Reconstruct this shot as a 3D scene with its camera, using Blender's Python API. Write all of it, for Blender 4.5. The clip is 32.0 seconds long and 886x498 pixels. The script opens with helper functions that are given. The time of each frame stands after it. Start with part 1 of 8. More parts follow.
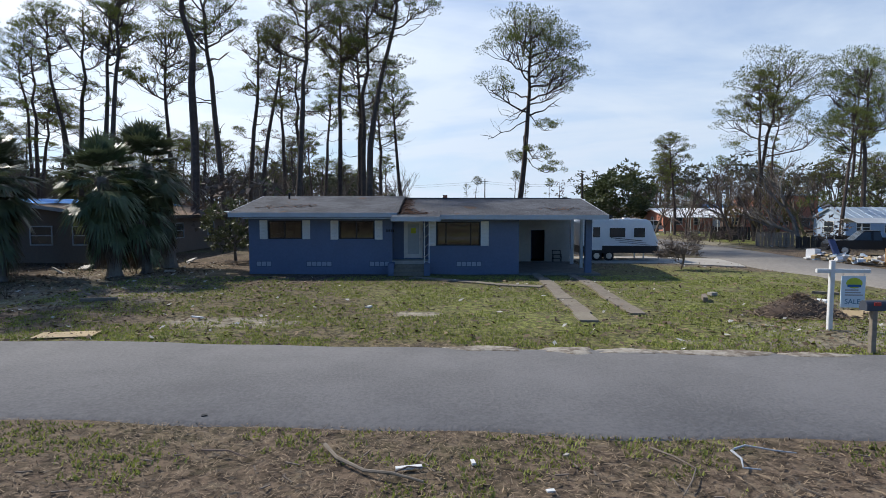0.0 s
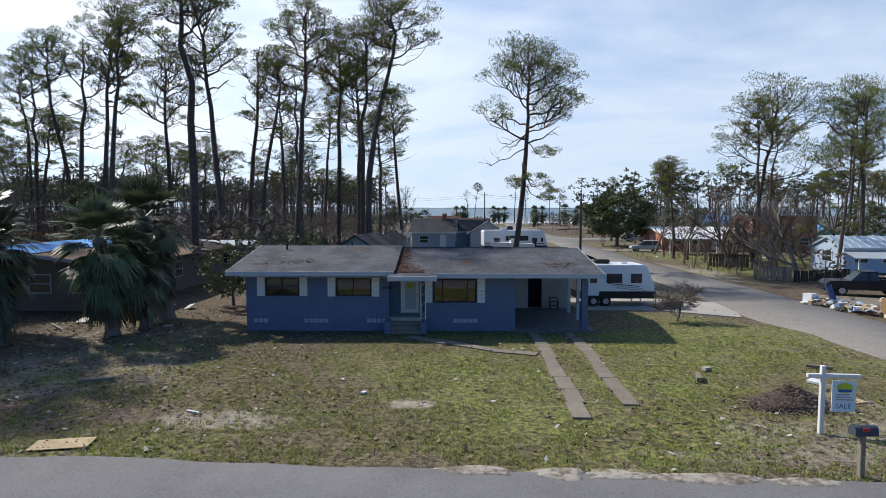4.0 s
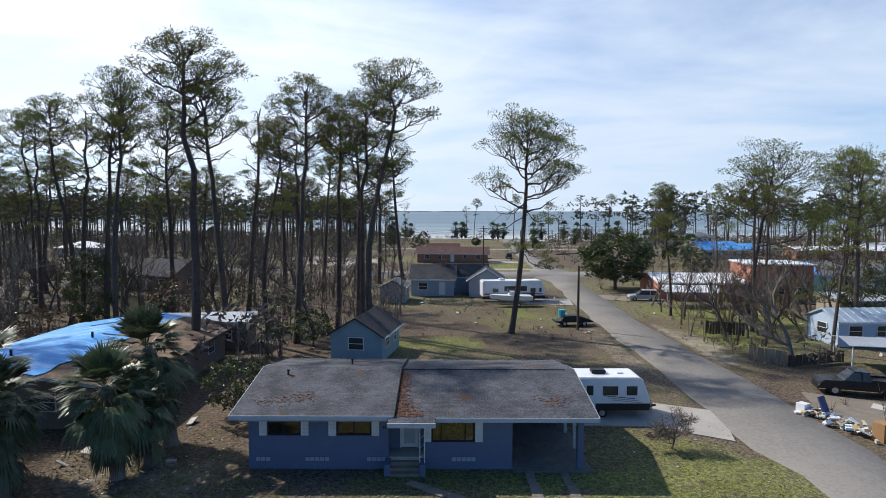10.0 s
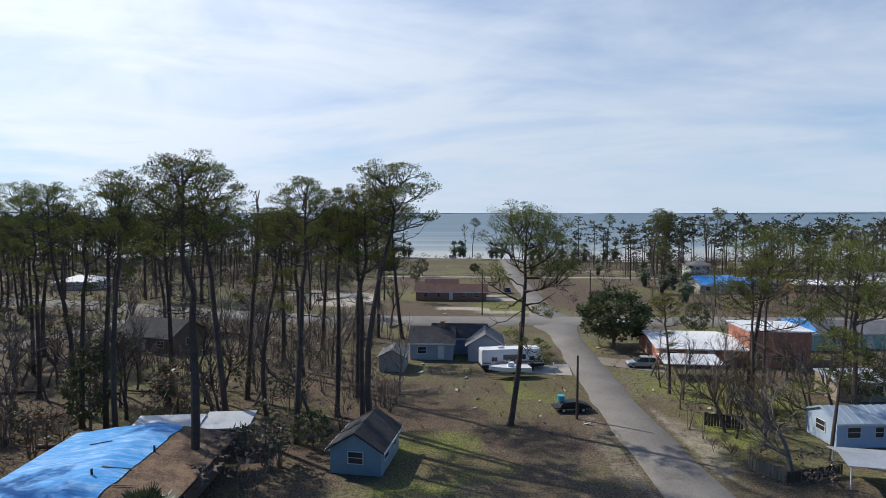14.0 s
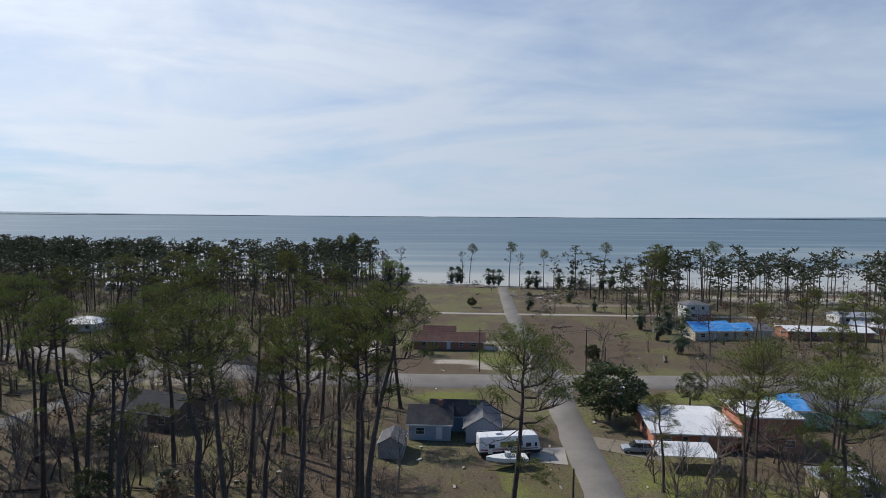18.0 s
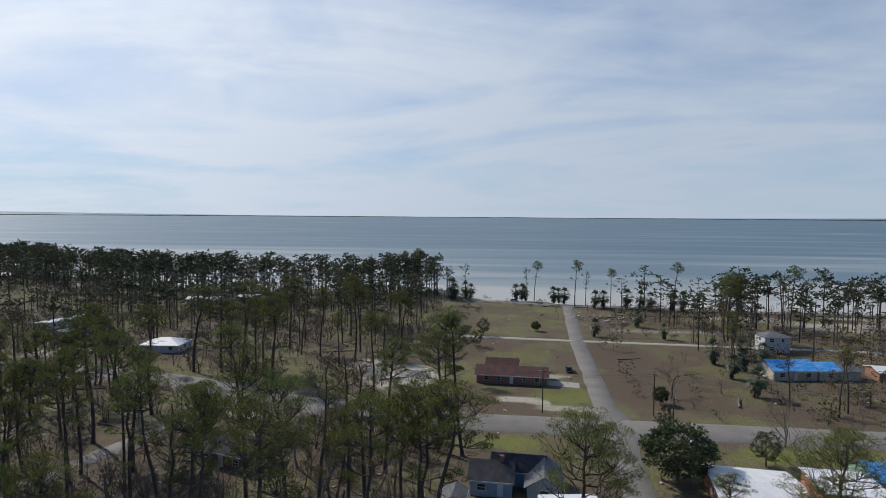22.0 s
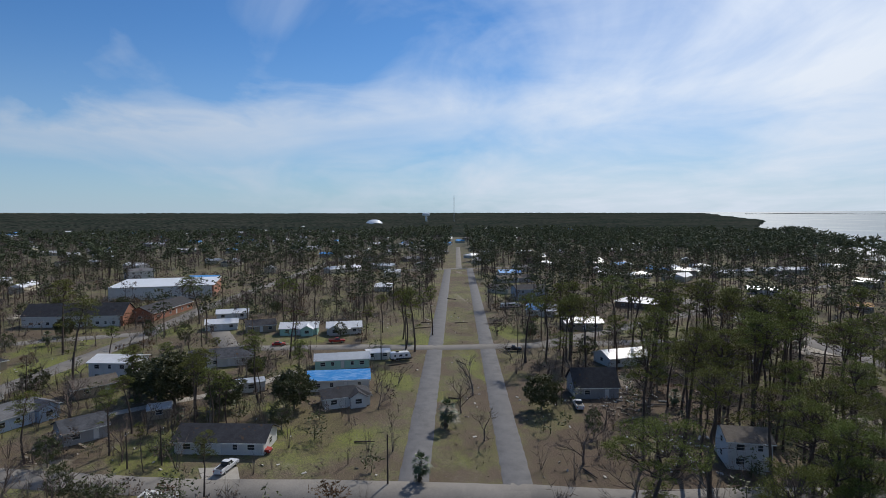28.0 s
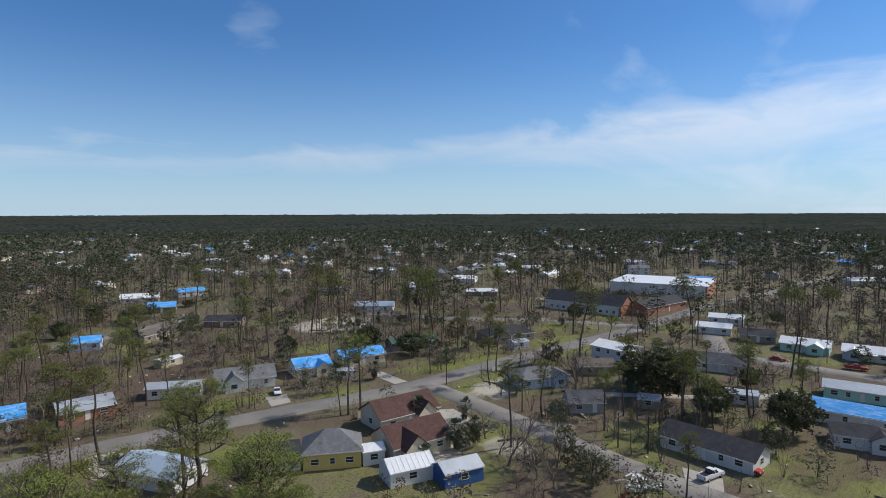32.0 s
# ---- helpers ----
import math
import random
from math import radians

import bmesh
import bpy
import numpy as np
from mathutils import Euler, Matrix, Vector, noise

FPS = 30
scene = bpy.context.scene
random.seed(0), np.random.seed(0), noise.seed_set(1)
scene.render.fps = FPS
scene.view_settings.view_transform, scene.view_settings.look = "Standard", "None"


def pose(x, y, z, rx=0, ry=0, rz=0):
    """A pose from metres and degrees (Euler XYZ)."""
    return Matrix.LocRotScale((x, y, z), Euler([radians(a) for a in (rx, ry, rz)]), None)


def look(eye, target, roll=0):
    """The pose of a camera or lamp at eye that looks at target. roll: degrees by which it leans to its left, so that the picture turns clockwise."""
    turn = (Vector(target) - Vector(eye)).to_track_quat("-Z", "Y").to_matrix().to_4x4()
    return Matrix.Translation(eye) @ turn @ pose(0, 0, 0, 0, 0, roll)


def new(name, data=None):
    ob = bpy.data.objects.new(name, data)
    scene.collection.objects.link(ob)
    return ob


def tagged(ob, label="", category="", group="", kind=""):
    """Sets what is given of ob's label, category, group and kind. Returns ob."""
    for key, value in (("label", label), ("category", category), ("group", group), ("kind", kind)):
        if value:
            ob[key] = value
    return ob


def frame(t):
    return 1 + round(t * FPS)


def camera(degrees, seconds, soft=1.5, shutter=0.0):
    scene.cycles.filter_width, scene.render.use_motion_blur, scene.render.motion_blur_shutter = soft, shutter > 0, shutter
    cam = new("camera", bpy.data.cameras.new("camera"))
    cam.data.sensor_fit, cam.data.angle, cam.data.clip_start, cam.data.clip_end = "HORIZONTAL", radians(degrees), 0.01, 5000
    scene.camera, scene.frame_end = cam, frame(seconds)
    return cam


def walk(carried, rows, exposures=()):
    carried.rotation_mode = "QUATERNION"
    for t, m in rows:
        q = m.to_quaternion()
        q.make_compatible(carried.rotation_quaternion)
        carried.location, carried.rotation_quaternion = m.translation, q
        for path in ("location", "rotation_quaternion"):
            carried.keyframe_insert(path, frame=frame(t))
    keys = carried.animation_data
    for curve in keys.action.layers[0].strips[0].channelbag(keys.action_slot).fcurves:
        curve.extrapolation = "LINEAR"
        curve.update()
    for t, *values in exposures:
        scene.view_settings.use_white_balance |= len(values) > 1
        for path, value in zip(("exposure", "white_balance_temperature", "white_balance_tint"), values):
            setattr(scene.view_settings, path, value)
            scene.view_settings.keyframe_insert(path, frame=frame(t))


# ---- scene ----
cam = camera(75.06, 32.0, 0.9)
PATH = [
    (0.0, pose(-0.13, -0.06, 3.30, 86.13, -0.08, -0.10)),
    (0.5, pose(0.02, -0.05, 3.70, 86.06, -0.03, -0.10)),
    (1.0, pose(0.07, -0.02, 4.09, 86.00, 0.02, -0.04)),
    (1.5, pose(0.08, 0.02, 4.47, 85.96, 0.06, -0.04)),
    (2.0, pose(0.07, 0.04, 4.82, 85.95, 0.06, -0.05)),
    (2.5, pose(0.05, 0.04, 5.15, 86.00, 0.04, -0.06)),
    (3.0, pose(0.04, 0.02, 5.47, 86.08, -0.00, -0.02)),
    (3.5, pose(0.05, 0.02, 5.83, 86.17, -0.05, -0.03)),
    (5.5, pose(0.16, 0.06, 7.43, 86.46, -0.20, 0.04)),
    (6.0, pose(0.16, 0.07, 8.00, 86.50, -0.25, 0.03)),
    (6.5, pose(0.12, 0.04, 8.52, 86.53, -0.29, 0.03)),
    (7.0, pose(0.09, 0.00, 9.06, 86.56, -0.31, 0.00)),
    (7.5, pose(0.08, -0.04, 9.61, 86.57, -0.32, -0.00)),
    (8.0, pose(0.07, -0.06, 10.23, 86.57, -0.30, -0.03)),
    (8.5, pose(0.07, -0.09, 10.95, 86.55, -0.27, -0.07)),
    (9.0, pose(0.09, -0.13, 11.79, 86.54, -0.23, -0.07)),
    (9.5, pose(0.08, -0.13, 12.62, 86.52, -0.18, -0.07)),
    (10.0, pose(0.10, -0.13, 13.48, 86.52, -0.14, -0.09)),
    (10.5, pose(0.15, -0.14, 14.46, 86.53, -0.11, -0.06)),
    (11.0, pose(0.21, -0.14, 15.39, 86.54, -0.10, -0.05)),
    (11.5, pose(0.21, -0.03, 16.49, 86.53, -0.09, -0.07)),
    (12.0, pose(0.18, 0.13, 17.80, 86.55, -0.09, -0.09)),
    (12.5, pose(0.15, 0.27, 19.16, 86.58, -0.08, -0.11)),
    (13.0, pose(0.09, 0.39, 20.62, 86.59, -0.07, -0.14)),
    (13.5, pose(0.03, 0.46, 22.19, 86.60, -0.06, -0.21)),
    (14.0, pose(-0.02, 0.46, 23.83, 86.59, -0.08, -0.27)),
    (14.5, pose(-0.10, 0.44, 25.44, 86.61, -0.14, -0.31)),
    (15.0, pose(-0.20, 0.40, 27.00, 86.64, -0.20, -0.36)),
    (15.5, pose(-0.26, 0.31, 28.56, 86.67, -0.25, -0.39)),
    (17.5, pose(-0.36, -0.08, 35.43, 86.76, -0.39, -0.53)),
    (18.0, pose(-0.37, -0.14, 37.29, 86.76, -0.40, -0.55)),
    (18.5, pose(-0.37, -0.15, 39.21, 86.75, -0.40, -0.56)),
    (19.0, pose(-0.36, -0.12, 41.12, 86.73, -0.38, -0.62)),
    (19.5, pose(-0.33, -0.07, 43.03, 86.72, -0.35, -0.64)),
    (20.0, pose(-0.28, -0.01, 44.86, 86.73, -0.34, -0.63)),
    (20.5, pose(-0.22, 0.02, 46.19, 86.76, -0.37, -0.68)),
    (21.0, pose(-0.15, -0.01, 46.69, 86.75, -0.39, -0.46)),
    (21.5, pose(-0.07, -0.05, 46.84, 86.71, -0.40, 2.53)),
    (22.0, pose(0.00, -0.09, 46.90, 86.67, -0.40, 5.91)),
    (22.5, pose(0.04, -0.12, 46.86, 86.64, -0.40, 11.09)),
    (23.0, pose(-0.00, -0.16, 46.83, 86.60, -0.35, 17.54)),
    (23.5, pose(-0.02, -0.13, 46.79, 86.58, -0.27, 23.72)),
    (24.0, pose(0.01, -0.15, 46.79, 86.56, -0.20, 29.52)),
    (24.5, pose(0.02, -0.17, 46.79, 86.53, -0.13, 35.42)),
    (25.0, pose(0.01, -0.15, 46.78, 86.52, -0.09, 41.92)),
    (25.5, pose(0.01, -0.12, 46.77, 86.48, -0.09, 49.24)),
    (26.0, pose(0.01, -0.12, 46.78, 86.43, -0.12, 56.26)),
    (26.5, pose(0.01, -0.13, 46.77, 86.40, -0.10, 62.94)),
    (28.5, pose(-0.05, -0.07, 46.76, 86.34, 0.07, 88.30)),
    (29.0, pose(-0.04, -0.07, 46.77, 86.35, 0.07, 94.18)),
    (29.5, pose(0.02, -0.09, 46.79, 86.35, 0.07, 99.72)),
    (30.0, pose(0.05, -0.09, 46.78, 86.37, 0.05, 105.46)),
    (30.5, pose(0.09, -0.06, 46.79, 86.38, 0.04, 111.05)),
    (31.0, pose(0.15, -0.00, 46.80, 86.41, 0.05, 116.85)),
    (31.5, pose(0.20, 0.07, 46.83, 86.43, 0.10, 122.73)),
    (32.0, pose(0.23, 0.10, 46.84, 86.46, 0.20, 128.76)),
]
walk(cam, PATH, [(0.0, 0.5), (5.5, 0.58), (9.0, 0.6), (13.0, 0.38), (17.5, 0.1), (21.0, 0.0), (26.0, -0.1), (29.0, 0.0), (32.0, 0.25)])

# ---- world, sun ----
SUN_AZ, SUN_EL = radians(57), radians(41)      # sun stands ahead to the left of the first view
world = bpy.data.worlds.new("sky")
scene.world = world
world.use_nodes = True
wn, wl = world.node_tree.nodes, world.node_tree.links
wn.clear()
w_out = wn.new("ShaderNodeOutputWorld")
w_bg = wn.new("ShaderNodeBackground")
w_sky = wn.new("ShaderNodeTexSky")
w_sky.sky_type, w_sky.sun_disc = "NISHITA", False
w_sky.sun_elevation, w_sky.sun_rotation = SUN_EL, -SUN_AZ
w_sky.air_density, w_sky.dust_density, w_sky.ozone_density = 1.0, 0.15, 3.0
w_co = wn.new("ShaderNodeTexCoord")


def wmath(op, a, b=None, clamp=False):
    n = wn.new("ShaderNodeMath")
    n.operation, n.use_clamp = op, clamp
    for i, v in enumerate((a, b)):
        if v is None:
            continue
        if isinstance(v, (int, float)):
            n.inputs[i].default_value = v
        else:
            wl.new(v, n.inputs[i])
    return n.outputs[0]


def wvec(op, a, b=None):
    n = wn.new("ShaderNodeVectorMath")
    n.operation = op
    for i, v in enumerate((a, b)):
        if v is None:
            continue
        if isinstance(v, tuple):
            n.inputs[i].default_value = v
        else:
            wl.new(v, n.inputs[i])
    return n.outputs["Value"] if op == "DOT_PRODUCT" else n.outputs[0]


w_sep = wn.new("ShaderNodeSeparateXYZ")
wl.new(w_co.outputs["Generated"], w_sep.inputs[0])
w_up = wmath("ADD", wmath("MAXIMUM", w_sep.outputs[2], 0.0), 0.16)
w_flat = wn.new("ShaderNodeCombineXYZ")
wl.new(wmath("DIVIDE", w_sep.outputs[0], w_up), w_flat.inputs[0])
wl.new(wmath("DIVIDE", w_sep.outputs[1], w_up), w_flat.inputs[1])


def wnoise(scale, detail, distort, turn, stretch, shift):
    mp = wn.new("ShaderNodeMapping")
    mp.inputs["Rotation"].default_value = (0, 0, radians(turn))
    mp.inputs["Scale"].default_value = stretch
    mp.inputs["Location"].default_value = shift
    wl.new(w_flat.outputs[0], mp.inputs[0])
    n = wn.new("ShaderNodeTexNoise")
    n.inputs["Scale"].default_value = scale
    n.inputs["Detail"].default_value = detail
    n.inputs["Roughness"].default_value = 0.55
    n.inputs["Distortion"].default_value = distort
    wl.new(mp.outputs[0], n.inputs["Vector"])
    return n.outputs["Fac"]


w_big = wnoise(0.42, 6, 0.9, 35, (1.0, 1.45, 1), (3.1, 1.7, 0))
w_fine = wnoise(1.1, 7, 0.8, 40, (1.0, 1.3, 1), (0.4, 5.2, 0))
# thicker cloud over the sea, thinning to open blue inland
w_cover = wvec("DOT_PRODUCT", w_co.outputs["Generated"], (-0.05, 0.60, 0.0))
w_dense = wmath("ADD", wmath("ADD", wmath("MULTIPLY", w_big, 1.5), wmath("MULTIPLY", w_fine, 0.75)), w_cover)
# a long thin cloud bank low over the land, and a small puff above it
w_mid = wmath("ADD", wmath("ADD", 0.115, wmath("MULTIPLY", w_sep.outputs[1], 0.08)), wmath("MULTIPLY", w_fine, 0.08))
w_off = wmath("ABSOLUTE", wmath("SUBTRACT", w_sep.outputs[2], w_mid))
w_strip = wmath("MULTIPLY", wmath("SUBTRACT", 1.0, wmath("MULTIPLY", w_off, 17.0), True), wmath("MULTIPLY", wmath("SUBTRACT", 0.6, w_sep.outputs[1], True), 0.62))
w_puff = wmath("MULTIPLY", wmath("SUBTRACT", wvec("DOT_PRODUCT", w_co.outputs["Generated"], (-0.543, -0.797, 0.265)), 0.998, True), 130.0, True)
w_strip = wmath("ADD", w_strip, w_puff)
w_dense = wmath("ADD", w_dense, w_strip)
w_cloud = wmath("MULTIPLY", wmath("SUBTRACT", w_dense, 1.02, True), 1.35, True)
# glow of the veiled sun in the thin cloud around it
sun_dir = Vector((-math.sin(SUN_AZ) * math.cos(SUN_EL), math.cos(SUN_AZ) * math.cos(SUN_EL), math.sin(SUN_EL)))
w_near = wmath("POWER", wmath("MAXIMUM", wvec("DOT_PRODUCT", w_co.outputs["Generated"], tuple(sun_dir)), 0.0), 3.0)
w_white = wn.new("ShaderNodeMix")
w_white.data_type = "RGBA"
w_white.inputs["A"].default_value = (5.45, 6.4, 7.75, 1)
w_white.inputs["B"].default_value = (11.6, 12.4, 13.7, 1)
wl.new(w_near, w_white.inputs["Factor"])
w_mix = wn.new("ShaderNodeMix")
w_mix.data_type = "RGBA"
wl.new(w_cloud, w_mix.inputs["Factor"])
w_tint = wn.new("ShaderNodeMix")
w_tint.data_type, w_tint.blend_type = "RGBA", "MULTIPLY"
w_tint.inputs["Factor"].default_value = 1.0
w_tint.inputs["B"].default_value = (0.47, 0.78, 1.1, 1)
wl.new(w_sky.outputs[0], w_tint.inputs["A"])
w_haze = wn.new("ShaderNodeMix")
w_haze.data_type = "RGBA"
w_low = wmath("MULTIPLY", wmath("POWER", wmath("SUBTRACT", 1.0, wmath("MULTIPLY", wmath("MAXIMUM", w_sep.outputs[2], 0.0), 3.2), True), 2.0), 0.75)
wl.new(w_low, w_haze.inputs["Factor"])
wl.new(w_tint.outputs["Result"], w_haze.inputs["A"])
w_haze.inputs["B"].default_value = (5.1, 6.5, 8.1, 1)
wl.new(w_haze.outputs["Result"], w_mix.inputs["A"])
wl.new(w_white.outputs["Result"], w_mix.inputs["B"])
wl.new(w_mix.outputs["Result"], w_bg.inputs["Color"])
w_bg.inputs["Strength"].default_value = 0.085
wl.new(w_bg.outputs[0], w_out.inputs["Surface"])

sun = new("sun", bpy.data.lights.new("sun", "SUN"))
sun.data.energy, sun.data.angle, sun.data.color = 3.3, radians(0.8), (1.0, 0.95, 0.87)
sun.matrix_world = look(sun_dir * 100, (0, 0, 0))


# ---- materials ----
def surf(name, a, b=None, rough=0.8, grain=8.0, stain=0.6, bump=0.15, metal=0.0, vary=0.0, spec=0.3, ramp=(0.35, 0.68), trans=0.0, coords="Object", stretch=(1, 1, 1)):
    """A surface of colour a with stains and grain of colour b."""
    b = b or tuple(c * 0.72 for c in a)
    m = bpy.data.materials.new(name)
    m.use_nodes = True
    n, l = m.node_tree.nodes, m.node_tree.links
    p = n["Principled BSDF"]
    co = n.new("ShaderNodeTexCoord")
    mp = n.new("ShaderNodeMapping")
    mp.inputs["Scale"].default_value = stretch
    l.new(co.outputs[coords], mp.inputs[0])
    big, fine = n.new("ShaderNodeTexNoise"), n.new("ShaderNodeTexNoise")
    for t, s, d in ((big, stain, 5), (fine, grain, 6)):
        t.inputs["Scale"].default_value, t.inputs["Detail"].default_value = s, d
        t.inputs["Roughness"].default_value = 0.62
        l.new(mp.outputs[0], t.inputs["Vector"])
    add = n.new("ShaderNodeMath")
    add.operation = "MULTIPLY_ADD"
    l.new(fine.outputs["Fac"], add.inputs[0])
    add.inputs[1].default_value = 0.5
    half = n.new("ShaderNodeMath")
    half.operation = "MULTIPLY"
    l.new(big.outputs["Fac"], half.inputs[0])
    half.inputs[1].default_value = 0.5
    l.new(half.outputs[0], add.inputs[2])
    rng = n.new("ShaderNodeMapRange")
    rng.inputs["From Min"].default_value, rng.inputs["From Max"].default_value = ramp
    l.new(add.outputs[0], rng.inputs["Value"])
    mix = n.new("ShaderNodeMix")
    mix.data_type = "RGBA"
    l.new(rng.outputs[0], mix.inputs["Factor"])
    mix.inputs["A"].default_value, mix.inputs["B"].default_value = (*a, 1), (*b, 1)
    col = mix.outputs["Result"]
    if vary:
        inf = n.new("ShaderNodeObjectInfo")
        geo = n.new("ShaderNodeNewGeometry")
        sm = n.new("ShaderNodeMath")
        l.new(inf.outputs["Random"], sm.inputs[0])
        l.new(geo.outputs["Random Per Island"], sm.inputs[1])
        hs = n.new("ShaderNodeHueSaturation")
        vr = n.new("ShaderNodeMapRange")
        vr.inputs["From Max"].default_value = 2.0
        vr.inputs["To Min"].default_value, vr.inputs["To Max"].default_value = 1 - vary, 1 + vary
        l.new(sm.outputs[0], vr.inputs["Value"])
        l.new(vr.outputs[0], hs.inputs["Value"])
        hr = n.new("ShaderNodeMapRange")
        hr.inputs["To Min"].default_value, hr.inputs["To Max"].default_value = 0.5 - vary * 0.05, 0.5 + vary * 0.05
        l.new(inf.outputs["Random"], hr.inputs["Value"])
        l.new(hr.outputs[0], hs.inputs["Hue"])
        l.new(col, hs.inputs["Color"])
        col = hs.outputs[0]
    l.new(col, p.inputs["Base Color"])
    p.inputs["Roughness"].default_value, p.inputs["Metallic"].default_value = rough, metal
    p.inputs["Specular IOR Level"].default_value = spec
    if bump:
        bp = n.new("ShaderNodeBump")
        bp.inputs["Strength"].default_value = bump
        bp.inputs["Distance"].default_value = 0.05
        l.new(fine.outputs["Fac"], bp.inputs["Height"])
        l.new(bp.outputs[0], p.inputs["Normal"])
    if trans:
        tr, ms = n.new("ShaderNodeBsdfTranslucent"), n.new("ShaderNodeMixShader")
        l.new(col, tr.inputs["Color"])
        ms.inputs[0].default_value = trans
        l.new(p.outputs[0], ms.inputs[1])
        l.new(tr.outputs[0], ms.inputs[2])
        l.new(ms.outputs[0], n["Material Output"].inputs["Surface"])
    return m


def glass(name):
    m = bpy.data.materials.new(name)
    m.use_nodes = True
    n, l = m.node_tree.nodes, m.node_tree.links
    n.remove(n["Principled BSDF"])
    fr, tr, gl, ms = (n.new("ShaderNode" + k) for k in ("Fresnel", "BsdfTransparent", "BsdfGlossy", "MixShader"))
    fr.inputs[0].default_value = 2.1
    tr.inputs[0].default_value = (0.3, 0.34, 0.36, 1)
    gl.inputs["Roughness"].default_value = 0.03
    l.new(fr.outputs[0], ms.inputs[0])
    l.new(tr.outputs[0], ms.inputs[1])
    l.new(gl.outputs[0], ms.inputs[2])
    l.new(ms.outputs[0], n["Material Output"].inputs["Surface"])
    return m


def shingles(name, a, b, row=0.14, debris=(0.09, 0.055, 0.035)):
    """Weathered asphalt shingles in courses, with leaf litter."""
    m = surf(name, a, b, rough=0.92, grain=9, stain=0.7, bump=0.35, vary=0.12, ramp=(0.42, 0.57))
    n, l = m.node_tree.nodes, m.node_tree.links
    p = n["Principled BSDF"]
    src = p.inputs["Base Color"].links[0].from_socket
    co = n.new("ShaderNodeTexCoord")
    br = n.new("ShaderNodeTexBrick")
    br.inputs["Scale"].default_value = 1.0
    br.inputs["Brick Width"].default_value, br.inputs["Row Height"].default_value = 0.33, row
    br.inputs["Mortar Size"].default_value = 0.012
    br.inputs["Color1"].default_value, br.inputs["Color2"].default_value, br.inputs["Mortar"].default_value = (1, 1, 1, 1), (0.78, 0.78, 0.8, 1), (0.5, 0.5, 0.5, 1)
    l.new(co.outputs["Object"], br.inputs["Vector"])
    mul = n.new("ShaderNodeMix")
    mul.data_type, mul.blend_type = "RGBA", "MULTIPLY"
    mul.inputs["Factor"].default_value = 1.0
    l.new(src, mul.inputs["A"])
    l.new(br.outputs["Color"], mul.inputs["B"])
    no = n.new("ShaderNodeTexNoise")
    no.inputs["Scale"].default_value, no.inputs["Detail"].default_value = 0.8, 9
    l.new(co.outputs["Object"], no.inputs["Vector"])
    rg = n.new("ShaderNodeMapRange")
    rg.inputs["From Min"].default_value, rg.inputs["From Max"].default_value = 0.64, 0.70
    l.new(no.outputs["Fac"], rg.inputs["Value"])
    mx = n.new("ShaderNodeMix")
    mx.data_type = "RGBA"
    l.new(rg.outputs[0], mx.inputs["Factor"])
    l.new(mul.outputs["Result"], mx.inputs["A"])
    mx.inputs["B"].default_value = (*debris, 1)
    l.new(mx.outputs["Result"], p.inputs["Base Color"])
    return m


ASPHALT = surf("asphalt", (0.178, 0.173, 0.172), (0.124, 0.121, 0.121), rough=0.9, grain=15, stain=0.35, bump=0.4, ramp=(0.41, 0.6))
ASPHALT_OLD = surf("old_asphalt", (0.24, 0.22, 0.195), (0.155, 0.143, 0.128), rough=0.92, grain=5, stain=0.12, bump=0.15, ramp=(0.4, 0.62))
CONCRETE = surf("concrete", (0.42, 0.39, 0.34), (0.3, 0.27, 0.23), rough=0.9, grain=7, stain=0.7)
SANDSTONE = surf("weathered_slab", (0.25, 0.215, 0.17), (0.15, 0.125, 0.095), rough=0.95, grain=9, stain=1.2, vary=0.2)
BLUE_PAINT = surf("blue_painted_block", (0.125, 0.162, 0.255), (0.10, 0.13, 0.205), rough=0.75, grain=9, stain=0.5, bump=0.12)
WHITE_PAINT = surf("white_paint", (0.72, 0.72, 0.70), (0.58, 0.58, 0.56), rough=0.6, grain=6, stain=0.8, bump=0.05)
TRIM_GREY = surf("grey_white_trim", (0.46, 0.49, 0.53), (0.38, 0.4, 0.42), rough=0.65, grain=5, stain=0.7, bump=0.05)
DARK = surf("dark_interior", (0.03, 0.028, 0.025), rough=0.9)
GLASS = glass("window_glass")
PANE = surf("far_window_pane", (0.03, 0.035, 0.04), (0.05, 0.06, 0.065), rough=0.08, bump=0, spec=0.6, grain=2)
ROOF_GREY = shingles("grey_shingles", (0.122, 0.127, 0.14), (0.055, 0.057, 0.064))
ROOF_DARK = shingles("charcoal_shingles", (0.065, 0.065, 0.072), (0.04, 0.04, 0.045))
ROOF_MID = shingles("mid_grey_shingles", (0.22, 0.22, 0.225), (0.15, 0.15, 0.155))
ROOF_MAROON = shingles("maroon_shingles", (0.13, 0.065, 0.055), (0.085, 0.045, 0.04))
ROOF_TAN = shingles("tan_shingles", (0.2, 0.17, 0.14), (0.14, 0.115, 0.095))
ROOF_BROWN = surf("littered_roof_deck", (0.24, 0.16, 0.105), (0.09, 0.06, 0.042), rough=0.95, ramp=(0.42, 0.58), grain=7, stain=0.8, bump=0.4)
METAL_WHITE = surf("white_metal_roof", (0.78, 0.79, 0.8), (0.6, 0.6, 0.6), rough=0.42, grain=3, stain=0.5, bump=0.02, spec=0.5)
METAL_GREY = surf("galvanised_roof", (0.5, 0.53, 0.56), (0.36, 0.38, 0.4), rough=0.45, grain=4, stain=0.4, metal=0.3, bump=0.03)
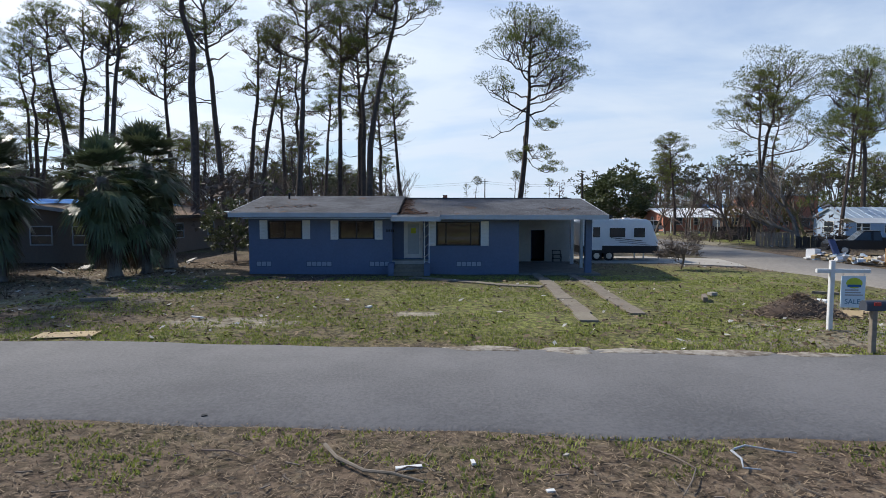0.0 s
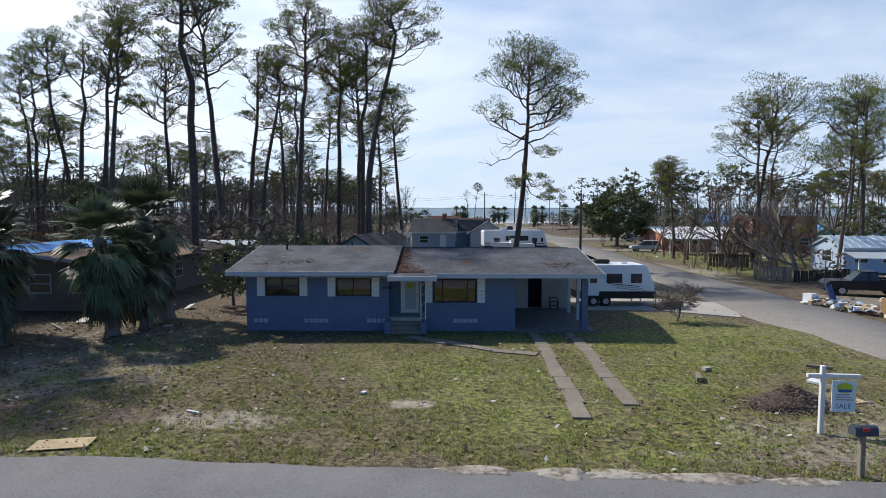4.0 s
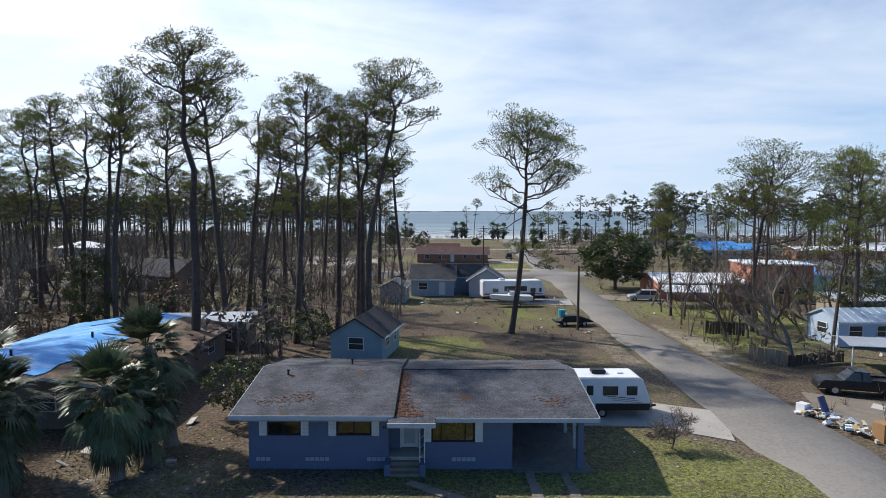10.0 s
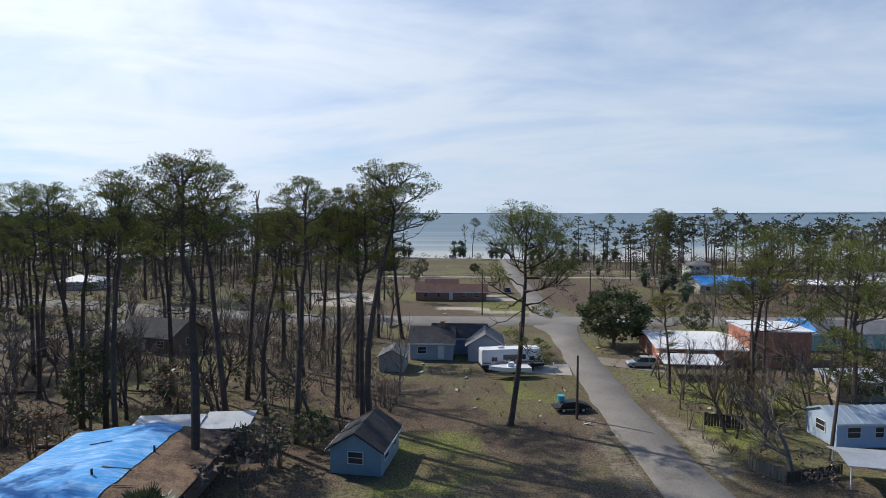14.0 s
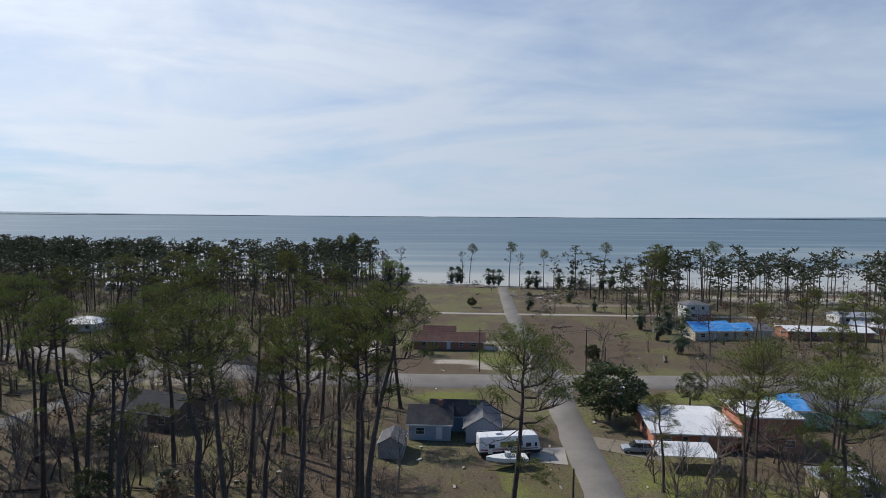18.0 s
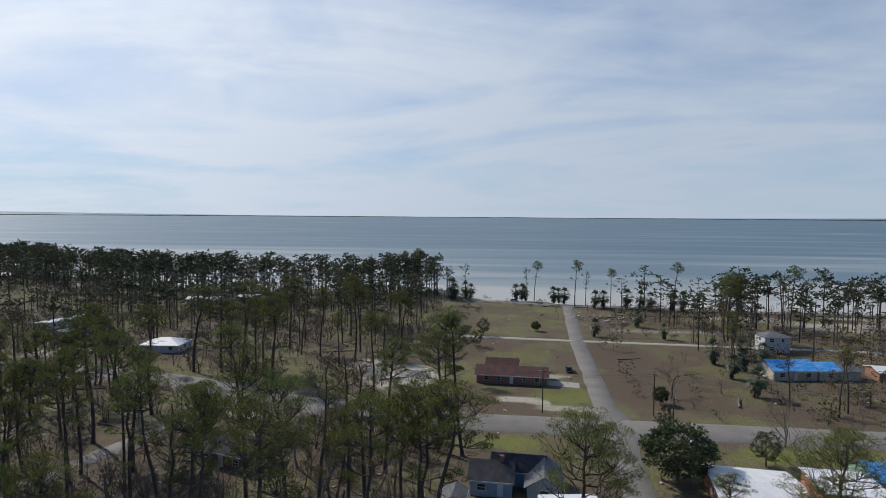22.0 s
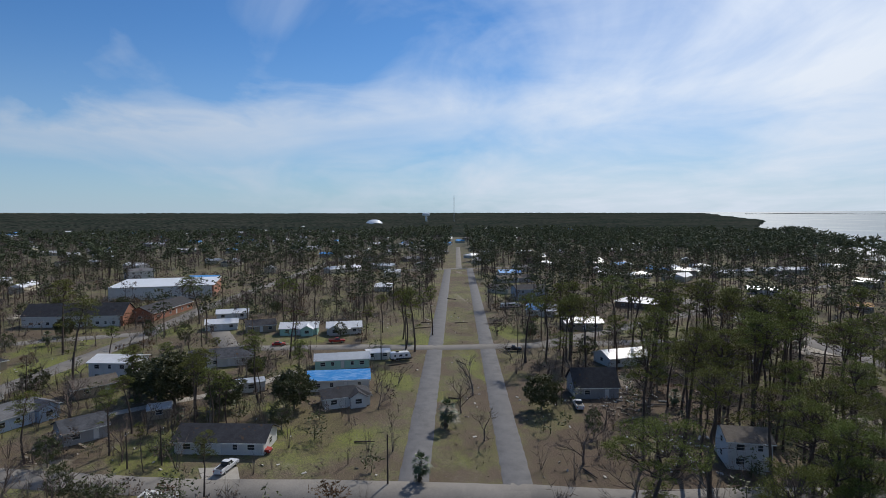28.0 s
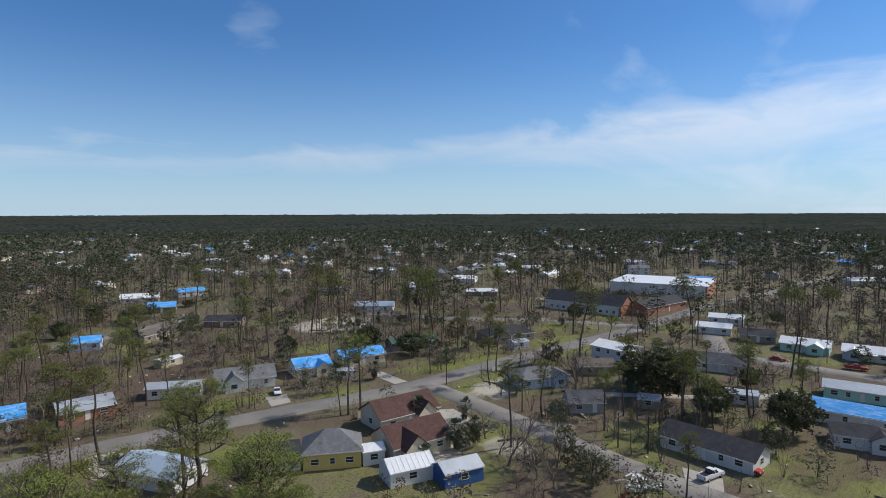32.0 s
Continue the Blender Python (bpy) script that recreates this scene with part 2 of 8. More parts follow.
METAL_BLUE = surf("pale_blue_metal_roof", (0.42, 0.5, 0.58), (0.33, 0.4, 0.47), rough=0.4, grain=4, stain=0.4, metal=0.2, bump=0.03)
# pale streaks in the tarpaulin's colour stand for sheen along its wrinkles
TARP = surf("blue_tarpaulin", (0.04, 0.30, 0.70), (0.45, 0.66, 0.9), rough=0.55, grain=2.2, stain=0.7, bump=0.7, spec=0.2, ramp=(0.46, 0.74), stretch=(0.35, 1.6, 1))
TIMBER = surf("grey_timber", (0.24, 0.2, 0.16), (0.14, 0.115, 0.09), rough=0.9, grain=6, stain=1.5, vary=0.2)
CREOSOTE = surf("dark_pole_wood", (0.085, 0.068, 0.055), (0.05, 0.04, 0.034), rough=0.9, grain=10, stain=1.5)
PLY = surf("raw_plywood", (0.5, 0.38, 0.22), (0.4, 0.29, 0.16), rough=0.8, grain=6, stain=1.5)
BARK = surf("pine_bark", (0.115, 0.086, 0.07), (0.05, 0.039, 0.034), rough=0.95, grain=3.5, stain=0.8, bump=0.8, vary=0.2)
BARK_GREY = surf("grey_bark", (0.21, 0.185, 0.16), (0.11, 0.095, 0.082), rough=0.95, grain=6, stain=1.0, bump=0.6, vary=0.2)
NEEDLE = surf("pine_needles", (0.195, 0.204, 0.056), (0.098, 0.112, 0.034), rough=0.8, grain=2, stain=0.25, bump=0, vary=0.4, trans=0.14, spec=0.1)
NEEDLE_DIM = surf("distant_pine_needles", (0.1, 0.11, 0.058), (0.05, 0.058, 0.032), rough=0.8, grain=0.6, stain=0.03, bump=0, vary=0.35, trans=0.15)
NEEDLE_RUST = surf("rusty_needles", (0.14, 0.075, 0.035), (0.08, 0.055, 0.025), rough=0.8, grain=2, stain=0.3, bump=0, vary=0.35, trans=0.2)
LEAF = surf("dark_evergreen_leaves", (0.105, 0.115, 0.048), (0.055, 0.064, 0.028), rough=0.5, grain=2, stain=0.4, bump=0, vary=0.4, trans=0.2)
LEAF_RED = surf("red_young_leaves", (0.3, 0.05, 0.04), (0.18, 0.03, 0.03), rough=0.6, bump=0, vary=0.3, trans=0.2)
FROND = surf("palm_frond", (0.115, 0.14, 0.07), (0.05, 0.065, 0.035), rough=0.38, grain=3, stain=0.7, bump=0, vary=0.35, trans=0.18)
FROND_DEAD = surf("dead_palm_frond", (0.12, 0.09, 0.06), (0.06, 0.045, 0.03), rough=0.8, bump=0, vary=0.3, trans=0.1)
TWIG = surf("bare_twigs", (0.2, 0.155, 0.125), (0.115, 0.088, 0.072), rough=0.95, bump=0, vary=0.3)
TWIG_DARK = surf("dark_bare_twigs", (0.13, 0.1, 0.085), (0.075, 0.058, 0.05), rough=0.95, bump=0, vary=0.3)
RUBBER = surf("tyre_rubber", (0.025, 0.025, 0.026), rough=0.85, bump=0.05)
CHROME = surf("steel_rim", (0.5, 0.5, 0.52), rough=0.3, metal=0.8, bump=0)
PLASTIC_BLACK = surf("black_plastic", (0.02, 0.02, 0.022), rough=0.5, bump=0)
GEL_WHITE = surf("white_gelcoat", (0.8, 0.8, 0.8), (0.7, 0.7, 0.71), rough=0.25, bump=0, spec=0.5)
SIGN_BLUE = surf("sign_blue", (0.55, 0.66, 0.74), (0.66, 0.73, 0.78), rough=0.5, bump=0)
SIGN_GREEN = surf("sign_green", (0.5, 0.58, 0.05), rough=0.5, bump=0)
RED_PAINT = surf("red_paint", (0.42, 0.04, 0.03), rough=0.45, bump=0)


def paint(name, c, rough=0.7):
    return surf(name, c, tuple(v * 0.78 for v in c), rough=rough, grain=7, stain=0.6, bump=0.06)


W_WHITE, W_CREAM, W_BLUEGREY = paint("white_siding", (0.66, 0.66, 0.64)), paint("cream_siding", (0.6, 0.54, 0.41)), paint("blue_grey_siding", (0.34, 0.39, 0.46))
W_MINT, W_PINK = paint("mint_siding", (0.42, 0.66, 0.56)), paint("salmon_wall", (0.5, 0.21, 0.14))
W_YELLOW, W_BRICK, W_TAN = paint("yellow_siding", (0.62, 0.47, 0.16)), paint("red_brick_wall", (0.36, 0.17, 0.11)), paint("tan_siding", (0.36, 0.3, 0.23))
W_GREY, W_LTBLUE, W_BROWN = paint("grey_siding", (0.36, 0.36, 0.36)), paint("light_blue_siding", (0.45, 0.55, 0.68)), paint("brown_wall", (0.2, 0.15, 0.12))
W_NAVY = paint("navy_wall", (0.05, 0.12, 0.3))
C_WHITE, C_SILVER, C_BLACK = paint("white_car_paint", (0.75, 0.75, 0.76), 0.25), paint("silver_car_paint", (0.42, 0.45, 0.5), 0.28), paint("black_car_paint", (0.018, 0.02, 0.025), 0.2)


# ---- mesh helpers ----
class MB:
    """Collects vertices and faces of one mesh."""

    def __init__(self):
        self.v, self.f = [], []

    def add(self, verts, faces):
        o = len(self.v)
        self.v.extend(tuple(p) for p in verts)
        self.f.extend(tuple(i + o for i in f) for f in faces)
        return self

    def box(self, x0, x1, y0, y1, z0, z1):
        return self.add([(x0, y0, z0), (x1, y0, z0), (x1, y1, z0), (x0, y1, z0), (x0, y0, z1), (x1, y0, z1), (x1, y1, z1), (x0, y1, z1)],
                        [(3, 2, 1, 0), (4, 5, 6, 7), (0, 1, 5, 4), (1, 2, 6, 5), (2, 3, 7, 6), (3, 0, 4, 7)])

    def obox(self, c, ax, ay, az):
        """A box about c with half axes ax, ay, az."""
        c, ax, ay, az = Vector(c), Vector(ax), Vector(ay), Vector(az)
        return self.add([c - ax - ay - az, c + ax - ay - az, c + ax + ay - az, c - ax + ay - az, c - ax - ay + az, c + ax - ay + az, c + ax + ay + az, c - ax + ay + az],
                        [(3, 2, 1, 0), (4, 5, 6, 7), (0, 1, 5, 4), (1, 2, 6, 5), (2, 3, 7, 6), (3, 0, 4, 7)])

    def prism(self, poly, axis, a, b):
        """A polygon pushed along an axis from a to b; poly gives the other two coordinates in order."""
        def at(p, q):
            return {"x": (q, p[0], p[1]), "y": (p[0], q, p[1]), "z": (p[0], p[1], q)}[axis]
        n = len(poly)
        vs = [at(p, a) for p in poly] + [at(p, b) for p in poly]
        return self.add(vs, [tuple(range(n))[::-1], tuple(range(n, 2 * n))] + [(i, (i + 1) % n, n + (i + 1) % n, n + i) for i in range(n)])

    def tube(self, pts, radii, sides=6, cap=True):
        pts = [Vector(p) for p in pts]
        vs = []
        for i, p in enumerate(pts):
            d = (pts[min(i + 1, len(pts) - 1)] - pts[max(i - 1, 0)]).normalized()
            u = d.cross(Vector((0, 0, 1)) if abs(d.z) < 0.9 else Vector((1, 0, 0))).normalized()
            w = d.cross(u)
            for k in range(sides):
                a = 2 * math.pi * k / sides
                vs.append(p + (u * math.cos(a) + w * math.sin(a)) * radii[i])
        fs = []
        for i in range(len(pts) - 1):
            for k in range(sides):
                fs.append((i * sides + k, i * sides + (k + 1) % sides, (i + 1) * sides + (k + 1) % sides, (i + 1) * sides + k))
        if cap:
            fs.append(tuple(range(sides))[::-1])
            fs.append(tuple(range((len(pts) - 1) * sides, len(pts) * sides)))
        return self.add(vs, fs)

    def loft(self, rings, cap=True):
        n = len(rings[0])
        vs = [p for r in rings for p in r]
        fs = [(i * n + k, i * n + (k + 1) % n, (i + 1) * n + (k + 1) % n, (i + 1) * n + k) for i in range(len(rings) - 1) for k in range(n)]
        if cap:
            fs += [tuple(range(n))[::-1], tuple(range((len(rings) - 1) * n, len(rings) * n))]
        return self.add(vs, fs)

    def mesh(self, name, mats, smooth=False):
        me = bpy.data.meshes.new(name)
        me.from_pydata(self.v, [], self.f)
        for m in (mats if isinstance(mats, (list, tuple)) else [mats]):
            me.materials.append(m)
        if smooth:
            me.shade_smooth()
        me.update()
        return me


def part(name, mb, material, parent=None, label="", smooth=False, fix=True):
    """One mesh object under a thing or under a part."""
    me = mb.mesh(name, material, smooth)
    if fix and len(mb.f) < 4000:
        bm = bmesh.new()
        bm.from_mesh(me)
        bmesh.ops.recalc_face_normals(bm, faces=bm.faces)
        bm.to_mesh(me)
        bm.free()
    ob = new(name, me)
    if parent:
        ob.parent = parent
    return tagged(ob, label)


def thing(name, m, label, category, group="", kind=""):
    e = new(name)
    e.empty_display_size = 0.3
    e.matrix_basis = m
    return tagged(e, label, category, group, kind)


def beveled(ob, w=0.02, seg=2):
    bm = bmesh.new()
    bm.from_mesh(ob.data)
    bmesh.ops.bevel(bm, geom=[e for e in bm.edges if e.calc_face_angle(0) > 0.5], offset=w, segments=seg, affect="EDGES", clamp_overlap=True)
    bm.to_mesh(ob.data)
    bm.free()
    return ob


def reuse(name, me, parent, m=None, label=""):
    ob = new(name, me)
    ob.parent = parent
    if m is not None:
        ob.matrix_basis = m
    return tagged(ob, label)


def lerp_path(pts, x):
    """Linear value between the knots (x, y)."""
    xs, ys = zip(*pts)
    return float(np.interp(x, xs, ys))


# ---- ground, water, roads ----
SHORE = ((-5000, 3150), (-4200, 2650), (-2160, 1640), (-1500, 1120), (-800, 690), (-480, 490), (-300, 400), (-214, 352), (-96, 353), (-60, 372), (-30, 350), (0, 331), (67, 315), (155, 306), (210, 285), (400, 262), (5000, 300))


def shore(x):
    return lerp_path(SHORE, x) + 4 * math.sin(x * 0.11) + 2.5 * math.sin(x * 0.31 + 1)


def swell(x, y):
    """Far land and sea climb to the height of the true horizon."""
    r = math.hypot(x, y)
    return 0 if r < 1500 else 33 * ((r - 1500) / 3400) ** 1.5


def lines(a, b, step, grow):
    out = list(np.arange(a, b + 0.01, step))
    s, lo, hi = step, a, b
    while hi < 4700 or lo > -4700:
        s *= grow
        lo, hi = lo - s, hi + s
        out += [max(lo, -4900), min(hi, 4900)]
    return sorted(set(round(float(v), 2) for v in out))


def soft(d, a, b):
    """1 below a, 0 above b."""
    t = min(1, max(0, (b - d) / (b - a)))
    return t * t * (3 - 2 * t)


GREEN = []      # lawns: x, y, rx, ry, how green
SANDY = []      # bare sand
LITTER = []     # leaf litter and torn ground


def lawn(x, y, rx, ry, k):
    GREEN.append((x, y, rx, ry, k))


def sandy(x, y, rx, ry, k):
    SANDY.append((x, y, rx, ry, k))


def litter(x, y, rx, ry, k):
    LITTER.append((x, y, rx, ry, k))


lawn(2, 21, 16, 9, 0.56)
lawn(13, 26, 8, 11, 0.55)
lawn(-7, 14.6, 8, 1.6, 0.7)
lawn(4.5, 15, 5, 2, 0.8)
lawn(3, 28.4, 9, 1.6, 0.9)
lawn(-1, 55, 7, 9, 0.85)
lawn(14, 80, 7, 9, 0.85)
lawn(38, 75, 10, 11, 0.7)
lawn(32, 63, 4, 5, 1.0)
lawn(16, 152, 10, 9, 0.75)
lawn(16, 268, 14, 45, 0.45)
lawn(5, 117, 15, 4, 0.7)
lawn(60, 117, 30, 4, 0.7)
lawn(-118, -9, 16, 15, 0.5)
lawn(-118, -42, 12, 8, 0.9)
lawn(-135, -20, 12, 7, 0.8)
lawn(-150, -108, 40, 7, 0.8)
lawn(-160, -85, 40, 4, 0.8)
lawn(-95, -92, 20, 6, 0.9)
lawn(-190, -98, 22, 8, 0.8)
lawn(-235, -105, 14, 10, 0.8)
lawn(-30, -115, 12, 7, 0.8)
lawn(-80, -60, 16, 10, 0.5)
lawn(-160, 8, 18, 7, 0.6)
lawn(-170, 33, 22, 3, 0.7)
lawn(-250, 30, 40, 3, 0.6)
lawn(-220, 55, 20, 7, 0.9)
lawn(-260, 20, 40, 6, 0.5)
lawn(-330, 75, 40, 10, 0.6)
lawn(-320, 330, 40, 30, 0.6)
lawn(-40, 58, 30, 10, 0.25)
sandy(-14, 23, 6, 5, 0.42)
sandy(-16, 29, 6, 5, 0.4)
sandy(-9, 25, 4, 4, 0.3)
sandy(-28, 163, 13, 16, 0.9)
sandy(-40, 175, 10, 9, 0.7)
sandy(5, 146, 9, 3, 0.7)
sandy(14, 170, 8, 4, 0.6)
sandy(16, 141, 10, 3, 0.6)
sandy(-60, 128, 16, 4, 0.6)
sandy(60, 240, 26, 8, 0.5)
sandy(-110, 110, 14, 8, 0.5)
sandy(-125, 150, 18, 5, 0.7)
sandy(-175, 150, 16, 9, 0.7)
sandy(-150, 70, 9, 7, 0.5)
sandy(-6.6, 16.9, 2.8, 1.1, 0.5)
sandy(-0.9, 18.3, 1.1, 0.7, 0.6)
sandy(3.5, 13.3, 2.6, 0.4, 0.5)
sandy(12, 15.6, 5, 2.2, 0.46)
sandy(8, 14.3, 4, 1.0, 0.42)
sandy(13.5, 19, 3, 2.5, 0.4)
sandy(0, 6.4, 12, 1.0, 0.3)
sandy(-160, -185, 18, 12, 1.0)
sandy(-125, -84, 9, 7, 0.7)
sandy(-85, -72, 12, 8, 0.7)
sandy(-110, -58, 8, 6, 0.5)
sandy(-150, 178, 14, 10, 0.6)
sandy(17.5, 57, 2, 18, 0.4)
sandy(27, 60, 2.5, 14, 0.5)
sandy(60, 245, 30, 18, 0.25)
litter(46, 165, 24, 26, 1.0)
litter(40, 205, 20, 24, 1.0)
litter(70, 150, 30, 14, 0.9)
lawn(8, 190, 14, 14, 0.4)
for x_, y_, rx_, ry_, k_ in ((-128, -14, 14, 12, 0.7), (-104, -38, 7, 6, 0.9), (-133, -38, 12, 8, 0.8), (-120, -90, 26, 4, 0.9), (-165, -104, 30, 5, 0.9), (-205, -80, 18, 5, 0.8), (-150, -88, 14, 4, 0.8), (-215, -110, 20, 9, 0.9), (-240, -75, 14, 6, 0.9), (-185, -25, 12, 6, 0.8), (-210, -18, 8, 14, 0.7), (-60, -100, 14, 7, 0.7), (-98, -112, 12, 4, 0.8), (-75, -128, 14, 4, 0.8), (-205, 14, 10, 20, 0.7), (-225, 40, 14, 6, 0.8), (-100, -66, 10, 5, 0.7)):
    lawn(x_, y_, rx_, ry_, k_)
for x_, y_, rx_, ry_, k_ in ((-100, 17.5, 10, 5, 0.34), (-120, 21, 14, 5, 0.32), (-150, 26, 18, 5, 0.34), (-185, 31, 16, 5, 0.36), (-230, 39, 24, 5, 0.36), (-300, 50, 50, 5, 0.36)):
    sandy(x_, y_, rx_, ry_, k_)
for x_, y_, rx_, ry_, k_ in ((165, 262, 50, 14, 0.9), (110, 276, 26, 8, 0.7), (250, 250, 60, 20, 0.9), (88, 240, 14, 4, 0.6), (-62, 322, 26, 5, 0.6), (-30, 300, 14, 10, 0.5), (-160, -190, 22, 14, 1.0), (-128, -88, 12, 3, 0.6), (-96, -60, 6, 8, 0.6), (-140, -20, 9, 3, 0.45), (-190, -65, 10, 4, 0.5), (-300, -150, 26, 14, 0.8)):
    sandy(x_, y_, rx_, ry_, k_)
spot = np.random.default_rng(3)
for i in range(46):
    x_ = -20 - i * 11
    y_ = 1.5 - 0.162 * x_ + spot.normal() * 2
    (lawn, litter, sandy, lawn)[i % 4](x_, y_, spot.uniform(5, 11), spot.uniform(1.5, 4), spot.uniform(0.25, 0.55))
for i in range(60):
    r_, a_ = spot.uniform(60, 300), radians(spot.uniform(60, 172))
    (lawn, litter, litter)[i % 3](-math.sin(a_) * r_, math.cos(a_) * r_, spot.uniform(5, 14), spot.uniform(4, 10), spot.uniform(0.5, 0.9))
litter(2, 65, 17, 13, 1.0)
litter(8, 78, 12, 6, 0.8)
litter(30, 60, 9, 14, 0.8)
litter(-20, 64, 22, 12, 1.0)
litter(-16, 33, 8, 8, 0.7)
litter(-13, 22, 8, 10, 0.6)
litter(-35, 85, 34, 38, 0.75)
litter(26, 50, 6, 12, 0.6)
litter(0, 6.2, 14, 1.6, 0.55)
litter(11, 17, 6, 3, 0.45)
litter(7.5, 15.5, 4, 1.5, 0.5)
litter(-10, 18, 8, 5, 0.35)
litter(-125, 66, 50, 40, 1.0)
litter(-150, 40, 60, 14, 0.9)
litter(45, 190, 22, 50, 0.9)
litter(0, 200, 26, 20, 0.8)
litter(-5, 150, 24, 14, 0.7)
litter(-70, -170, 60, 40, 0.9)
litter(-170, -40, 40, 30, 0.5)
litter(-90, -45, 18, 14, 0.6)
litter(-120, 20, 30, 6, 0.6)
litter(60, 175, 40, 30, 0.6)
litter(70, 265, 40, 30, 0.7)
litter(110, 130, 50, 8, 0.7)
litter(-150, -60, 30, 20, 0.4)
litter(-200, -160, 60, 45, 0.6)
litter(-60, -180, 50, 40, 0.6)


def field(spots, x, y, wob):
    k = 0.0
    for sx, sy, rx, ry, s in spots:
        if abs(x - sx) < rx * 1.5 and abs(y - sy) < ry * 1.5:
            k = max(k, s * soft(math.hypot((x - sx) / rx, (y - sy) / ry) + wob, 0.6, 1.2))
    return k


gx, gy = lines(-130, 75, 2.6, 1.14), lines(-135, 190, 2.8, 1.14)
gx = sorted(set(gx + [round(v, 2) for v in np.arange(-16, 17, 0.5)]))
gy = sorted(set(gy + [round(v, 2) for v in np.arange(4, 31, 0.5)]))
verts, cols = [], []
for y in gy:
    for x in gx:
        s = shore(x) - y
        z = swell(x, y) - 0.03 * (1 + noise.noise((x * 0.4, y * 0.4, 0)))
        if s < 22:
            z = -0.03 - 0.045 * (22 - s) if s > -60 else -3.72
        verts.append((x, y, z))
        wob = 0.5 * noise.noise((x * 0.22, y * 0.22, 3))
        r = math.hypot(x, y)
        beach = soft(abs(s - 3), 4, 10)
        cols.append((field(GREEN, x, y, wob), max(beach, field(SANDY, x, y, wob * 0.7)), field(LITTER, x, y, wob), soft(-r, -900, -420)))
nx = len(gx)
faces = [(j * nx + i, j * nx + i + 1, (j + 1) * nx + i + 1, (j + 1) * nx + i) for j in range(len(gy) - 1) for i in range(nx - 1)]
me = bpy.data.meshes.new("ground")
me.from_pydata(verts, [], faces)
at = me.color_attributes.new("cover", "FLOAT_COLOR", "POINT")
at.data.foreach_set("color", np.array(cols, "f").ravel())
me.shade_smooth()


def ground_material():
    m = bpy.data.materials.new("sandy_ground")
    m.use_nodes = True
    n, l = m.node_tree.nodes, m.node_tree.links
    p = n["Principled BSDF"]
    p.inputs["Roughness"].default_value, p.inputs["Specular IOR Level"].default_value = 0.95, 0.15
    co = n.new("ShaderNodeTexCoord")

    def nz(scale, detail=6, rough=0.65):
        t = n.new("ShaderNodeTexNoise")
        t.inputs["Scale"].default_value, t.inputs["Detail"].default_value, t.inputs["Roughness"].default_value = scale, detail, rough
        l.new(co.outputs["Object"], t.inputs["Vector"])
        return t.outputs["Fac"]

    def rng(v, a, b):
        t = n.new("ShaderNodeMapRange")
        t.inputs["From Min"].default_value, t.inputs["From Max"].default_value = a, b
        l.new(v, t.inputs["Value"])
        return t.outputs[0]

    def mx(f, a, b):
        t = n.new("ShaderNodeMix")
        t.data_type = "RGBA"
        l.new(f, t.inputs["Factor"])
        for key, v in (("A", a), ("B", b)):
            if isinstance(v, tuple):
                t.inputs[key].default_value = (*v, 1)
            else:
                l.new(v, t.inputs[key])
        return t.outputs["Result"]

    def ma(op, a, b):
        t = n.new("ShaderNodeMath")
        t.operation, t.use_clamp = op, True
        for i, v in enumerate((a, b)):
            if isinstance(v, (int, float)):
                t.inputs[i].default_value = v
            else:
                l.new(v, t.inputs[i])
        return t.outputs[0]

    vc = n.new("ShaderNodeVertexColor")
    vc.layer_name = "cover"
    sp = n.new("ShaderNodeSeparateColor")
    l.new(vc.outputs["Color"], sp.inputs[0])
    n1, n2, n3, n4, n5 = nz(0.08), nz(0.7, 9, 0.72), nz(5.0, 8, 0.7), nz(0.25, 8, 0.7), nz(1.9, 8, 0.75)
    mid = rng(n5, 0.44, 0.56)
    dry = mx(rng(n3, 0.42, 0.57), (0.25, 0.2, 0.14), (0.085, 0.068, 0.048))
    dry = mx(rng(n4, 0.44, 0.56), dry, mx(mid, (0.21, 0.2, 0.095), (0.08, 0.085, 0.04)))
    dry = mx(rng(n5, 0.55, 0.62), dry, (0.06, 0.046, 0.033))
    dry = mx(rng(n2, 0.62, 0.68), dry, (0.30, 0.26, 0.2))
    green = mx(rng(n3, 0.43, 0.57), (0.25, 0.265, 0.068), (0.085, 0.098, 0.031))
    green = mx(rng(n5, 0.53, 0.6), green, (0.13, 0.105, 0.065))
    brown = mx(rng(n3, 0.42, 0.57), (0.168, 0.12, 0.086), (0.055, 0.04, 0.03))
    brown = mx(rng(n5, 0.56, 0.64), brown, (0.22, 0.175, 0.12))
    sand = mx(rng(n3, 0.35, 0.65), (0.50, 0.45, 0.37), (0.34, 0.30, 0.24))
    wood = mx(rng(n2, 0.4, 0.6), (0.075, 0.08, 0.045), (0.13, 0.11, 0.08))
    base = mx(ma("MULTIPLY", sp.outputs[2], rng(n2, 0.25, 0.55)), dry, brown)
    speck = nz(17.0, 4, 0.7)
    gm = rng(ma("ADD", ma("ADD", ma("MULTIPLY", sp.outputs[0], 0.55), ma("MULTIPLY", n2, 0.45)), ma("MULTIPLY", n5, 0.22)), 0.52, 0.68)
    base = mx(gm, base, green)
    base = mx(rng(speck, 0.56, 0.62), base, (0.045, 0.036, 0.026))
    base = mx(ma("MULTIPLY", rng(speck, 0.38, 0.33), rng(n2, 0.5, 0.6)), base, (0.36, 0.31, 0.23))
    base = mx(rng(ma("ADD", ma("MULTIPLY", n1, 0.75), ma("MULTIPLY", n5, 0.25)), 0.62, 0.72), base, sand)
    n6 = nz(0.04, 6, 0.6)
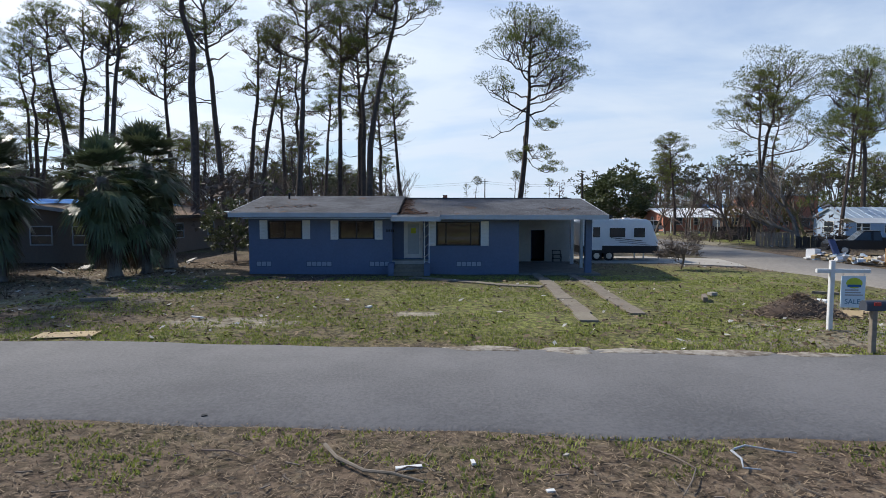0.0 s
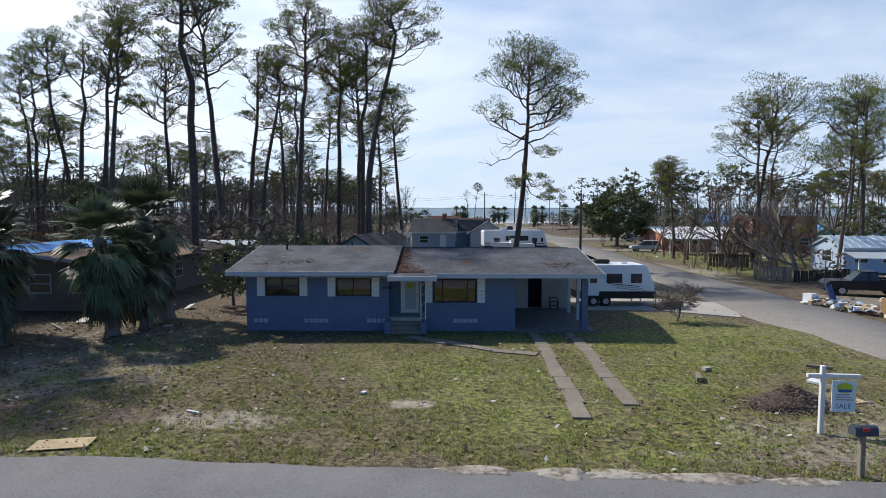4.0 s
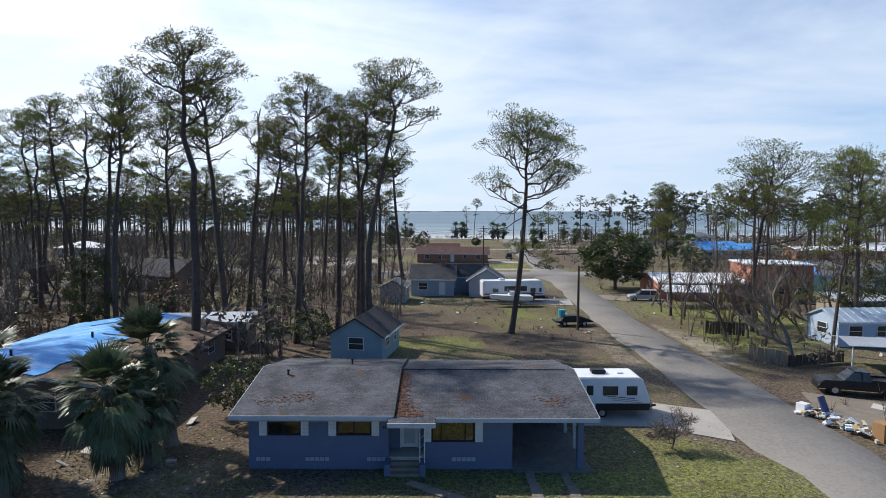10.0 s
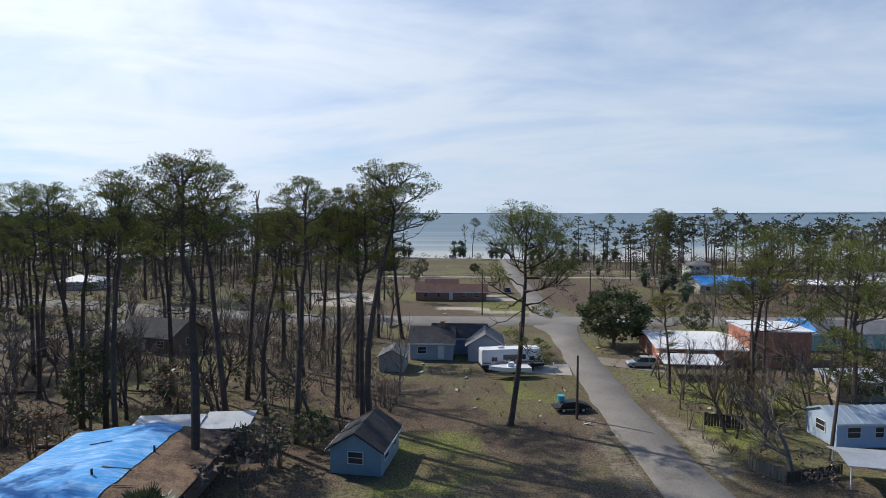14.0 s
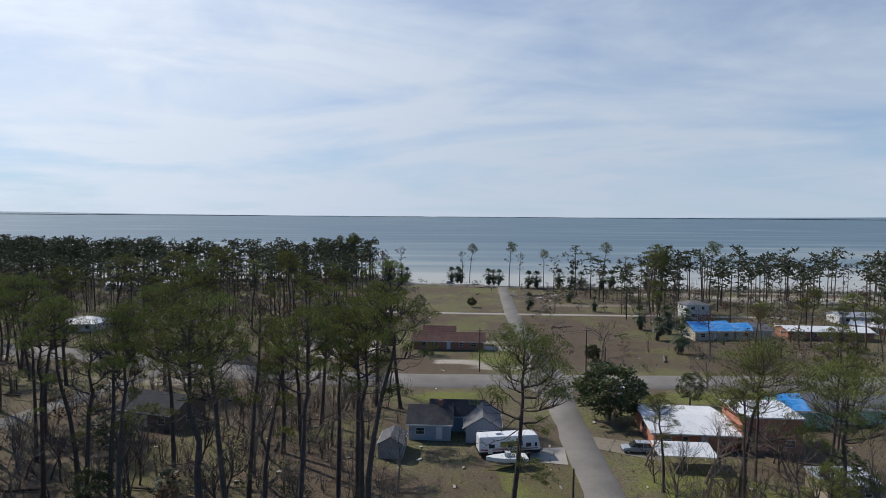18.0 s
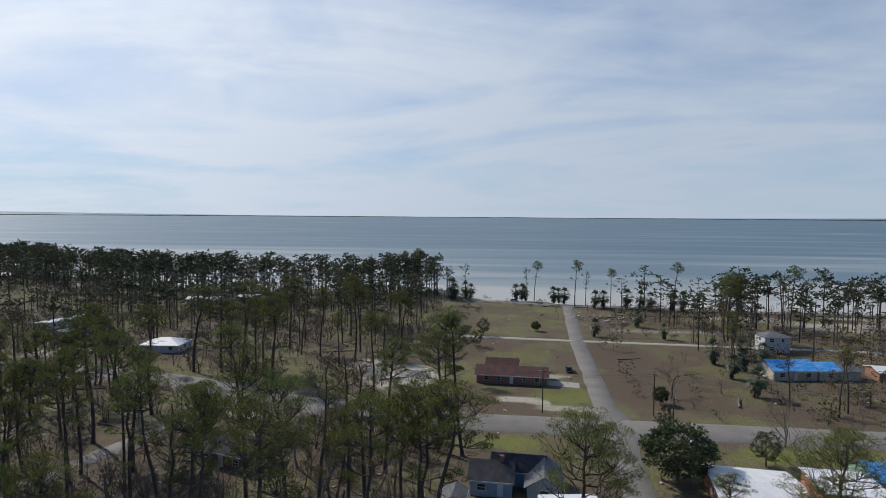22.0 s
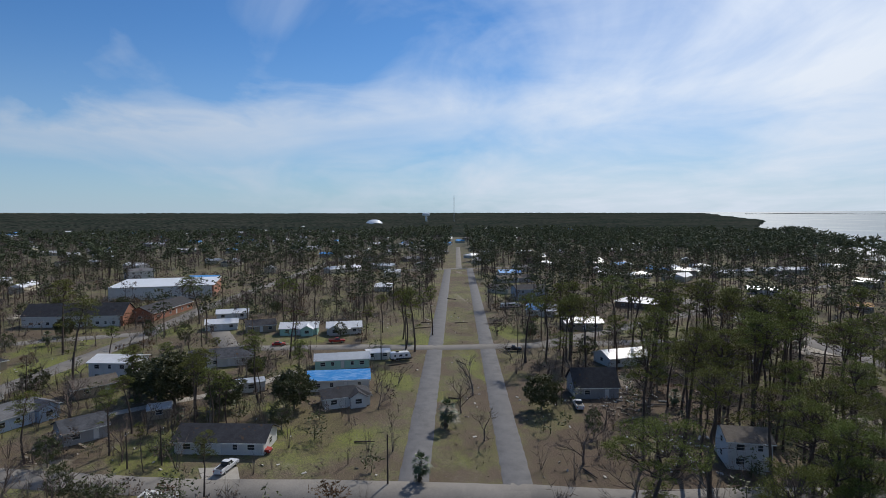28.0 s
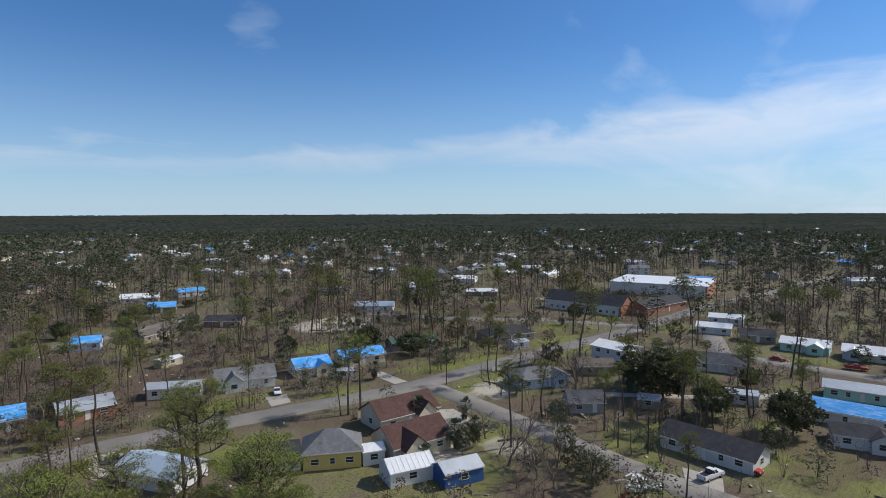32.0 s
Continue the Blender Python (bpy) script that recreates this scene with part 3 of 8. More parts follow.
    base = mx(ma("MULTIPLY", rng(n6, 0.51, 0.58), 0.3), base, green)
    base = mx(ma("MULTIPLY", rng(n6, 0.54, 0.44), 0.72), base, brown)
    sm = rng(ma("ADD", ma("ADD", ma("MULTIPLY", sp.outputs[1], 0.62), ma("MULTIPLY", n2, 0.35)), ma("MULTIPLY", n5, 0.25)), 0.52, 0.74)
    base = mx(sm, base, sand)
    base = mx(vc.outputs["Alpha"], base, wood)
    l.new(base, p.inputs["Base Color"])
    bp = n.new("ShaderNodeBump")
    bp.inputs["Strength"].default_value, bp.inputs["Distance"].default_value = 0.7, 0.06
    l.new(n3, bp.inputs["Height"])
    l.new(bp.outputs[0], p.inputs["Normal"])
    return m


me.materials.append(ground_material())
ground = tagged(new("ground", me), "sandy ground with patchy grass and leaf litter", "ground", kind="structure")

# sea
sv, sf = [], []
sx_, sy_ = lines(-300, 300, 40, 1.2), [v for v in lines(250, 600, 40, 1.2) if v > 200]
for y in sy_:
    for x in sx_:
        sv.append((x, y, -0.75 + swell(x, y) * 1.02))
k = len(sx_)
for j in range(len(sy_) - 1):
    for i in range(k - 1):
        if any(sy_[j + 1] > lerp_path(SHORE, sx_[i + q]) - 60 for q in (0, 1)):
            sf.append((j * k + i, j * k + i + 1, (j + 1) * k + i + 1, (j + 1) * k + i))
me = bpy.data.meshes.new("sea")
me.from_pydata(sv, [], sf)
me.shade_smooth()


def sea_material():
    m = bpy.data.materials.new("shallow_sea")
    m.use_nodes = True
    n, l = m.node_tree.nodes, m.node_tree.links
    p = n["Principled BSDF"]
    co = n.new("ShaderNodeTexCoord")
    mp = n.new("ShaderNodeMapping")
    mp.inputs["Rotation"].default_value = (0, 0, radians(6))
    mp.inputs["Scale"].default_value = (0.0016, 0.011, 1)
    l.new(co.outputs["Object"], mp.inputs[0])
    t = n.new("ShaderNodeTexNoise")
    t.inputs["Scale"].default_value, t.inputs["Detail"].default_value = 1.0, 6
    l.new(mp.outputs[0], t.inputs["Vector"])
    sx = n.new("ShaderNodeSeparateXYZ")
    l.new(co.outputs["Object"], sx.inputs[0])
    near = n.new("ShaderNodeMapRange")
    near.inputs["From Min"].default_value, near.inputs["From Max"].default_value = 340, 1000
    near.inputs["To Min"].default_value, near.inputs["To Max"].default_value = 0.3, -0.08
    l.new(sx.outputs[1], near.inputs["Value"])
    ad = n.new("ShaderNodeMath")
    l.new(near.outputs[0], ad.inputs[0])
    l.new(t.outputs["Fac"], ad.inputs[1])
    cr = n.new("ShaderNodeValToRGB")
    cr.color_ramp.elements[0].position, cr.color_ramp.elements[0].color = 0.42, (0.065, 0.125, 0.165, 1)
    cr.color_ramp.elements[1].position, cr.color_ramp.elements[1].color = 0.78, (0.42, 0.42, 0.38, 1)
    e = cr.color_ramp.elements.new(0.6)
    e.color = (0.14, 0.2, 0.23, 1)
    l.new(ad.outputs[0], cr.inputs[0])
    l.new(cr.outputs[0], p.inputs["Base Color"])
    p.inputs["Roughness"].default_value, p.inputs["Specular IOR Level"].default_value = 0.4, 0.22
    w = n.new("ShaderNodeTexNoise")
    w.inputs["Scale"].default_value, w.inputs["Detail"].default_value = 0.35, 4
    l.new(co.outputs["Object"], w.inputs["Vector"])
    bp = n.new("ShaderNodeBump")
    bp.inputs["Strength"].default_value, bp.inputs["Distance"].default_value = 0.6, 0.5
    l.new(w.outputs["Fac"], bp.inputs["Height"])
    l.new(bp.outputs[0], p.inputs["Normal"])
    return m


me.materials.append(sea_material())
tagged(new("sea", me), "calm grey-blue shallow sea with pale sandbars", "water", kind="structure")

# low far shore across the bay
mb = MB()
fp = []
for i in range(121):
    a = radians(-75 + i * 1.08)
    r = 4780
    fp.append((r * math.sin(-a), r * math.cos(a), 9 * (0.55 + 0.45 * noise.noise((i * 0.21, 0, 0))) + (2 if i % 7 else -3)))
for i in range(120):
    (x0, y0, h0), (x1, y1, h1) = fp[i], fp[i + 1]
    z = swell(x0, y0) - 2
    mb.add([(x0, y0, z), (x1, y1, z), (x1, y1, z + 3 + h1 * 0.4), (x0, y0, z + 3 + h0 * 0.4), (x1 * 1.01, y1 * 1.01, z)], [(0, 1, 2, 3), (1, 4, 2)])
WOODS_FAR = surf("far_woodland", (0.05, 0.062, 0.04), (0.035, 0.045, 0.03), rough=1.0, grain=0.02, stain=0.004, bump=0)
tagged(part("far_shore", mb, WOODS_FAR), "low dark wooded shore across the bay", "backdrop", kind="structure")

ROADS = []      # centre lines for keeping trees clear


def road(name, pts, width, material, label, z=0.03, wob=0.25, step=3.0):
    """A road surface along a line of points, with a slightly ragged edge."""
    p = [Vector((*q, 0)) for q in pts]
    wide = width if callable(width) else (lambda q: width)
    dense = []
    for a, b in zip(p, p[1:]):
        n = max(1, int((b - a).length / step))
        dense += [a.lerp(b, i / n) for i in range(n)]
    dense.append(p[-1])
    for _ in range(6):
        dense = [dense[0]] + [(dense[i - 1] + dense[i] * 2 + dense[i + 1]) / 4 for i in range(1, len(dense) - 1)] + [dense[-1]]
    mb = MB()
    for i, q in enumerate(dense):
        d = (dense[min(i + 1, len(dense) - 1)] - dense[max(i - 1, 0)]).normalized()
        s = Vector((d.y, -d.x, 0))
        half = wide(q) / 2
        wl_ = half + wob * noise.noise((q.x * 0.5, q.y * 0.5, 1))
        wr = half + wob * noise.noise((q.x * 0.5, q.y * 0.5, 9))
        for o, zz in ((-wl_ - 0.12, -0.06), (-wl_, z), (0, z + 0.03), (wr, z), (wr + 0.12, -0.06)):
            e = q + s * o
            mb.v.append((e.x, e.y, zz))
        ROADS.append((q.x, q.y, half + 1.0))
    for i in range(len(dense) - 1):
        for k in range(4):
            a = i * 5 + k
            mb.f.append((a, a + 1, a + 6, a + 5))
    return tagged(part(name, mb, material, smooth=True), label, "road", kind="structure")


def ave(x, c):
    return (x, c - 0.162 * x)


road("road", [(90, 4.9), (40, 8.3), (12, 10.15), (0, 10.95), (-12, 11.75), (-25, 13.5), (-45, 17.3), ave(-70, 10.6), ave(-470, 10.6)], 5.0, ASPHALT, "grey asphalt lane of the avenue before the blue house", step=0.6, z=0.035, wob=0.22)
road("road", [ave(90, -7.7), ave(-470, -7.7)], 5.2, ASPHALT, "grey asphalt lane of the divided avenue", step=2, z=0.04)
road("road", [ave(-462, 1.5), ave(-760, 1.5)], 5.0, ASPHALT_OLD, "narrow asphalt continuation of the avenue", z=0.03)
road("road", [(-462, 20), (-469, 77), (-476, 140)], 6.5, ASPHALT_OLD, "asphalt street closing the divided avenue", z=0.055)
road("road", [(19, -60), (20.6, 0), (21.6, 20), (21.3, 35), (21.8, 42), (22.0, 56), (22.0, 70), (24, 104), (25.8, 144), (28.4, 218), (34.3, 304)], lambda q: 5.4 + 1.0 * soft(abs(q.y - 40), 5, 14) + 3.0 * soft(abs(q.y - 9), 3, 16) + 3.5 * soft(abs(q.y - 129), 6, 16), ASPHALT_OLD, "worn asphalt side street running to the sea", z=0.05, wob=0.5)
road("road", [(260, 128), (100, 128), (-3, 129), (-30, 131), (-55, 138), (-90, 151), (-130, 160), (-170, 158), (-300, 168)], 10.5, ASPHALT_OLD, "wide asphalt cross street", z=0.06)
road("road", [(-92, 24), (-86, 45), (-85, 65), (-83, 76), (-78, 100), (-66, 136)], 5.0, ASPHALT_OLD, "narrow asphalt street in the wood", z=0.055)
road("road", [(-250, -62), (-204, -46), (-200, 0), (-195, 25), (-194, 60), (-193, 120)], 7.0, ASPHALT_OLD, "asphalt street crossing the avenue", z=0.057)
road("road", [(40, -148), (-20, -130), (-45, -125), (-70, -117), (-113, -103), (-150, -98), (-197, -89), (-232, -83), (-300, -77), (-385, -59), (-560, -30)], 7.5, ASPHALT_OLD, "asphalt street past the low houses", z=0.05)
road("road", [(-118, -101), (-112, -75), (-105, -50), (-100, -30), (-97, -8), (-94, 8), (-90, 27)], 6.5, ASPHALT_OLD, "sand-strewn asphalt side street", z=0.062)
road("road", [(280, 285), (115, 299), (35, 306), (-20, 318), (-130, 316), (-215, 320), (-300, 360)], 7.0, ASPHALT_OLD, "coast road behind the beach", z=0.048)
road("road", [(-25, 223), (28, 219), (132, 214)], 3.0, CONCRETE, "pale sandy lane", z=0.04)
road("road", [(-233, -86), (-224, -121), (-201, -155), (-186, -200)], 7.0, ASPHALT_OLD, "asphalt lane beside the church", z=0.055)
road("road", [(-135, -262), (-121, -247), (-103, -240), (-70, -232)], 9.0, ASPHALT_OLD, "short asphalt dead-end street", z=0.05)
road("road", [(-140, -60), (-158, -30), (-172, -20)], 3.0, CONCRETE, "pale sandy track between back yards", z=0.03)
road("road", [(-195, 62), (-240, 140), (-290, 215), (-330, 300)], 7.0, ASPHALT_OLD, "asphalt street among the woods", z=0.05)


def slab(name, poly, material, label, z=0.05):
    mb = MB()
    n = len(poly)
    mb.add([(x, y, z) for x, y in poly] + [(x, y, -0.08) for x, y in poly], [tuple(range(n))] + [(i, n + i, n + (i + 1) % n, (i + 1) % n) for i in range(n)])
    for x, y in poly:
        ROADS.append((x, y, 2.0))
    return tagged(part(name, mb, material), label, "driveway", kind="structure")


slab("driveway", [(8.6, 36.0), (13.5, 35.8), (17.6, 33.4), (19.2, 38.6), (14.2, 40.8), (8.6, 40.8)], CONCRETE, "pale concrete drive under the camper", 0.03)
slab("driveway", [(12.8, 86.0), (19.6, 84.6), (20.4, 91.2), (12.8, 90.6)], CONCRETE, "pale concrete drive beside the motorhome", 0.04)
slab("driveway", [(-108, -30.5), (-99, -27), (-98.6, -21), (-107.6, -23.5)], CONCRETE, "concrete drive of the dark-roofed house", 0.03)
slab("driveway", [(-88, -86), (-97, -92), (-107, -83), (-104, -75), (-93, -78)], CONCRETE, "bare concrete slab of a vanished house", 0.06)
slab("driveway", [(-41, -122), (-46, -121), (-43, -109), (-38, -110)], CONCRETE, "concrete drive", 0.035)
slab("driveway", [(-84, -126), (-89, -124), (-86, -118), (-81, -119)], CONCRETE, "concrete drive", 0.035)
slab("driveway", [(-120, -121), (-116, -121), (-113, -108), (-117, -107)], CONCRETE, "concrete drive", 0.035)
slab("driveway", [(12, 160), (21.5, 158), (22, 163), (12, 165)], CONCRETE, "pale concrete drive", 0.035)
slab("driveway", [(25.2, 36), (36, 31), (40, 36), (27.5, 43)], SANDSTONE, "sandy concrete apron at the pickup", 0.03)
slab("driveway", [(25, 91), (34, 86), (36, 92), (26, 96)], SANDSTONE, "sandy drive", 0.03)


def drift(x, y, rx, ry, seed, material, label, name="sand_patch", h=0.02):
    """A low, ragged heap washed over the road's edge."""
    mb = MB()
    rings = []
    for q in (1.0, 0.8, 0.5, 0.2):
        ring = []
        for k in range(28):
            a = 2 * math.pi * k / 28
            w = q * (1 + 0.5 * noise.noise((math.cos(a) * 1.6 + seed, math.sin(a) * 1.6, seed)) + 0.2 * noise.noise((math.cos(a) * 5, math.sin(a) * 5, seed)))
            ring.append((x + rx * w * math.cos(a), y + ry * w * math.sin(a) - 0.067 * rx * w * math.cos(a), 0.044 + h * (1 - q * q) - (0.05 if q == 1 else 0)))
        rings.append(ring)
    mb.loft(rings)
    return tagged(part(name, mb, material, smooth=True), label, "sand", kind="structure")


SAND_DIRTY = surf("road_edge_sand", (0.36, 0.325, 0.27), (0.15, 0.12, 0.09), rough=1, grain=6, stain=1.5, bump=0.5, ramp=(0.42, 0.58))
for i, (x_, y_, rx_, ry_) in enumerate(((1.0, 13.35, 1.1, 0.26), (2.9, 13.2, 0.8, 0.35), (4.3, 13.1, 1.0, 0.26), (6.3, 12.95, 1.5, 0.36), (8.4, 12.8, 0.9, 0.26))):
    drift(x_, y_, rx_, ry_, i * 3.7, SAND_DIRTY, "dirty sand washed over the road edge")
# ---- trees ----
RNG = np.random.default_rng(7)


def tufts(mb, c, r, n, length, width, rng, up=0.25):
    """A clump of n thin blades round c."""
    for _ in range(n):
        d = Vector(rng.normal(size=3))
        d.normalize()
        d.z = d.z * 0.75 + up
        d.normalize()
        o = Vector(c) + d * (r * rng.uniform(0.05, 0.75))
        L = length * rng.uniform(0.7, 1.3)
        s = d.cross(Vector(rng.normal(size=3))).normalized() * width
        mb.add([o - s, o + s, o + d * L], [(0, 1, 2)])


def curve_limb(start, az, el, length, rng, rise=0.5, n=5, kink=0.12):
    pts, d = [Vector(start)], Vector((math.cos(az) * math.cos(el), math.sin(az) * math.cos(el), math.sin(el)))
    for i in range(n):
        d = (d + Vector((rng.normal() * kink, rng.normal() * kink, rise / n + rng.normal() * kink * 0.6))).normalized()
        pts.append(pts[-1] + d * (length / n))
    return pts


def pad(mb, c, r, n, length, width, rng):
    """A rounded, flattened cushion of short needles that stand up and outwards."""
    for _ in range(n):
        d = Vector(rng.normal(size=3)).normalized()
        q = rng.uniform(0.15, 1.0) ** 0.5
        o = Vector(c) + Vector((d.x * r * q, d.y * r * q, d.z * r * q * 0.52))
        d = (d + Vector(rng.normal(size=3)) * 0.6 + Vector((0, 0, 0.45))).normalized()
        s = d.cross(Vector(rng.normal(size=3))).normalized() * width
        mb.add([o - s, o + s, o + d * length * rng.uniform(0.6, 1.3)], [(0, 1, 2)])


def sinuous(a, b, rng, sag, n=6, rough=0.06):
    """A crooked limb from a to b: it runs out low, then turns up."""
    a, b = Vector(a), Vector(b)
    L = (b - a).length
    side = (b - a).cross(Vector((0, 0, 1)))
    side = side.normalized() * L * rng.normal() * rough * 1.3 if side.length > 0.01 else Vector()
    out = []
    for i in range(n + 1):
        t = i / n
        p = a.lerp(b, t)
        p.z -= sag * L * math.sin(t * math.pi) * (0.6 + 0.4 * t)
        p += side * math.sin(t * 6.3)
        if 0 < i < n:
            p += Vector(rng.normal(size=3)) * L * rough * 0.4
        out.append(p)
    return out


def pine_meshes(seed, h=28.0, crown=0.34, radius=4.6, lobes=10, needle=NEEDLE, lean=0.03, blades=44, low=3, full=1.0, droop=0.0, size=1.0, pads=12):
    """Trunk and crown meshes of a tall slash pine: crooked limbs that each carry a lobe of needle cushions, with gaps between."""
    rng = np.random.default_rng(seed)
    tr, cr = MB(), MB()
    ax, ay = rng.normal() * lean, rng.normal() * lean
    bx, by = rng.normal() * 0.35, rng.normal() * 0.35
    deep = crown * h
    stem = h - deep * 0.22
    R = h * 0.0102 if h > 27 else h * 0.0125

    def axis(f):
        return Vector((ax * h * f + bx * math.sin(f * 5), ay * h * f + by * math.sin(f * 4 + 1), stem * f))
    fs = [0, 0.015, 0.08, 0.2, 0.35, 0.5, 0.62, 0.72, 0.8, 0.87, 0.94, 1]
    tr.tube([axis(f) + (Vector(rng.normal(size=3)) * 0.16 if f > 0.6 else Vector()) for f in fs], [R * 1.5 if f == 0 else R * (1.15 if f < 0.05 else 1.02 - 0.82 * f ** 1.7) for f in fs], 8)
    top = axis(1)
    az0 = rng.uniform(0, 6.3)
    for i in range(lobes + low):
        az = az0 + i * 2.4 + rng.normal() * 0.3
        if i < lobes:
            u = (i + 0.3) / lobes                                  # 0 at the top, 1 at the lowest lobe
            out = radius * (0.12 + 0.62 * u ** 0.55) * rng.uniform(0.8, 1.15) * (1 if u < 0.75 else rng.uniform(0.5, 1.0))
            z = h - deep * (0.16 + 0.74 * u ** 1.25) + rng.normal() * deep * 0.03
            lr_ = radius * rng.uniform(0.36, 0.5) * (1 - 0.25 * u)
            drop = deep * (0.22 - 0.08 * u)
        else:
            u = 1.2
            out = radius * rng.uniform(0.3, 0.8)
            z = h - deep * rng.uniform(1.0, 1.75)
            lr_ = radius * rng.uniform(0.18, 0.3)
            drop = 0.15 * out - droop * out
        c = Vector((axis(min(1, z / stem)).x + math.cos(az) * out, axis(min(1, z / stem)).y + math.sin(az) * out, z))
        s0 = axis(max(0.3, min(0.985, (z - drop - out * 0.25) / stem)))
        base = c - Vector((0, 0, lr_ * 0.35))
        pts = sinuous(s0, base, rng, 0.1 if i < lobes else 0.16)
        r0 = R * rng.uniform(0.3, 0.42) * (1.0 if i < lobes else 0.6)
        tr.tube(pts, [r0 * (1 - 0.11 * q) for q in range(len(pts))], 5, False)
        if i >= lobes and rng.uniform() < 0.7 or rng.uniform() > full:
            for q in range(4):                                     # a bare, broken limb
                p = pts[int(rng.integers(2, 7))]
                e = p + Vector((math.cos(az + rng.normal()), math.sin(az + rng.normal()), rng.normal() * 0.6 + 0.2)) * rng.uniform(0.6, 1.6)
                tr.tube([p, p.lerp(e, 0.5) + Vector(rng.normal(size=3)) * 0.1, e], [r0 * 0.4, r0 * 0.28, r0 * 0.1], 3, False)
            continue
        for q in range(pads if i < lobes else pads * 2 // 3):
            d = Vector(rng.normal(size=3)).normalized()
            d.z = abs(d.z) * 1.1 - 0.35
            k = rng.uniform(0.7, 1.08)
            e = c + Vector((d.x * lr_ * k, d.y * lr_ * k, d.z * lr_ * k * 0.8))
            p = pts[int(rng.integers(3, 7))]
            m = p.lerp(e, 0.55) + Vector(rng.normal(size=3)) * 0.16 - Vector((0, 0, 0.1 * (e - p).length))
            tr.tube([p, m, e], [r0 * 0.4, r0 * 0.3, r0 * 0.16], 3, False)
            pr = rng.uniform(0.2, 0.36) * lr_ + 0.14
            pad(cr, e, pr, int(blades * rng.uniform(0.7, 1.2)), 0.2 * size, 0.034 * size, rng)
    return tr.mesh("trunk", BARK), cr.mesh("crown", needle)


def tree_thing(name, meshes, m, label, category="tree", names=("trunk", "crown"), group=""):
    e = thing(name, m, label, category, group)
    for n, me in zip(names, meshes):
        if me:
            reuse(n, me, e)
    return e


def at(x, y, h, turn=None, z=0.0, wide=None):
    """Pose with height scale h and width scale wide."""
    w = h if wide is None else wide
    t = RNG.uniform(0, 2 * math.pi) if turn is None else turn
    return Matrix.Translation((x, y, z)) @ Matrix.Rotation(t, 4, "Z") @ Matrix.Diagonal((w, w, h, 1))


SHAPES = ((0.31, 4.3, 12, 0.025, 5), (0.26, 4.2, 11, 0.035, 6), (0.35, 4.2, 13, 0.02, 4), (0.23, 4.5, 10, 0.045, 7), (0.31, 3.7, 11, 0.035, 5), (0.4, 4.6, 16, 0.02, 3))
PINES = [pine_meshes(11 + i, 28, c, r, n, NEEDLE, l, 80, lo, 0.92, 0.0, 1.0, 12) for i, (c, r, n, l, lo) in enumerate(SHAPES)]
PINE_RUST = pine_meshes(31, 28, 0.36, 4.2, 10, NEEDLE_RUST, 0.02, 60, 4, 0.8)
PINE_BARE = pine_meshes(41, 28, 0.34, 4.4, 7, NEEDLE, 0.05, 56, 9, 0.5)
# lighter crowns for trees that stay farther off
PINES_FAR = [pine_meshes(21 + i, 28, c, r, n, NEEDLE, l, 26, lo, 0.94, 0.0, 1.9, 11) for i, (c, r, n, l, lo) in enumerate(SHAPES)]


def bare_meshes(seed, h=8.0, spread=0.55, depth=4, kids=4, mat=TWIG):
    """A leafless, much-forked tree in one mesh; the last twigs are thin blades."""
    rng = np.random.default_rng(seed)
    mb = MB()

    def grow(p, d, L, r, k):
        if k >= depth:
            s = d.cross(Vector(rng.normal(size=3))).normalized() * max(0.012, r * 0.9)
            m = p + d * L * 0.5 + Vector(rng.normal(size=3)) * L * 0.06
            mb.add([p - s, p + s, m + s * 0.6, m - s * 0.6, p + d * L + Vector(rng.normal(size=3)) * L * 0.12], [(0, 1, 2, 3), (3, 2, 4)])
            return
        n = 3 if k < 2 else 2
        pts, q, dd = [p], p, d
        for _ in range(n):
            dd = (dd + Vector(rng.normal(size=3)) * 0.16 + Vector((0, 0, 0.06))).normalized()
            q = q + dd * (L / n)
            pts.append(q)
        mb.tube(pts, [r * (1 - 0.45 * i / n) for i in range(n + 1)], 6 if k == 0 else 3, False)
        for i in range(kids if k else kids + 1):
            s = pts[rng.integers(1, n + 1)] if i else pts[-1]
            side = Vector(rng.normal(size=3))
            nd = (dd + side.normalized() * spread * (1.3 if k == 0 else 1.0)).normalized()
            if nd.z < -0.1:
                nd.z = 0.1
            grow(s, nd.normalized(), L * rng.uniform(0.55, 0.8), r * 0.52, k + 1)
    grow(Vector((0, 0, 0)), Vector((rng.normal() * 0.08, rng.normal() * 0.08, 1)).normalized(), h * 0.33, h * 0.018, 0)
    return mb.mesh("branchwork", mat)


BARE = [bare_meshes(51, 8, 0.6, 4, 4), bare_meshes(52, 8, 0.75, 4, 4), bare_meshes(53, 8, 0.5, 4, 4, BARK_GREY)]
TALL_BARE = [bare_meshes(55 + i, 13, q, 5, 3, m) for i, (q, m) in enumerate(((0.42, TWIG_DARK), (0.5, BARK_GREY), (0.36, TWIG_DARK), (0.6, TWIG)))]
SHRUB = [bare_meshes(61, 3.4, 0.9, 4, 5), bare_meshes(62, 3.0, 1.0, 4, 6, BARK_GREY)]


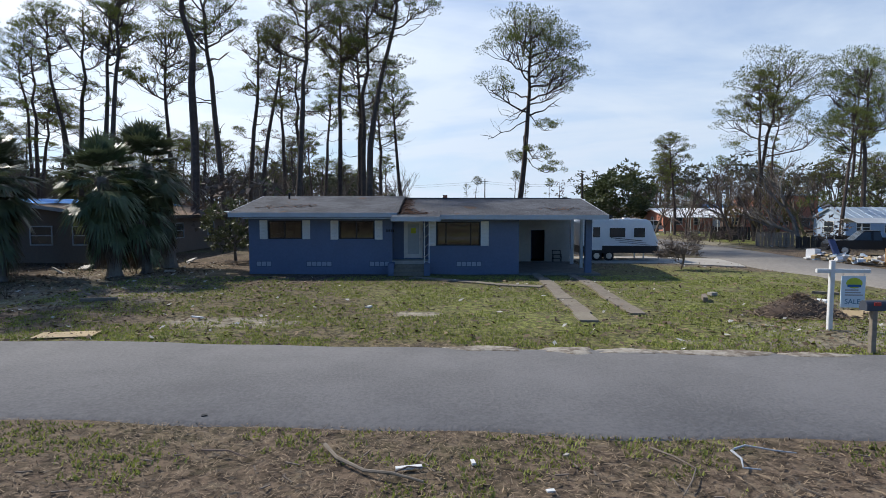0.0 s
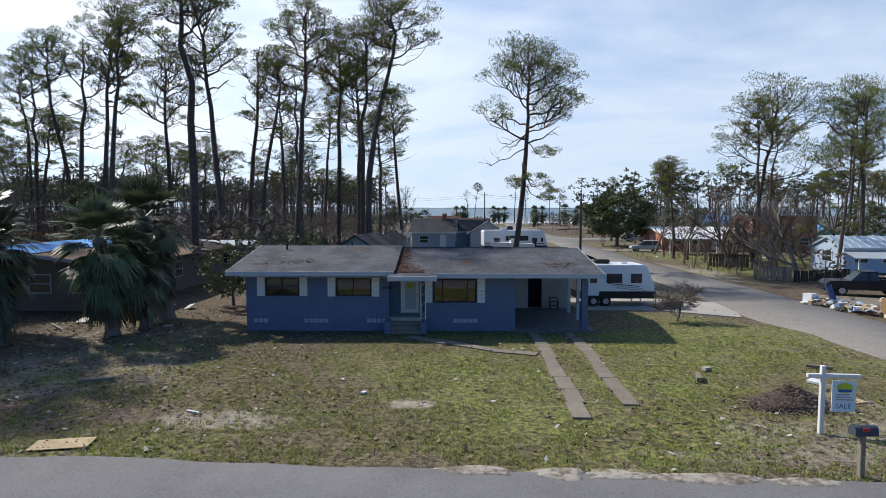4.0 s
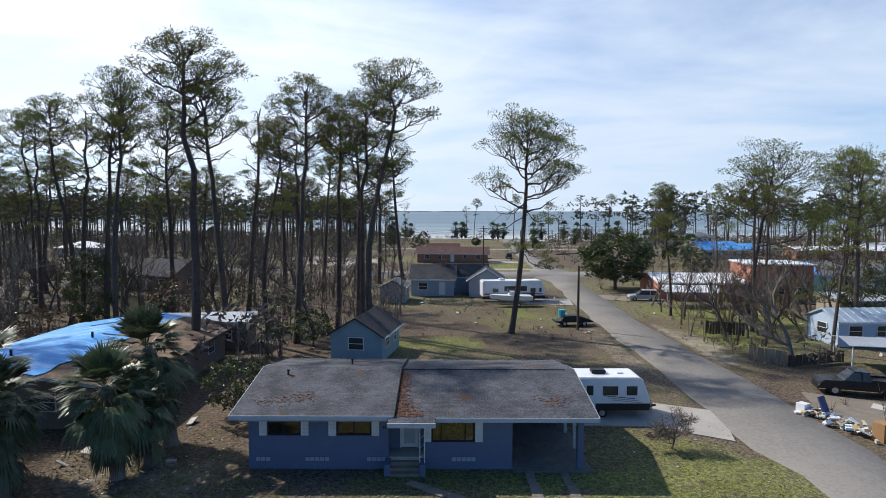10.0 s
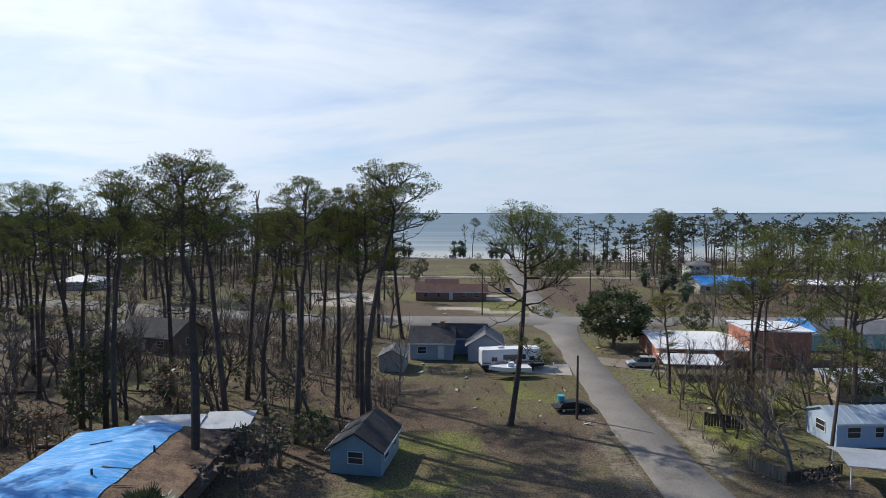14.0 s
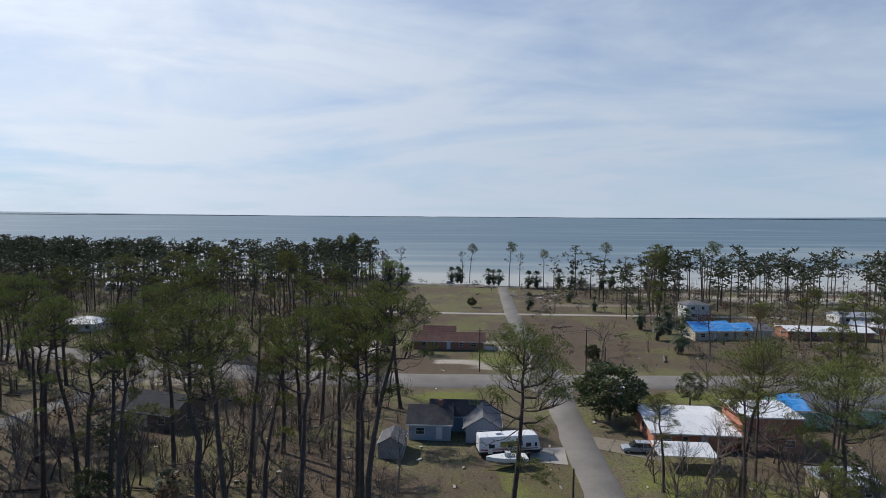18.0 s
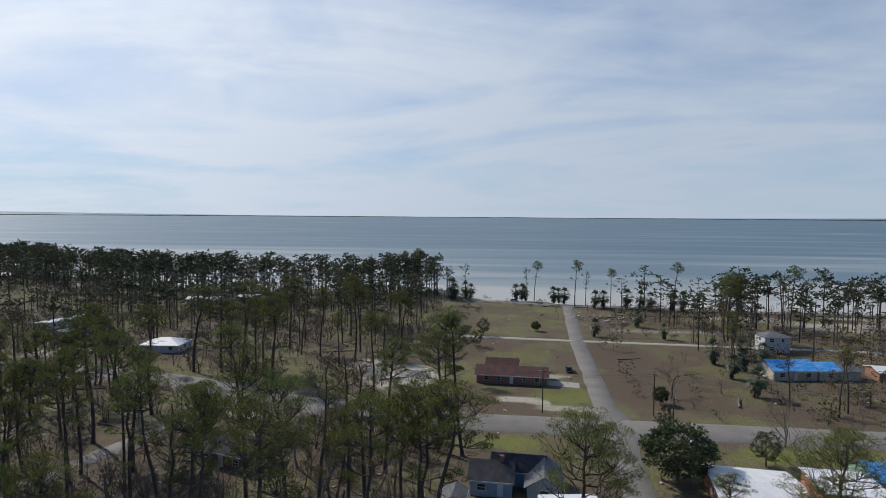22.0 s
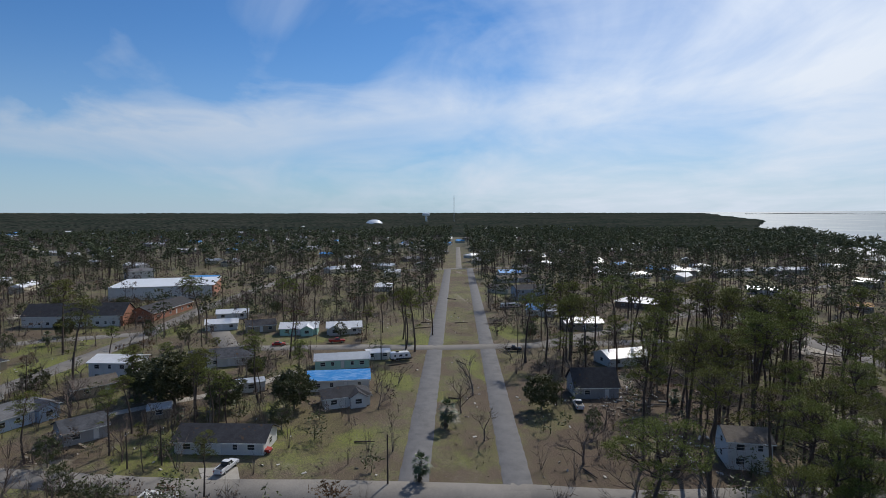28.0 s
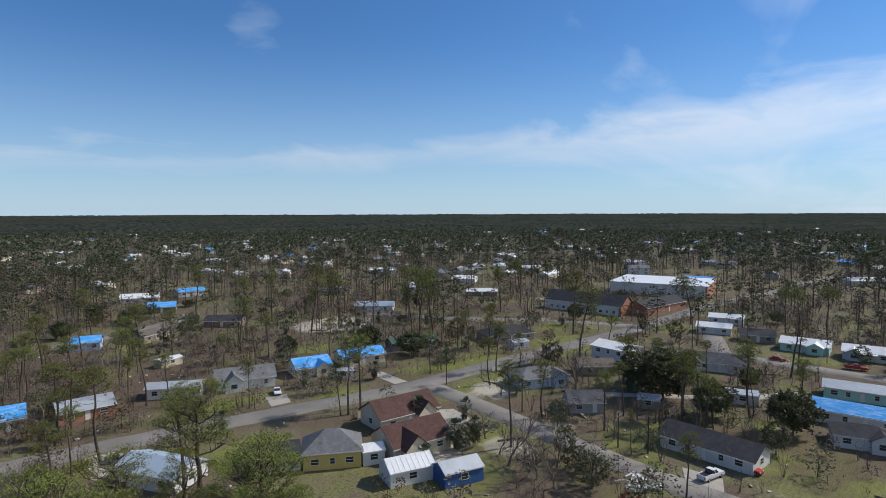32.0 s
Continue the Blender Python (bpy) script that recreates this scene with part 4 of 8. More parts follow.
def leafy_meshes(seed, h=8.0, w=4.2, n=150, mat=LEAF, blades=22, size=0.42):
    """A round evergreen: forked limbs and many loose clumps of leaves."""
    rng = np.random.default_rng(seed)
    tr, cr = MB(), MB()
    tr.tube([(0, 0, -0.1), (0.1, 0, h * 0.15), (0, 0.1, h * 0.35)], [h * 0.028, h * 0.022, h * 0.017], 7)
    for i in range(11):
        pts = curve_limb((0, 0.05, h * rng.uniform(0.14, 0.36)), i * 2.4, rng.uniform(0.2, 1.1), w * rng.uniform(0.7, 1.0), rng, 0.5)
        tr.tube(pts, [h * 0.011 * (1 - 0.16 * k) for k in range(6)], 4, False)
    for _ in range(n):
        d = Vector(rng.normal(size=3)).normalized()
        q = rng.uniform(0.45, 1.0) ** 0.5
        lump = 1 + 0.28 * noise.noise((d.x * 2 + seed, d.y * 2, d.z * 2))
        c = Vector((d.x * w * q * lump, d.y * w * q * lump, h * 0.56 + d.z * h * 0.42 * q * lump))
        tufts(cr, c, 0.6 * w / 4, blades, size * w / 4, 0.14 * w / 4, rng, 0.1)
    return tr.mesh("trunk", BARK_GREY), cr.mesh("crown", mat)


BUDDING = bare_meshes(58, 9, 0.5, 4, 4, surf("yellow_brown_twigs", (0.17, 0.135, 0.06), (0.09, 0.075, 0.04), rough=0.9, bump=0, vary=0.35))
LEAFY = [leafy_meshes(71, 8.0, 4.2, 250), leafy_meshes(72, 9, 3.4, 130), leafy_meshes(73, 5, 2.6, 90)]
RED_SHRUB = leafy_meshes(75, 3.4, 1.8, 60, LEAF_RED)


def palm_meshes(seed, h=6.0, fronds=38, dead=14, size=1.0, blades=20):
    """A cabbage palm: booted trunk, fan fronds, hanging dead skirt."""
    rng = np.random.default_rng(seed)
    tr, cr, sk = MB(), MB(), MB()
    lx, ly = rng.normal() * 0.05, rng.normal() * 0.05
    fs = [0, 0.05, 0.2, 0.4, 0.6, 0.8, 0.95, 1.0]
    tr.tube([(lx * h * f * f * 2, ly * h * f * f * 2, h * f) for f in fs], [0.42, 0.34, 0.29, 0.27, 0.28, 0.31, 0.32, 0.18], 9)
    top = Vector((lx * h * 2, ly * h * 2, h))
    for i in range(34):
        f = rng.uniform(0.35, 0.97)
        a = i * 2.4
        c = Vector((lx * h * f * f * 2, ly * h * f * f * 2, h * f))
        o = Vector((math.cos(a), math.sin(a), 0))
        s = Vector((-math.sin(a), math.cos(a), 0)) * 0.06
        tr.add([c + o * 0.27 - s, c + o * 0.27 + s, c + o * 0.42 + s * 0.6 + Vector((0, 0, 0.22)), c + o * 0.42 - s * 0.6 + Vector((0, 0, 0.22))], [(0, 1, 2, 3)])

    def frond(mb, az, el, L, droop, fan, low):
        d = Vector((math.cos(az) * math.cos(el), math.sin(az) * math.cos(el), math.sin(el)))
        p0 = top + d * 0.15 - Vector((lx * 3 * low, ly * 3 * low, low))
        p1 = p0 + d * L * 0.5 + Vector((0, 0, -droop * 0.12 * L))
        side = d.cross(Vector((0, 0, 1)))
        side = side.normalized() if side.length > 0.01 else Vector((1, 0, 0))
        mb.add([p0 - side * 0.025, p0 + side * 0.025, p1 + side * 0.015, p1 - side * 0.015], [(0, 1, 2, 3)])
        ax = (p1 - p0).normalized()
        nrm = side.cross(ax).normalized()
        for k in range(blades):
            t = (k / (blades - 1) - 0.5) * 2
            a = t * fan
            q = (ax * math.cos(a) + side * math.sin(a) + nrm * 0.22 * abs(t)).normalized()
            ll = L * 0.62 * (1 - 0.3 * abs(t)) * rng.uniform(0.85, 1.1)
            w = q.cross(nrm).normalized() * 0.048 * size
            mid = p1 + q * ll * 0.55 + Vector((0, 0, -droop * 0.06 * ll))
            tip = p1 + q * ll + Vector((0, 0, -droop * 0.42 * ll * rng.uniform(0.6, 1.4)))
            mb.add([p1, mid - w, mid + w, tip], [(0, 1, 2), (1, 3, 2)])
    for i in range(fronds):
        u = (i + 0.5) / fronds
        frond(cr, i * 2.4 + rng.normal() * 0.25, 1.5 - 2.5 * u ** 0.85 + rng.normal() * 0.16, size * rng.uniform(1.3, 1.9), 0.3 + 0.8 * u, 1.1, 0.4 * u)
    for i in range(dead):
        frond(sk if i % 2 else cr, i * 2.4, -0.95 - rng.uniform(0, 0.5), size * rng.uniform(1.0, 1.7), 1.0, 0.8, rng.uniform(0.5, 2.0))
    return tr.mesh("trunk", BARK_GREY), cr.mesh("crown", FROND), sk.mesh("dead_fronds", FROND_DEAD) if dead else None


PALMS = [palm_meshes(81, 4.9, 92, 40, 1.3, 18), palm_meshes(82, 4.8, 96, 60, 1.22, 18), palm_meshes(83, 4.7, 50, 14, 1.5, 12)]
PALM_NAMES = ("trunk", "crown", "dead_fronds")
OCCUPIED = []      # x, y, radius of houses, vehicles and named trees


def pine(x, y, h, k, label="tall slash pine with a high open crown", wide=None):
    OCCUPIED.append((x, y, 1.5))
    return tree_thing("pine_tree", (PINES_FAR if math.hypot(x, y) > 120 else PINES)[k] if k < 6 else (PINE_RUST if k == 6 else PINE_BARE), at(x, y, h / 28, wide=(wide or h) / 28), label, group="slash pines")


def bare(x, y, h, k, label="leafless grey tree with fine twigs", wide=None):
    OCCUPIED.append((x, y, 1.0))
    return tree_thing("bare_tree", (BARE[k],), at(x, y, h / 8, wide=(wide or h) / 8), label, "tree", ("branchwork",))


def tall_bare(x, y, h, k, label="tall thin leafless tree among the pines", wide=None):
    OCCUPIED.append((x, y, 0.8))
    return tree_thing("bare_tree", (TALL_BARE[k],), at(x, y, h / 13, wide=(wide or h) / 13), label, "tree", ("branchwork",))


def shrub(x, y, h, k, label="leafless brown shrub in a yard"):
    return tree_thing("shrub", (SHRUB[k],), at(x, y, h / 3.2), label, "shrub", ("branchwork",))


def leafy(x, y, h, k, label="dark evergreen tree with dense leaves", wide=None):
    OCCUPIED.append((x, y, 1.5))
    base = (8, 9, 5)[k]
    return tree_thing("evergreen_tree", LEAFY[k], at(x, y, h / base, wide=(wide or h) / base), label)


def palm(x, y, h, k=2, label="slender cabbage palm with fan fronds"):
    OCCUPIED.append((x, y, 1.0))
    base = (6.6, 6.0, 6.6)[k]
    return tree_thing("palm_tree", PALMS[k], at(x, y, h / base), label, "palm", PALM_NAMES, "cabbage palms")
# ---- houses ----
def window_unit(parent, w, h, m, trim=TRIM_GREY, bars=1):
    """A window in the plane y = 0 facing -y: frame, pane and bars."""
    mb = MB()
    for x0, x1, z0, z1 in ((-w / 2, w / 2, 0, 0.07), (-w / 2, w / 2, h - 0.07, h), (-w / 2, -w / 2 + 0.07, 0.07, h - 0.07), (w / 2 - 0.07, w / 2, 0.07, h - 0.07)):
        mb.box(x0, x1, -0.06, 0.02, z0, z1)
    if bars:
        mb.box(-w / 2 + 0.07, w / 2 - 0.07, -0.05, 0.0, h / 2 - 0.025, h / 2 + 0.025)
    key = (round(w, 2), round(h, 2), trim.name, bars)
    if key not in UNIT:
        UNIT[key] = (mb.mesh("window_frame", trim), MB().box(-w / 2 + 0.07, w / 2 - 0.07, -0.02, 0.0, 0.07, h - 0.07).mesh("pane", PANE))
    win = reuse("window", UNIT[key][0], parent, m)
    reuse("pane", UNIT[key][1], win)
    return win


def door_unit(parent, w, h, m, material=WHITE_PAINT):
    d = part("door", MB().box(-w / 2, w / 2, -0.05, 0.02, 0, h), material, parent)
    d.matrix_basis = m
    part("door_frame", MB().box(-w / 2 - 0.08, -w / 2, -0.07, 0.02, 0, h).box(w / 2, w / 2 + 0.08, -0.07, 0.02, 0, h).box(-w / 2 - 0.08, w / 2 + 0.08, -0.07, 0.02, h, h + 0.08), TRIM_GREY, d)
    part("handle", MB().box(w / 2 - 0.14, w / 2 - 0.07, -0.1, -0.05, 0.98, 1.06), CHROME, d)
    return d


UNIT = {}


def roof_shape(mb, w, d, h, rise, kind, over, thick=0.16, ridge_x=True):
    """Roof shell over a w by d block at wall height h. Ridge along x."""
    a, b = w / 2 + over, d / 2 + over
    lo = h - rise * over / (d / 2)
    if kind == "flat":
        return mb.box(-a, a, -b, b, h, h + 0.22)
    if kind == "shed":
        return mb.prism([(-b, h), (b, h + rise), (b, h + rise + thick), (-b, h + thick)], "x", -a, a)
    if kind == "gable":
        return mb.prism([(-b, lo), (0, h + rise), (b, lo), (b, lo + thick), (0, h + rise + thick), (-b, lo + thick)], "x", -a, a)
    k = max(0.2, a - b)
    top, bot = h + rise + thick, lo
    return mb.add([(-a, -b, bot), (a, -b, bot), (a, b, bot), (-a, b, bot), (-a, -b, bot + thick), (a, -b, bot + thick), (a, b, bot + thick), (-a, b, bot + thick), (-k, 0, top), (k, 0, top)],
                  [(3, 2, 1, 0), (0, 1, 5, 4), (1, 2, 6, 5), (2, 3, 7, 6), (3, 0, 4, 7), (4, 5, 9, 8), (5, 6, 9), (6, 7, 8, 9), (7, 4, 8)])


def roof_cover(x0, x1, d, h, rise, over, side, y0=0.0, y1=1.0, lift=0.19):
    """A cover lying on one slope of a gable roof, from y0 to y1 of the slope (0 ridge, 1 eave)."""
    b = d / 2 + over
    lo = h - rise * over / (d / 2)
    mb = MB()
    n = 14
    for i in range(n + 1):
        x = x0 + (x1 - x0) * i / n
        for j in range(5):
            q = y0 + (y1 - y0) * j / 4
            z = h + rise + (lo - h - rise) * q + lift + 0.03 * noise.noise((x * 1.3, q * 3, 2))
            mb.v.append((x + (0.15 * noise.noise((q * 4, x, 0)) if i in (0, n) else 0), side * b * q, z))
    for i in range(n):
        for j in range(4):
            a = i * 5 + j
            mb.f.append((a, a + 1, a + 6, a + 5))
    return mb


def house(x, y, ang, w, d, label, wall=W_WHITE, roof=ROOF_MID, h=2.7, rise=1.3, kind="gable", over=0.45, wins=3, side_wins=1, chimney=False, tarp=0, trim=WHITE_PAINT, storeys=1, porch=0, name="house", category="house", door=True, group="houses", brick_end=False):
    """A low house: walls with gables, roof, fascia, windows and door. ang: way of the long front, in degrees."""
    e = thing(name, pose(x, y, 0, 0, 0, ang), label, category, group)
    OCCUPIED.append((x, y, math.hypot(w, d) / 2 + 0.5))
    for q in (-0.33, 0.33):
        OCCUPIED.append((x + q * w * math.cos(radians(ang)), y + q * w * math.sin(radians(ang)), d / 2 + 1.5))
    H = h * storeys
    mb = MB()
    if kind == "gable":
        mb.prism([(-d / 2, 0), (d / 2, 0), (d / 2, H), (0, H + rise), (-d / 2, H)], "x", -w / 2, w / 2)
    elif kind == "shed":
        mb.prism([(-d / 2, 0), (d / 2, 0), (d / 2, H + rise), (-d / 2, H)], "x", -w / 2, w / 2)
    else:
        mb.box(-w / 2, w / 2, -d / 2, d / 2, 0, H)
    part("wall", mb, wall, e)
    if brick_end:
        part("brick_gable", MB().prism([(-d / 2 - 0.02, 0), (d / 2 + 0.02, 0), (d / 2 + 0.02, H), (0, H + rise - 0.05), (-d / 2 - 0.02, H)], "x", w / 2 - 0.9, w / 2 + 0.08), W_BRICK, e, "red brick gable end")
    r = part("roof", roof_shape(MB(), w, d, H + 0.002, rise, kind, over), roof, e)
    if kind in ("gable", "hip"):
        b, lo = d / 2 + over, H - rise * over / (d / 2)
        for s in (-1, 1):
            part("fascia", MB().box(-w / 2 - over, w / 2 + over, s * b - 0.02 + s * 0.02, s * b + 0.02 + s * 0.02, lo - 0.06, lo + 0.15), trim, r)
    if "metal" in roof.name:
        ribs = MB()
        b, lo = d / 2 + over, H - rise * over / (d / 2)
        if kind == "gable":
            for i in range(int(w / 0.9) + 1):
                q = -w / 2 - over + 0.1 + i * (w + 2 * over - 0.2) / max(1, int(w / 0.9))
                for s in (-1, 1):
                    ribs.obox((q, s * b / 2, (lo + H + rise) / 2 + 0.19), (0.025, 0, 0), (0, s * b / 2, -(H + rise - lo) / 2), (0, 0, 0.025))
            part("seam", ribs, roof, r)
    if chimney:
        part("chimney", MB().box(w * 0.18, w * 0.18 + 0.7, -0.35, 0.35, H + rise * 0.5, H + rise + 1.0), W_BRICK, r)
    if tarp:
        part("tarpaulin", roof_cover(-w / 2 - over * 0.8, w / 2 + over * 0.8 if tarp != 2 else w * 0.05, d, H, rise, over, -1, 0.0 if kind == "gable" else 0.3, 0.96), TARP, r, "wrinkled blue tarpaulin")
        if tarp >= 3:
            part("tarpaulin", roof_cover(-w / 2 - over * 0.8, w / 2 + over * 0.8, d, H, rise, over, 1, 0.0, 0.96), TARP, r, "wrinkled blue tarpaulin")
    for s in range(storeys):
        for face, n, span, off in ((0, wins, w, d / 2), (180, wins, w, d / 2), (90, side_wins, d, w / 2), (270, side_wins, d, w / 2)):
            for i in range(n):
                q = ((i + 0.5) / n - 0.5) * span * 0.9
                if door and face == 0 and s == 0 and i == n // 2 and n > 1:
                    door_unit(e, 0.95, 2.05, pose(0, 0, 0, 0, 0, face) @ pose(q, -off - 0.002, 0.25), wall if wall is W_NAVY else WHITE_PAINT)
                    continue
                ww = 1.5 if (i + face) % 2 == 0 else 1.0
                window_unit(e, min(ww, span / max(n, 1) * 0.6), 1.2, pose(0, 0, 0, 0, 0, face) @ pose(q, -off - 0.002, 1.0 + s * h), trim)
    if porch:
        part("porch_roof", MB().box(-porch / 2, porch / 2, -d / 2 - 2.4, -d / 2 - 0.01, H - 0.25, H - 0.1), roof, e)
        for q in (-porch / 2 + 0.15, porch / 2 - 0.15):
            part("porch_post", MB().box(q - 0.06, q + 0.06, -d / 2 - 2.3, -d / 2 - 2.18, 0, H - 0.25), WHITE_PAINT, e)
    return e


def shed(x, y, ang, w, d, label, wall=W_WHITE, roof=METAL_GREY, h=2.1, rise=0.7, kind="gable", **k):
    return house(x, y, ang, w, d, label, wall, roof, h, rise, kind, 0.18, k.pop("wins", 1), 0, name="shed", category="shed", group="sheds", door=False, **k)


def gable_front(e, d, h, rise, x, w, wall, roof, out=1.6):
    """A gabled bay that steps forward from the front wall, with its own window."""
    top = h + rise * 0.8
    part("gable_bay", MB().prism([(x - w / 2, 0), (x + w / 2, 0), (x + w / 2, h), (x, top), (x - w / 2, h)], "y", -d / 2 - out, -d / 2 + 0.3), wall, e)
    k = (top - h) / (w / 2)
    o = w / 2 + 0.4
    part("bay_roof", MB().prism([(x - o, h - 0.4 * k + 0.03), (x, top + 0.03), (x + o, h - 0.4 * k + 0.03), (x + o, h - 0.4 * k + 0.15), (x, top + 0.15), (x - o, h - 0.4 * k + 0.15)], "y", -d / 2 - out - 0.4, -0.3), roof, e)
    window_unit(e, min(1.6, w * 0.5), 1.2, pose(x, -d / 2 - out - 0.002, 1.0))


# beyond the blue house
house(-1.2, 97.5, -4, 7.0, 7.0, "blue-grey clapboard cottage with a cross gable", W_BLUEGREY, ROOF_DARK, 2.9, 1.9, wins=2, chimney=True)
house(7.6, 97.0, 86, 8.5, 5.6, "blue-grey gabled wing of the cottage with a white porch", W_BLUEGREY, ROOF_MID, 2.7, 1.7, wins=2, side_wins=1)
house(3.4, 101, -4, 9, 6, "dark-roofed rear range of the cottage", W_BLUEGREY, ROOF_DARK, 2.9, 1.7, wins=2)
shed(-7.2, 89.2, 86, 5.2, 3.8, "small grey board shed with a gabled roof", W_GREY, ROOF_MID, 2.3, 1.0)
house(-7.2, 55.2, 80, 6.4, 4.9, "teal board garage with a dark gabled roof", paint("pale_teal_board", (0.27, 0.37, 0.4)), ROOF_DARK, 2.4, 1.5, wins=2, over=0.35, door=False, name="shed", category="shed")
house(3.2, 163.5, -3, 19.5, 8.5, "long brick ranch house with a maroon roof", W_BRICK, ROOF_MAROON, 2.6, 1.5, wins=5, over=0.6)
house(0.5, 170, -3, 9, 8, "maroon-roofed rear wing of the ranch house", W_BRICK, ROOF_MAROON, 2.8, 1.9, wins=2, door=False)
# across the side street
house(42, 97, -6, 13, 13.5, "low salmon house with a wide white metal roof", W_PINK, METAL_WHITE, 2.7, 0.8, wins=4, over=0.6)
house(53.6, 93.5, -6, 9.2, 8.5, "tall salmon block of the low house with a flat white roof", W_PINK, METAL_WHITE, 5.6, 0.2, "flat", over=0.35, wins=3, door=False)
open_roof = thing("carport", pose(37.0, 84.6, 0, 0, 0, -6), "open metal-roofed carport of the salmon house", "carport")
for a_ in (-3.9, 0.0, 3.9):
    for b_ in (-1.9, 1.9):
        part("post", MB().box(a_ - 0.06, a_ + 0.06, b_ - 0.06, b_ + 0.06, 0, 2.25 if b_ < 0 else 2.6), WHITE_PAINT, open_roof)
part("roof", MB().prism([(-2.3, 2.22), (2.3, 2.7), (2.3, 2.8), (-2.3, 2.32)], "x", -4.3, 4.3), METAL_WHITE, open_roof)
OCCUPIED.append((37, 84.6, 4.5))
house(66.5, 104.5, -4, 8, 8, "mint-green house with a torn blue tarpaulin", W_MINT, ROOF_MID, 3.0, 1.8, wins=2, tarp=2, storeys=1)
house(77, 106, -4, 14, 8, "grey-roofed wing of the mint house", W_MINT, ROOF_MID, 2.8, 1.5, wins=3)
shed(54.5, 75, 0, 7.4, 4.6, "tan block shed with a flat metal roof", W_TAN, METAL_GREY, 2.4, 0.5, "shed", wins=2)
house(45.0, 60.6, 2, 9.0, 4.8, "light blue clapboard cabin with white windows", W_LTBLUE, METAL_BLUE, 2.5, 1.0, wins=3, over=0.2, name="cabin", category="cabin", door=False)
house(84, 178, 8, 13, 9, "cream house with a blue tarpaulin roof", W_CREAM, ROOF_MID, 2.8, 2.2, wins=3, tarp=1)
house(97, 179, 8, 12, 8, "grey-roofed part of the tarpaulined house", W_CREAM, ROOF_MID, 2.8, 1.6, wins=2, tarp=2)
house(95, 212, 4, 8.5, 7, "white two-storey house near the beach", W_WHITE, ROOF_MID, 2.8, 1.2, "hip", wins=2, storeys=2)
house(121, 178, -5, 25, 8, "long brick house with a white metal roof", W_BRICK, METAL_WHITE, 2.7, 0.9, wins=5)
house(142, 186, -45, 10, 7, "white-roofed brick annexe of the long house", W_BRICK, METAL_WHITE, 2.7, 0.9, wins=2)
house(150, 205, -5, 14, 8, "low pale house behind the pines", W_WHITE, METAL_GREY, 2.7, 1.0)
# among the wood
house(-50, 103, -18, 12, 8, "dark weathered house under the pines", W_BROWN, ROOF_DARK, 3.0, 2.2, wins=3)
house(-115, 186, 5, 13, 10, "white pyramid-roofed house in the wood", W_WHITE, METAL_WHITE, 2.6, 1.6, "hip")
house(-155, 286, 8, 16, 8, "white-roofed house in the pines", W_WHITE, METAL_WHITE, 2.7, 1.0)
house(-135, 296, 8, 10, 8, "white-roofed house in the pines", W_GREY, METAL_WHITE, 2.7, 1.0)
house(-350, 362, 40, 20, 10, "large house with a pale metal roof", W_BROWN, METAL_WHITE, 3.5, 1.5)
house(-240, 231, 60, 9, 8, "house with an orange roof covering", W_TAN, paint("orange_roof", (0.6, 0.34, 0.12)), 2.8, 1.4)
house(-181, 218, 75, 20, 4.5, "long white trailer house", W_WHITE, METAL_WHITE, 2.9, 0.4, wins=5)
house(-162, 200, 80, 11, 6, "low house with a pale blue roof", W_LTBLUE, METAL_BLUE, 2.7, 0.8)
house(-97, 70, 72, 7.5, 8, "damaged white two-storey house", W_WHITE, ROOF_TAN, 2.6, 1.4, wins=2, storeys=2)
house(-140, 58, 84, 11, 9, "grey steep-roofed house with a broken gable", W_GREY, ROOF_DARK, 3.0, 3.6, wins=2)
house(-168, 79, 100, 14, 9, "white-roofed house beyond the fallen trees", W_WHITE, METAL_WHITE, 2.7, 1.6)
house(-222, 87, 82, 15, 11, "house with a wide bright white roof", W_TAN, METAL_WHITE, 2.8, 1.4)
house(-266, 134, 48, 20, 13, "dark house with a broad white roof", W_BROWN, METAL_WHITE, 3.0, 2.0, "hip")
house(-252, 80, 64, 13, 9, "white house with a torn tarpaulin roof", W_WHITE, METAL_WHITE, 2.8, 2.2, tarp=2)
house(-301, 88, 94, 17, 10, "blue-grey two-storey house by the avenue", W_BLUEGREY, ROOF_DARK, 2.9, 1.8, wins=3, storeys=2)
house(-376, 100, 105, 27, 10, "long low grey house by the avenue", W_GREY, ROOF_TAN, 2.9, 1.8, wins=5)
house(-300, 226, 57, 16, 9, "pale low house in the wood", W_GREY, METAL_GREY, 2.8, 1.3)
house(-410, 105, 90, 16, 10, "house with a blue tarpaulin", W_WHITE, ROOF_MID, 2.8, 1.8, tarp=3)
# beyond the avenue, left
house(-117.5, -27.5, 80, 17.5, 8.0, "white house with a charcoal gabled roof and a carport", W_WHITE, ROOF_DARK, 2.7, 1.9, wins=5, over=0.6)
house(-176, -7, 94, 16, 7, "long mint-green house with a pale roof", W_MINT, METAL_GREY, 2.8, 1.2, wins=5)
house(-155, -7, 90, 16, 8, "white house under a blue tarpaulin", W_WHITE, ROOF_MID, 2.8, 1.6, wins=4, tarp=1)
gable_front(house(-141, -5, 102, 11, 7, "white cottage with a dark hipped roof", W_WHITE, ROOF_DARK, 2.7, 1.5, "hip", wins=3), 7, 2.7, 1.5, 2.4, 3.8, W_WHITE, ROOF_DARK, 1.2)
house(-184, 4, 94, 7, 5, "low white-roofed shed by the avenue", W_WHITE, METAL_WHITE, 2.3, 0.5)
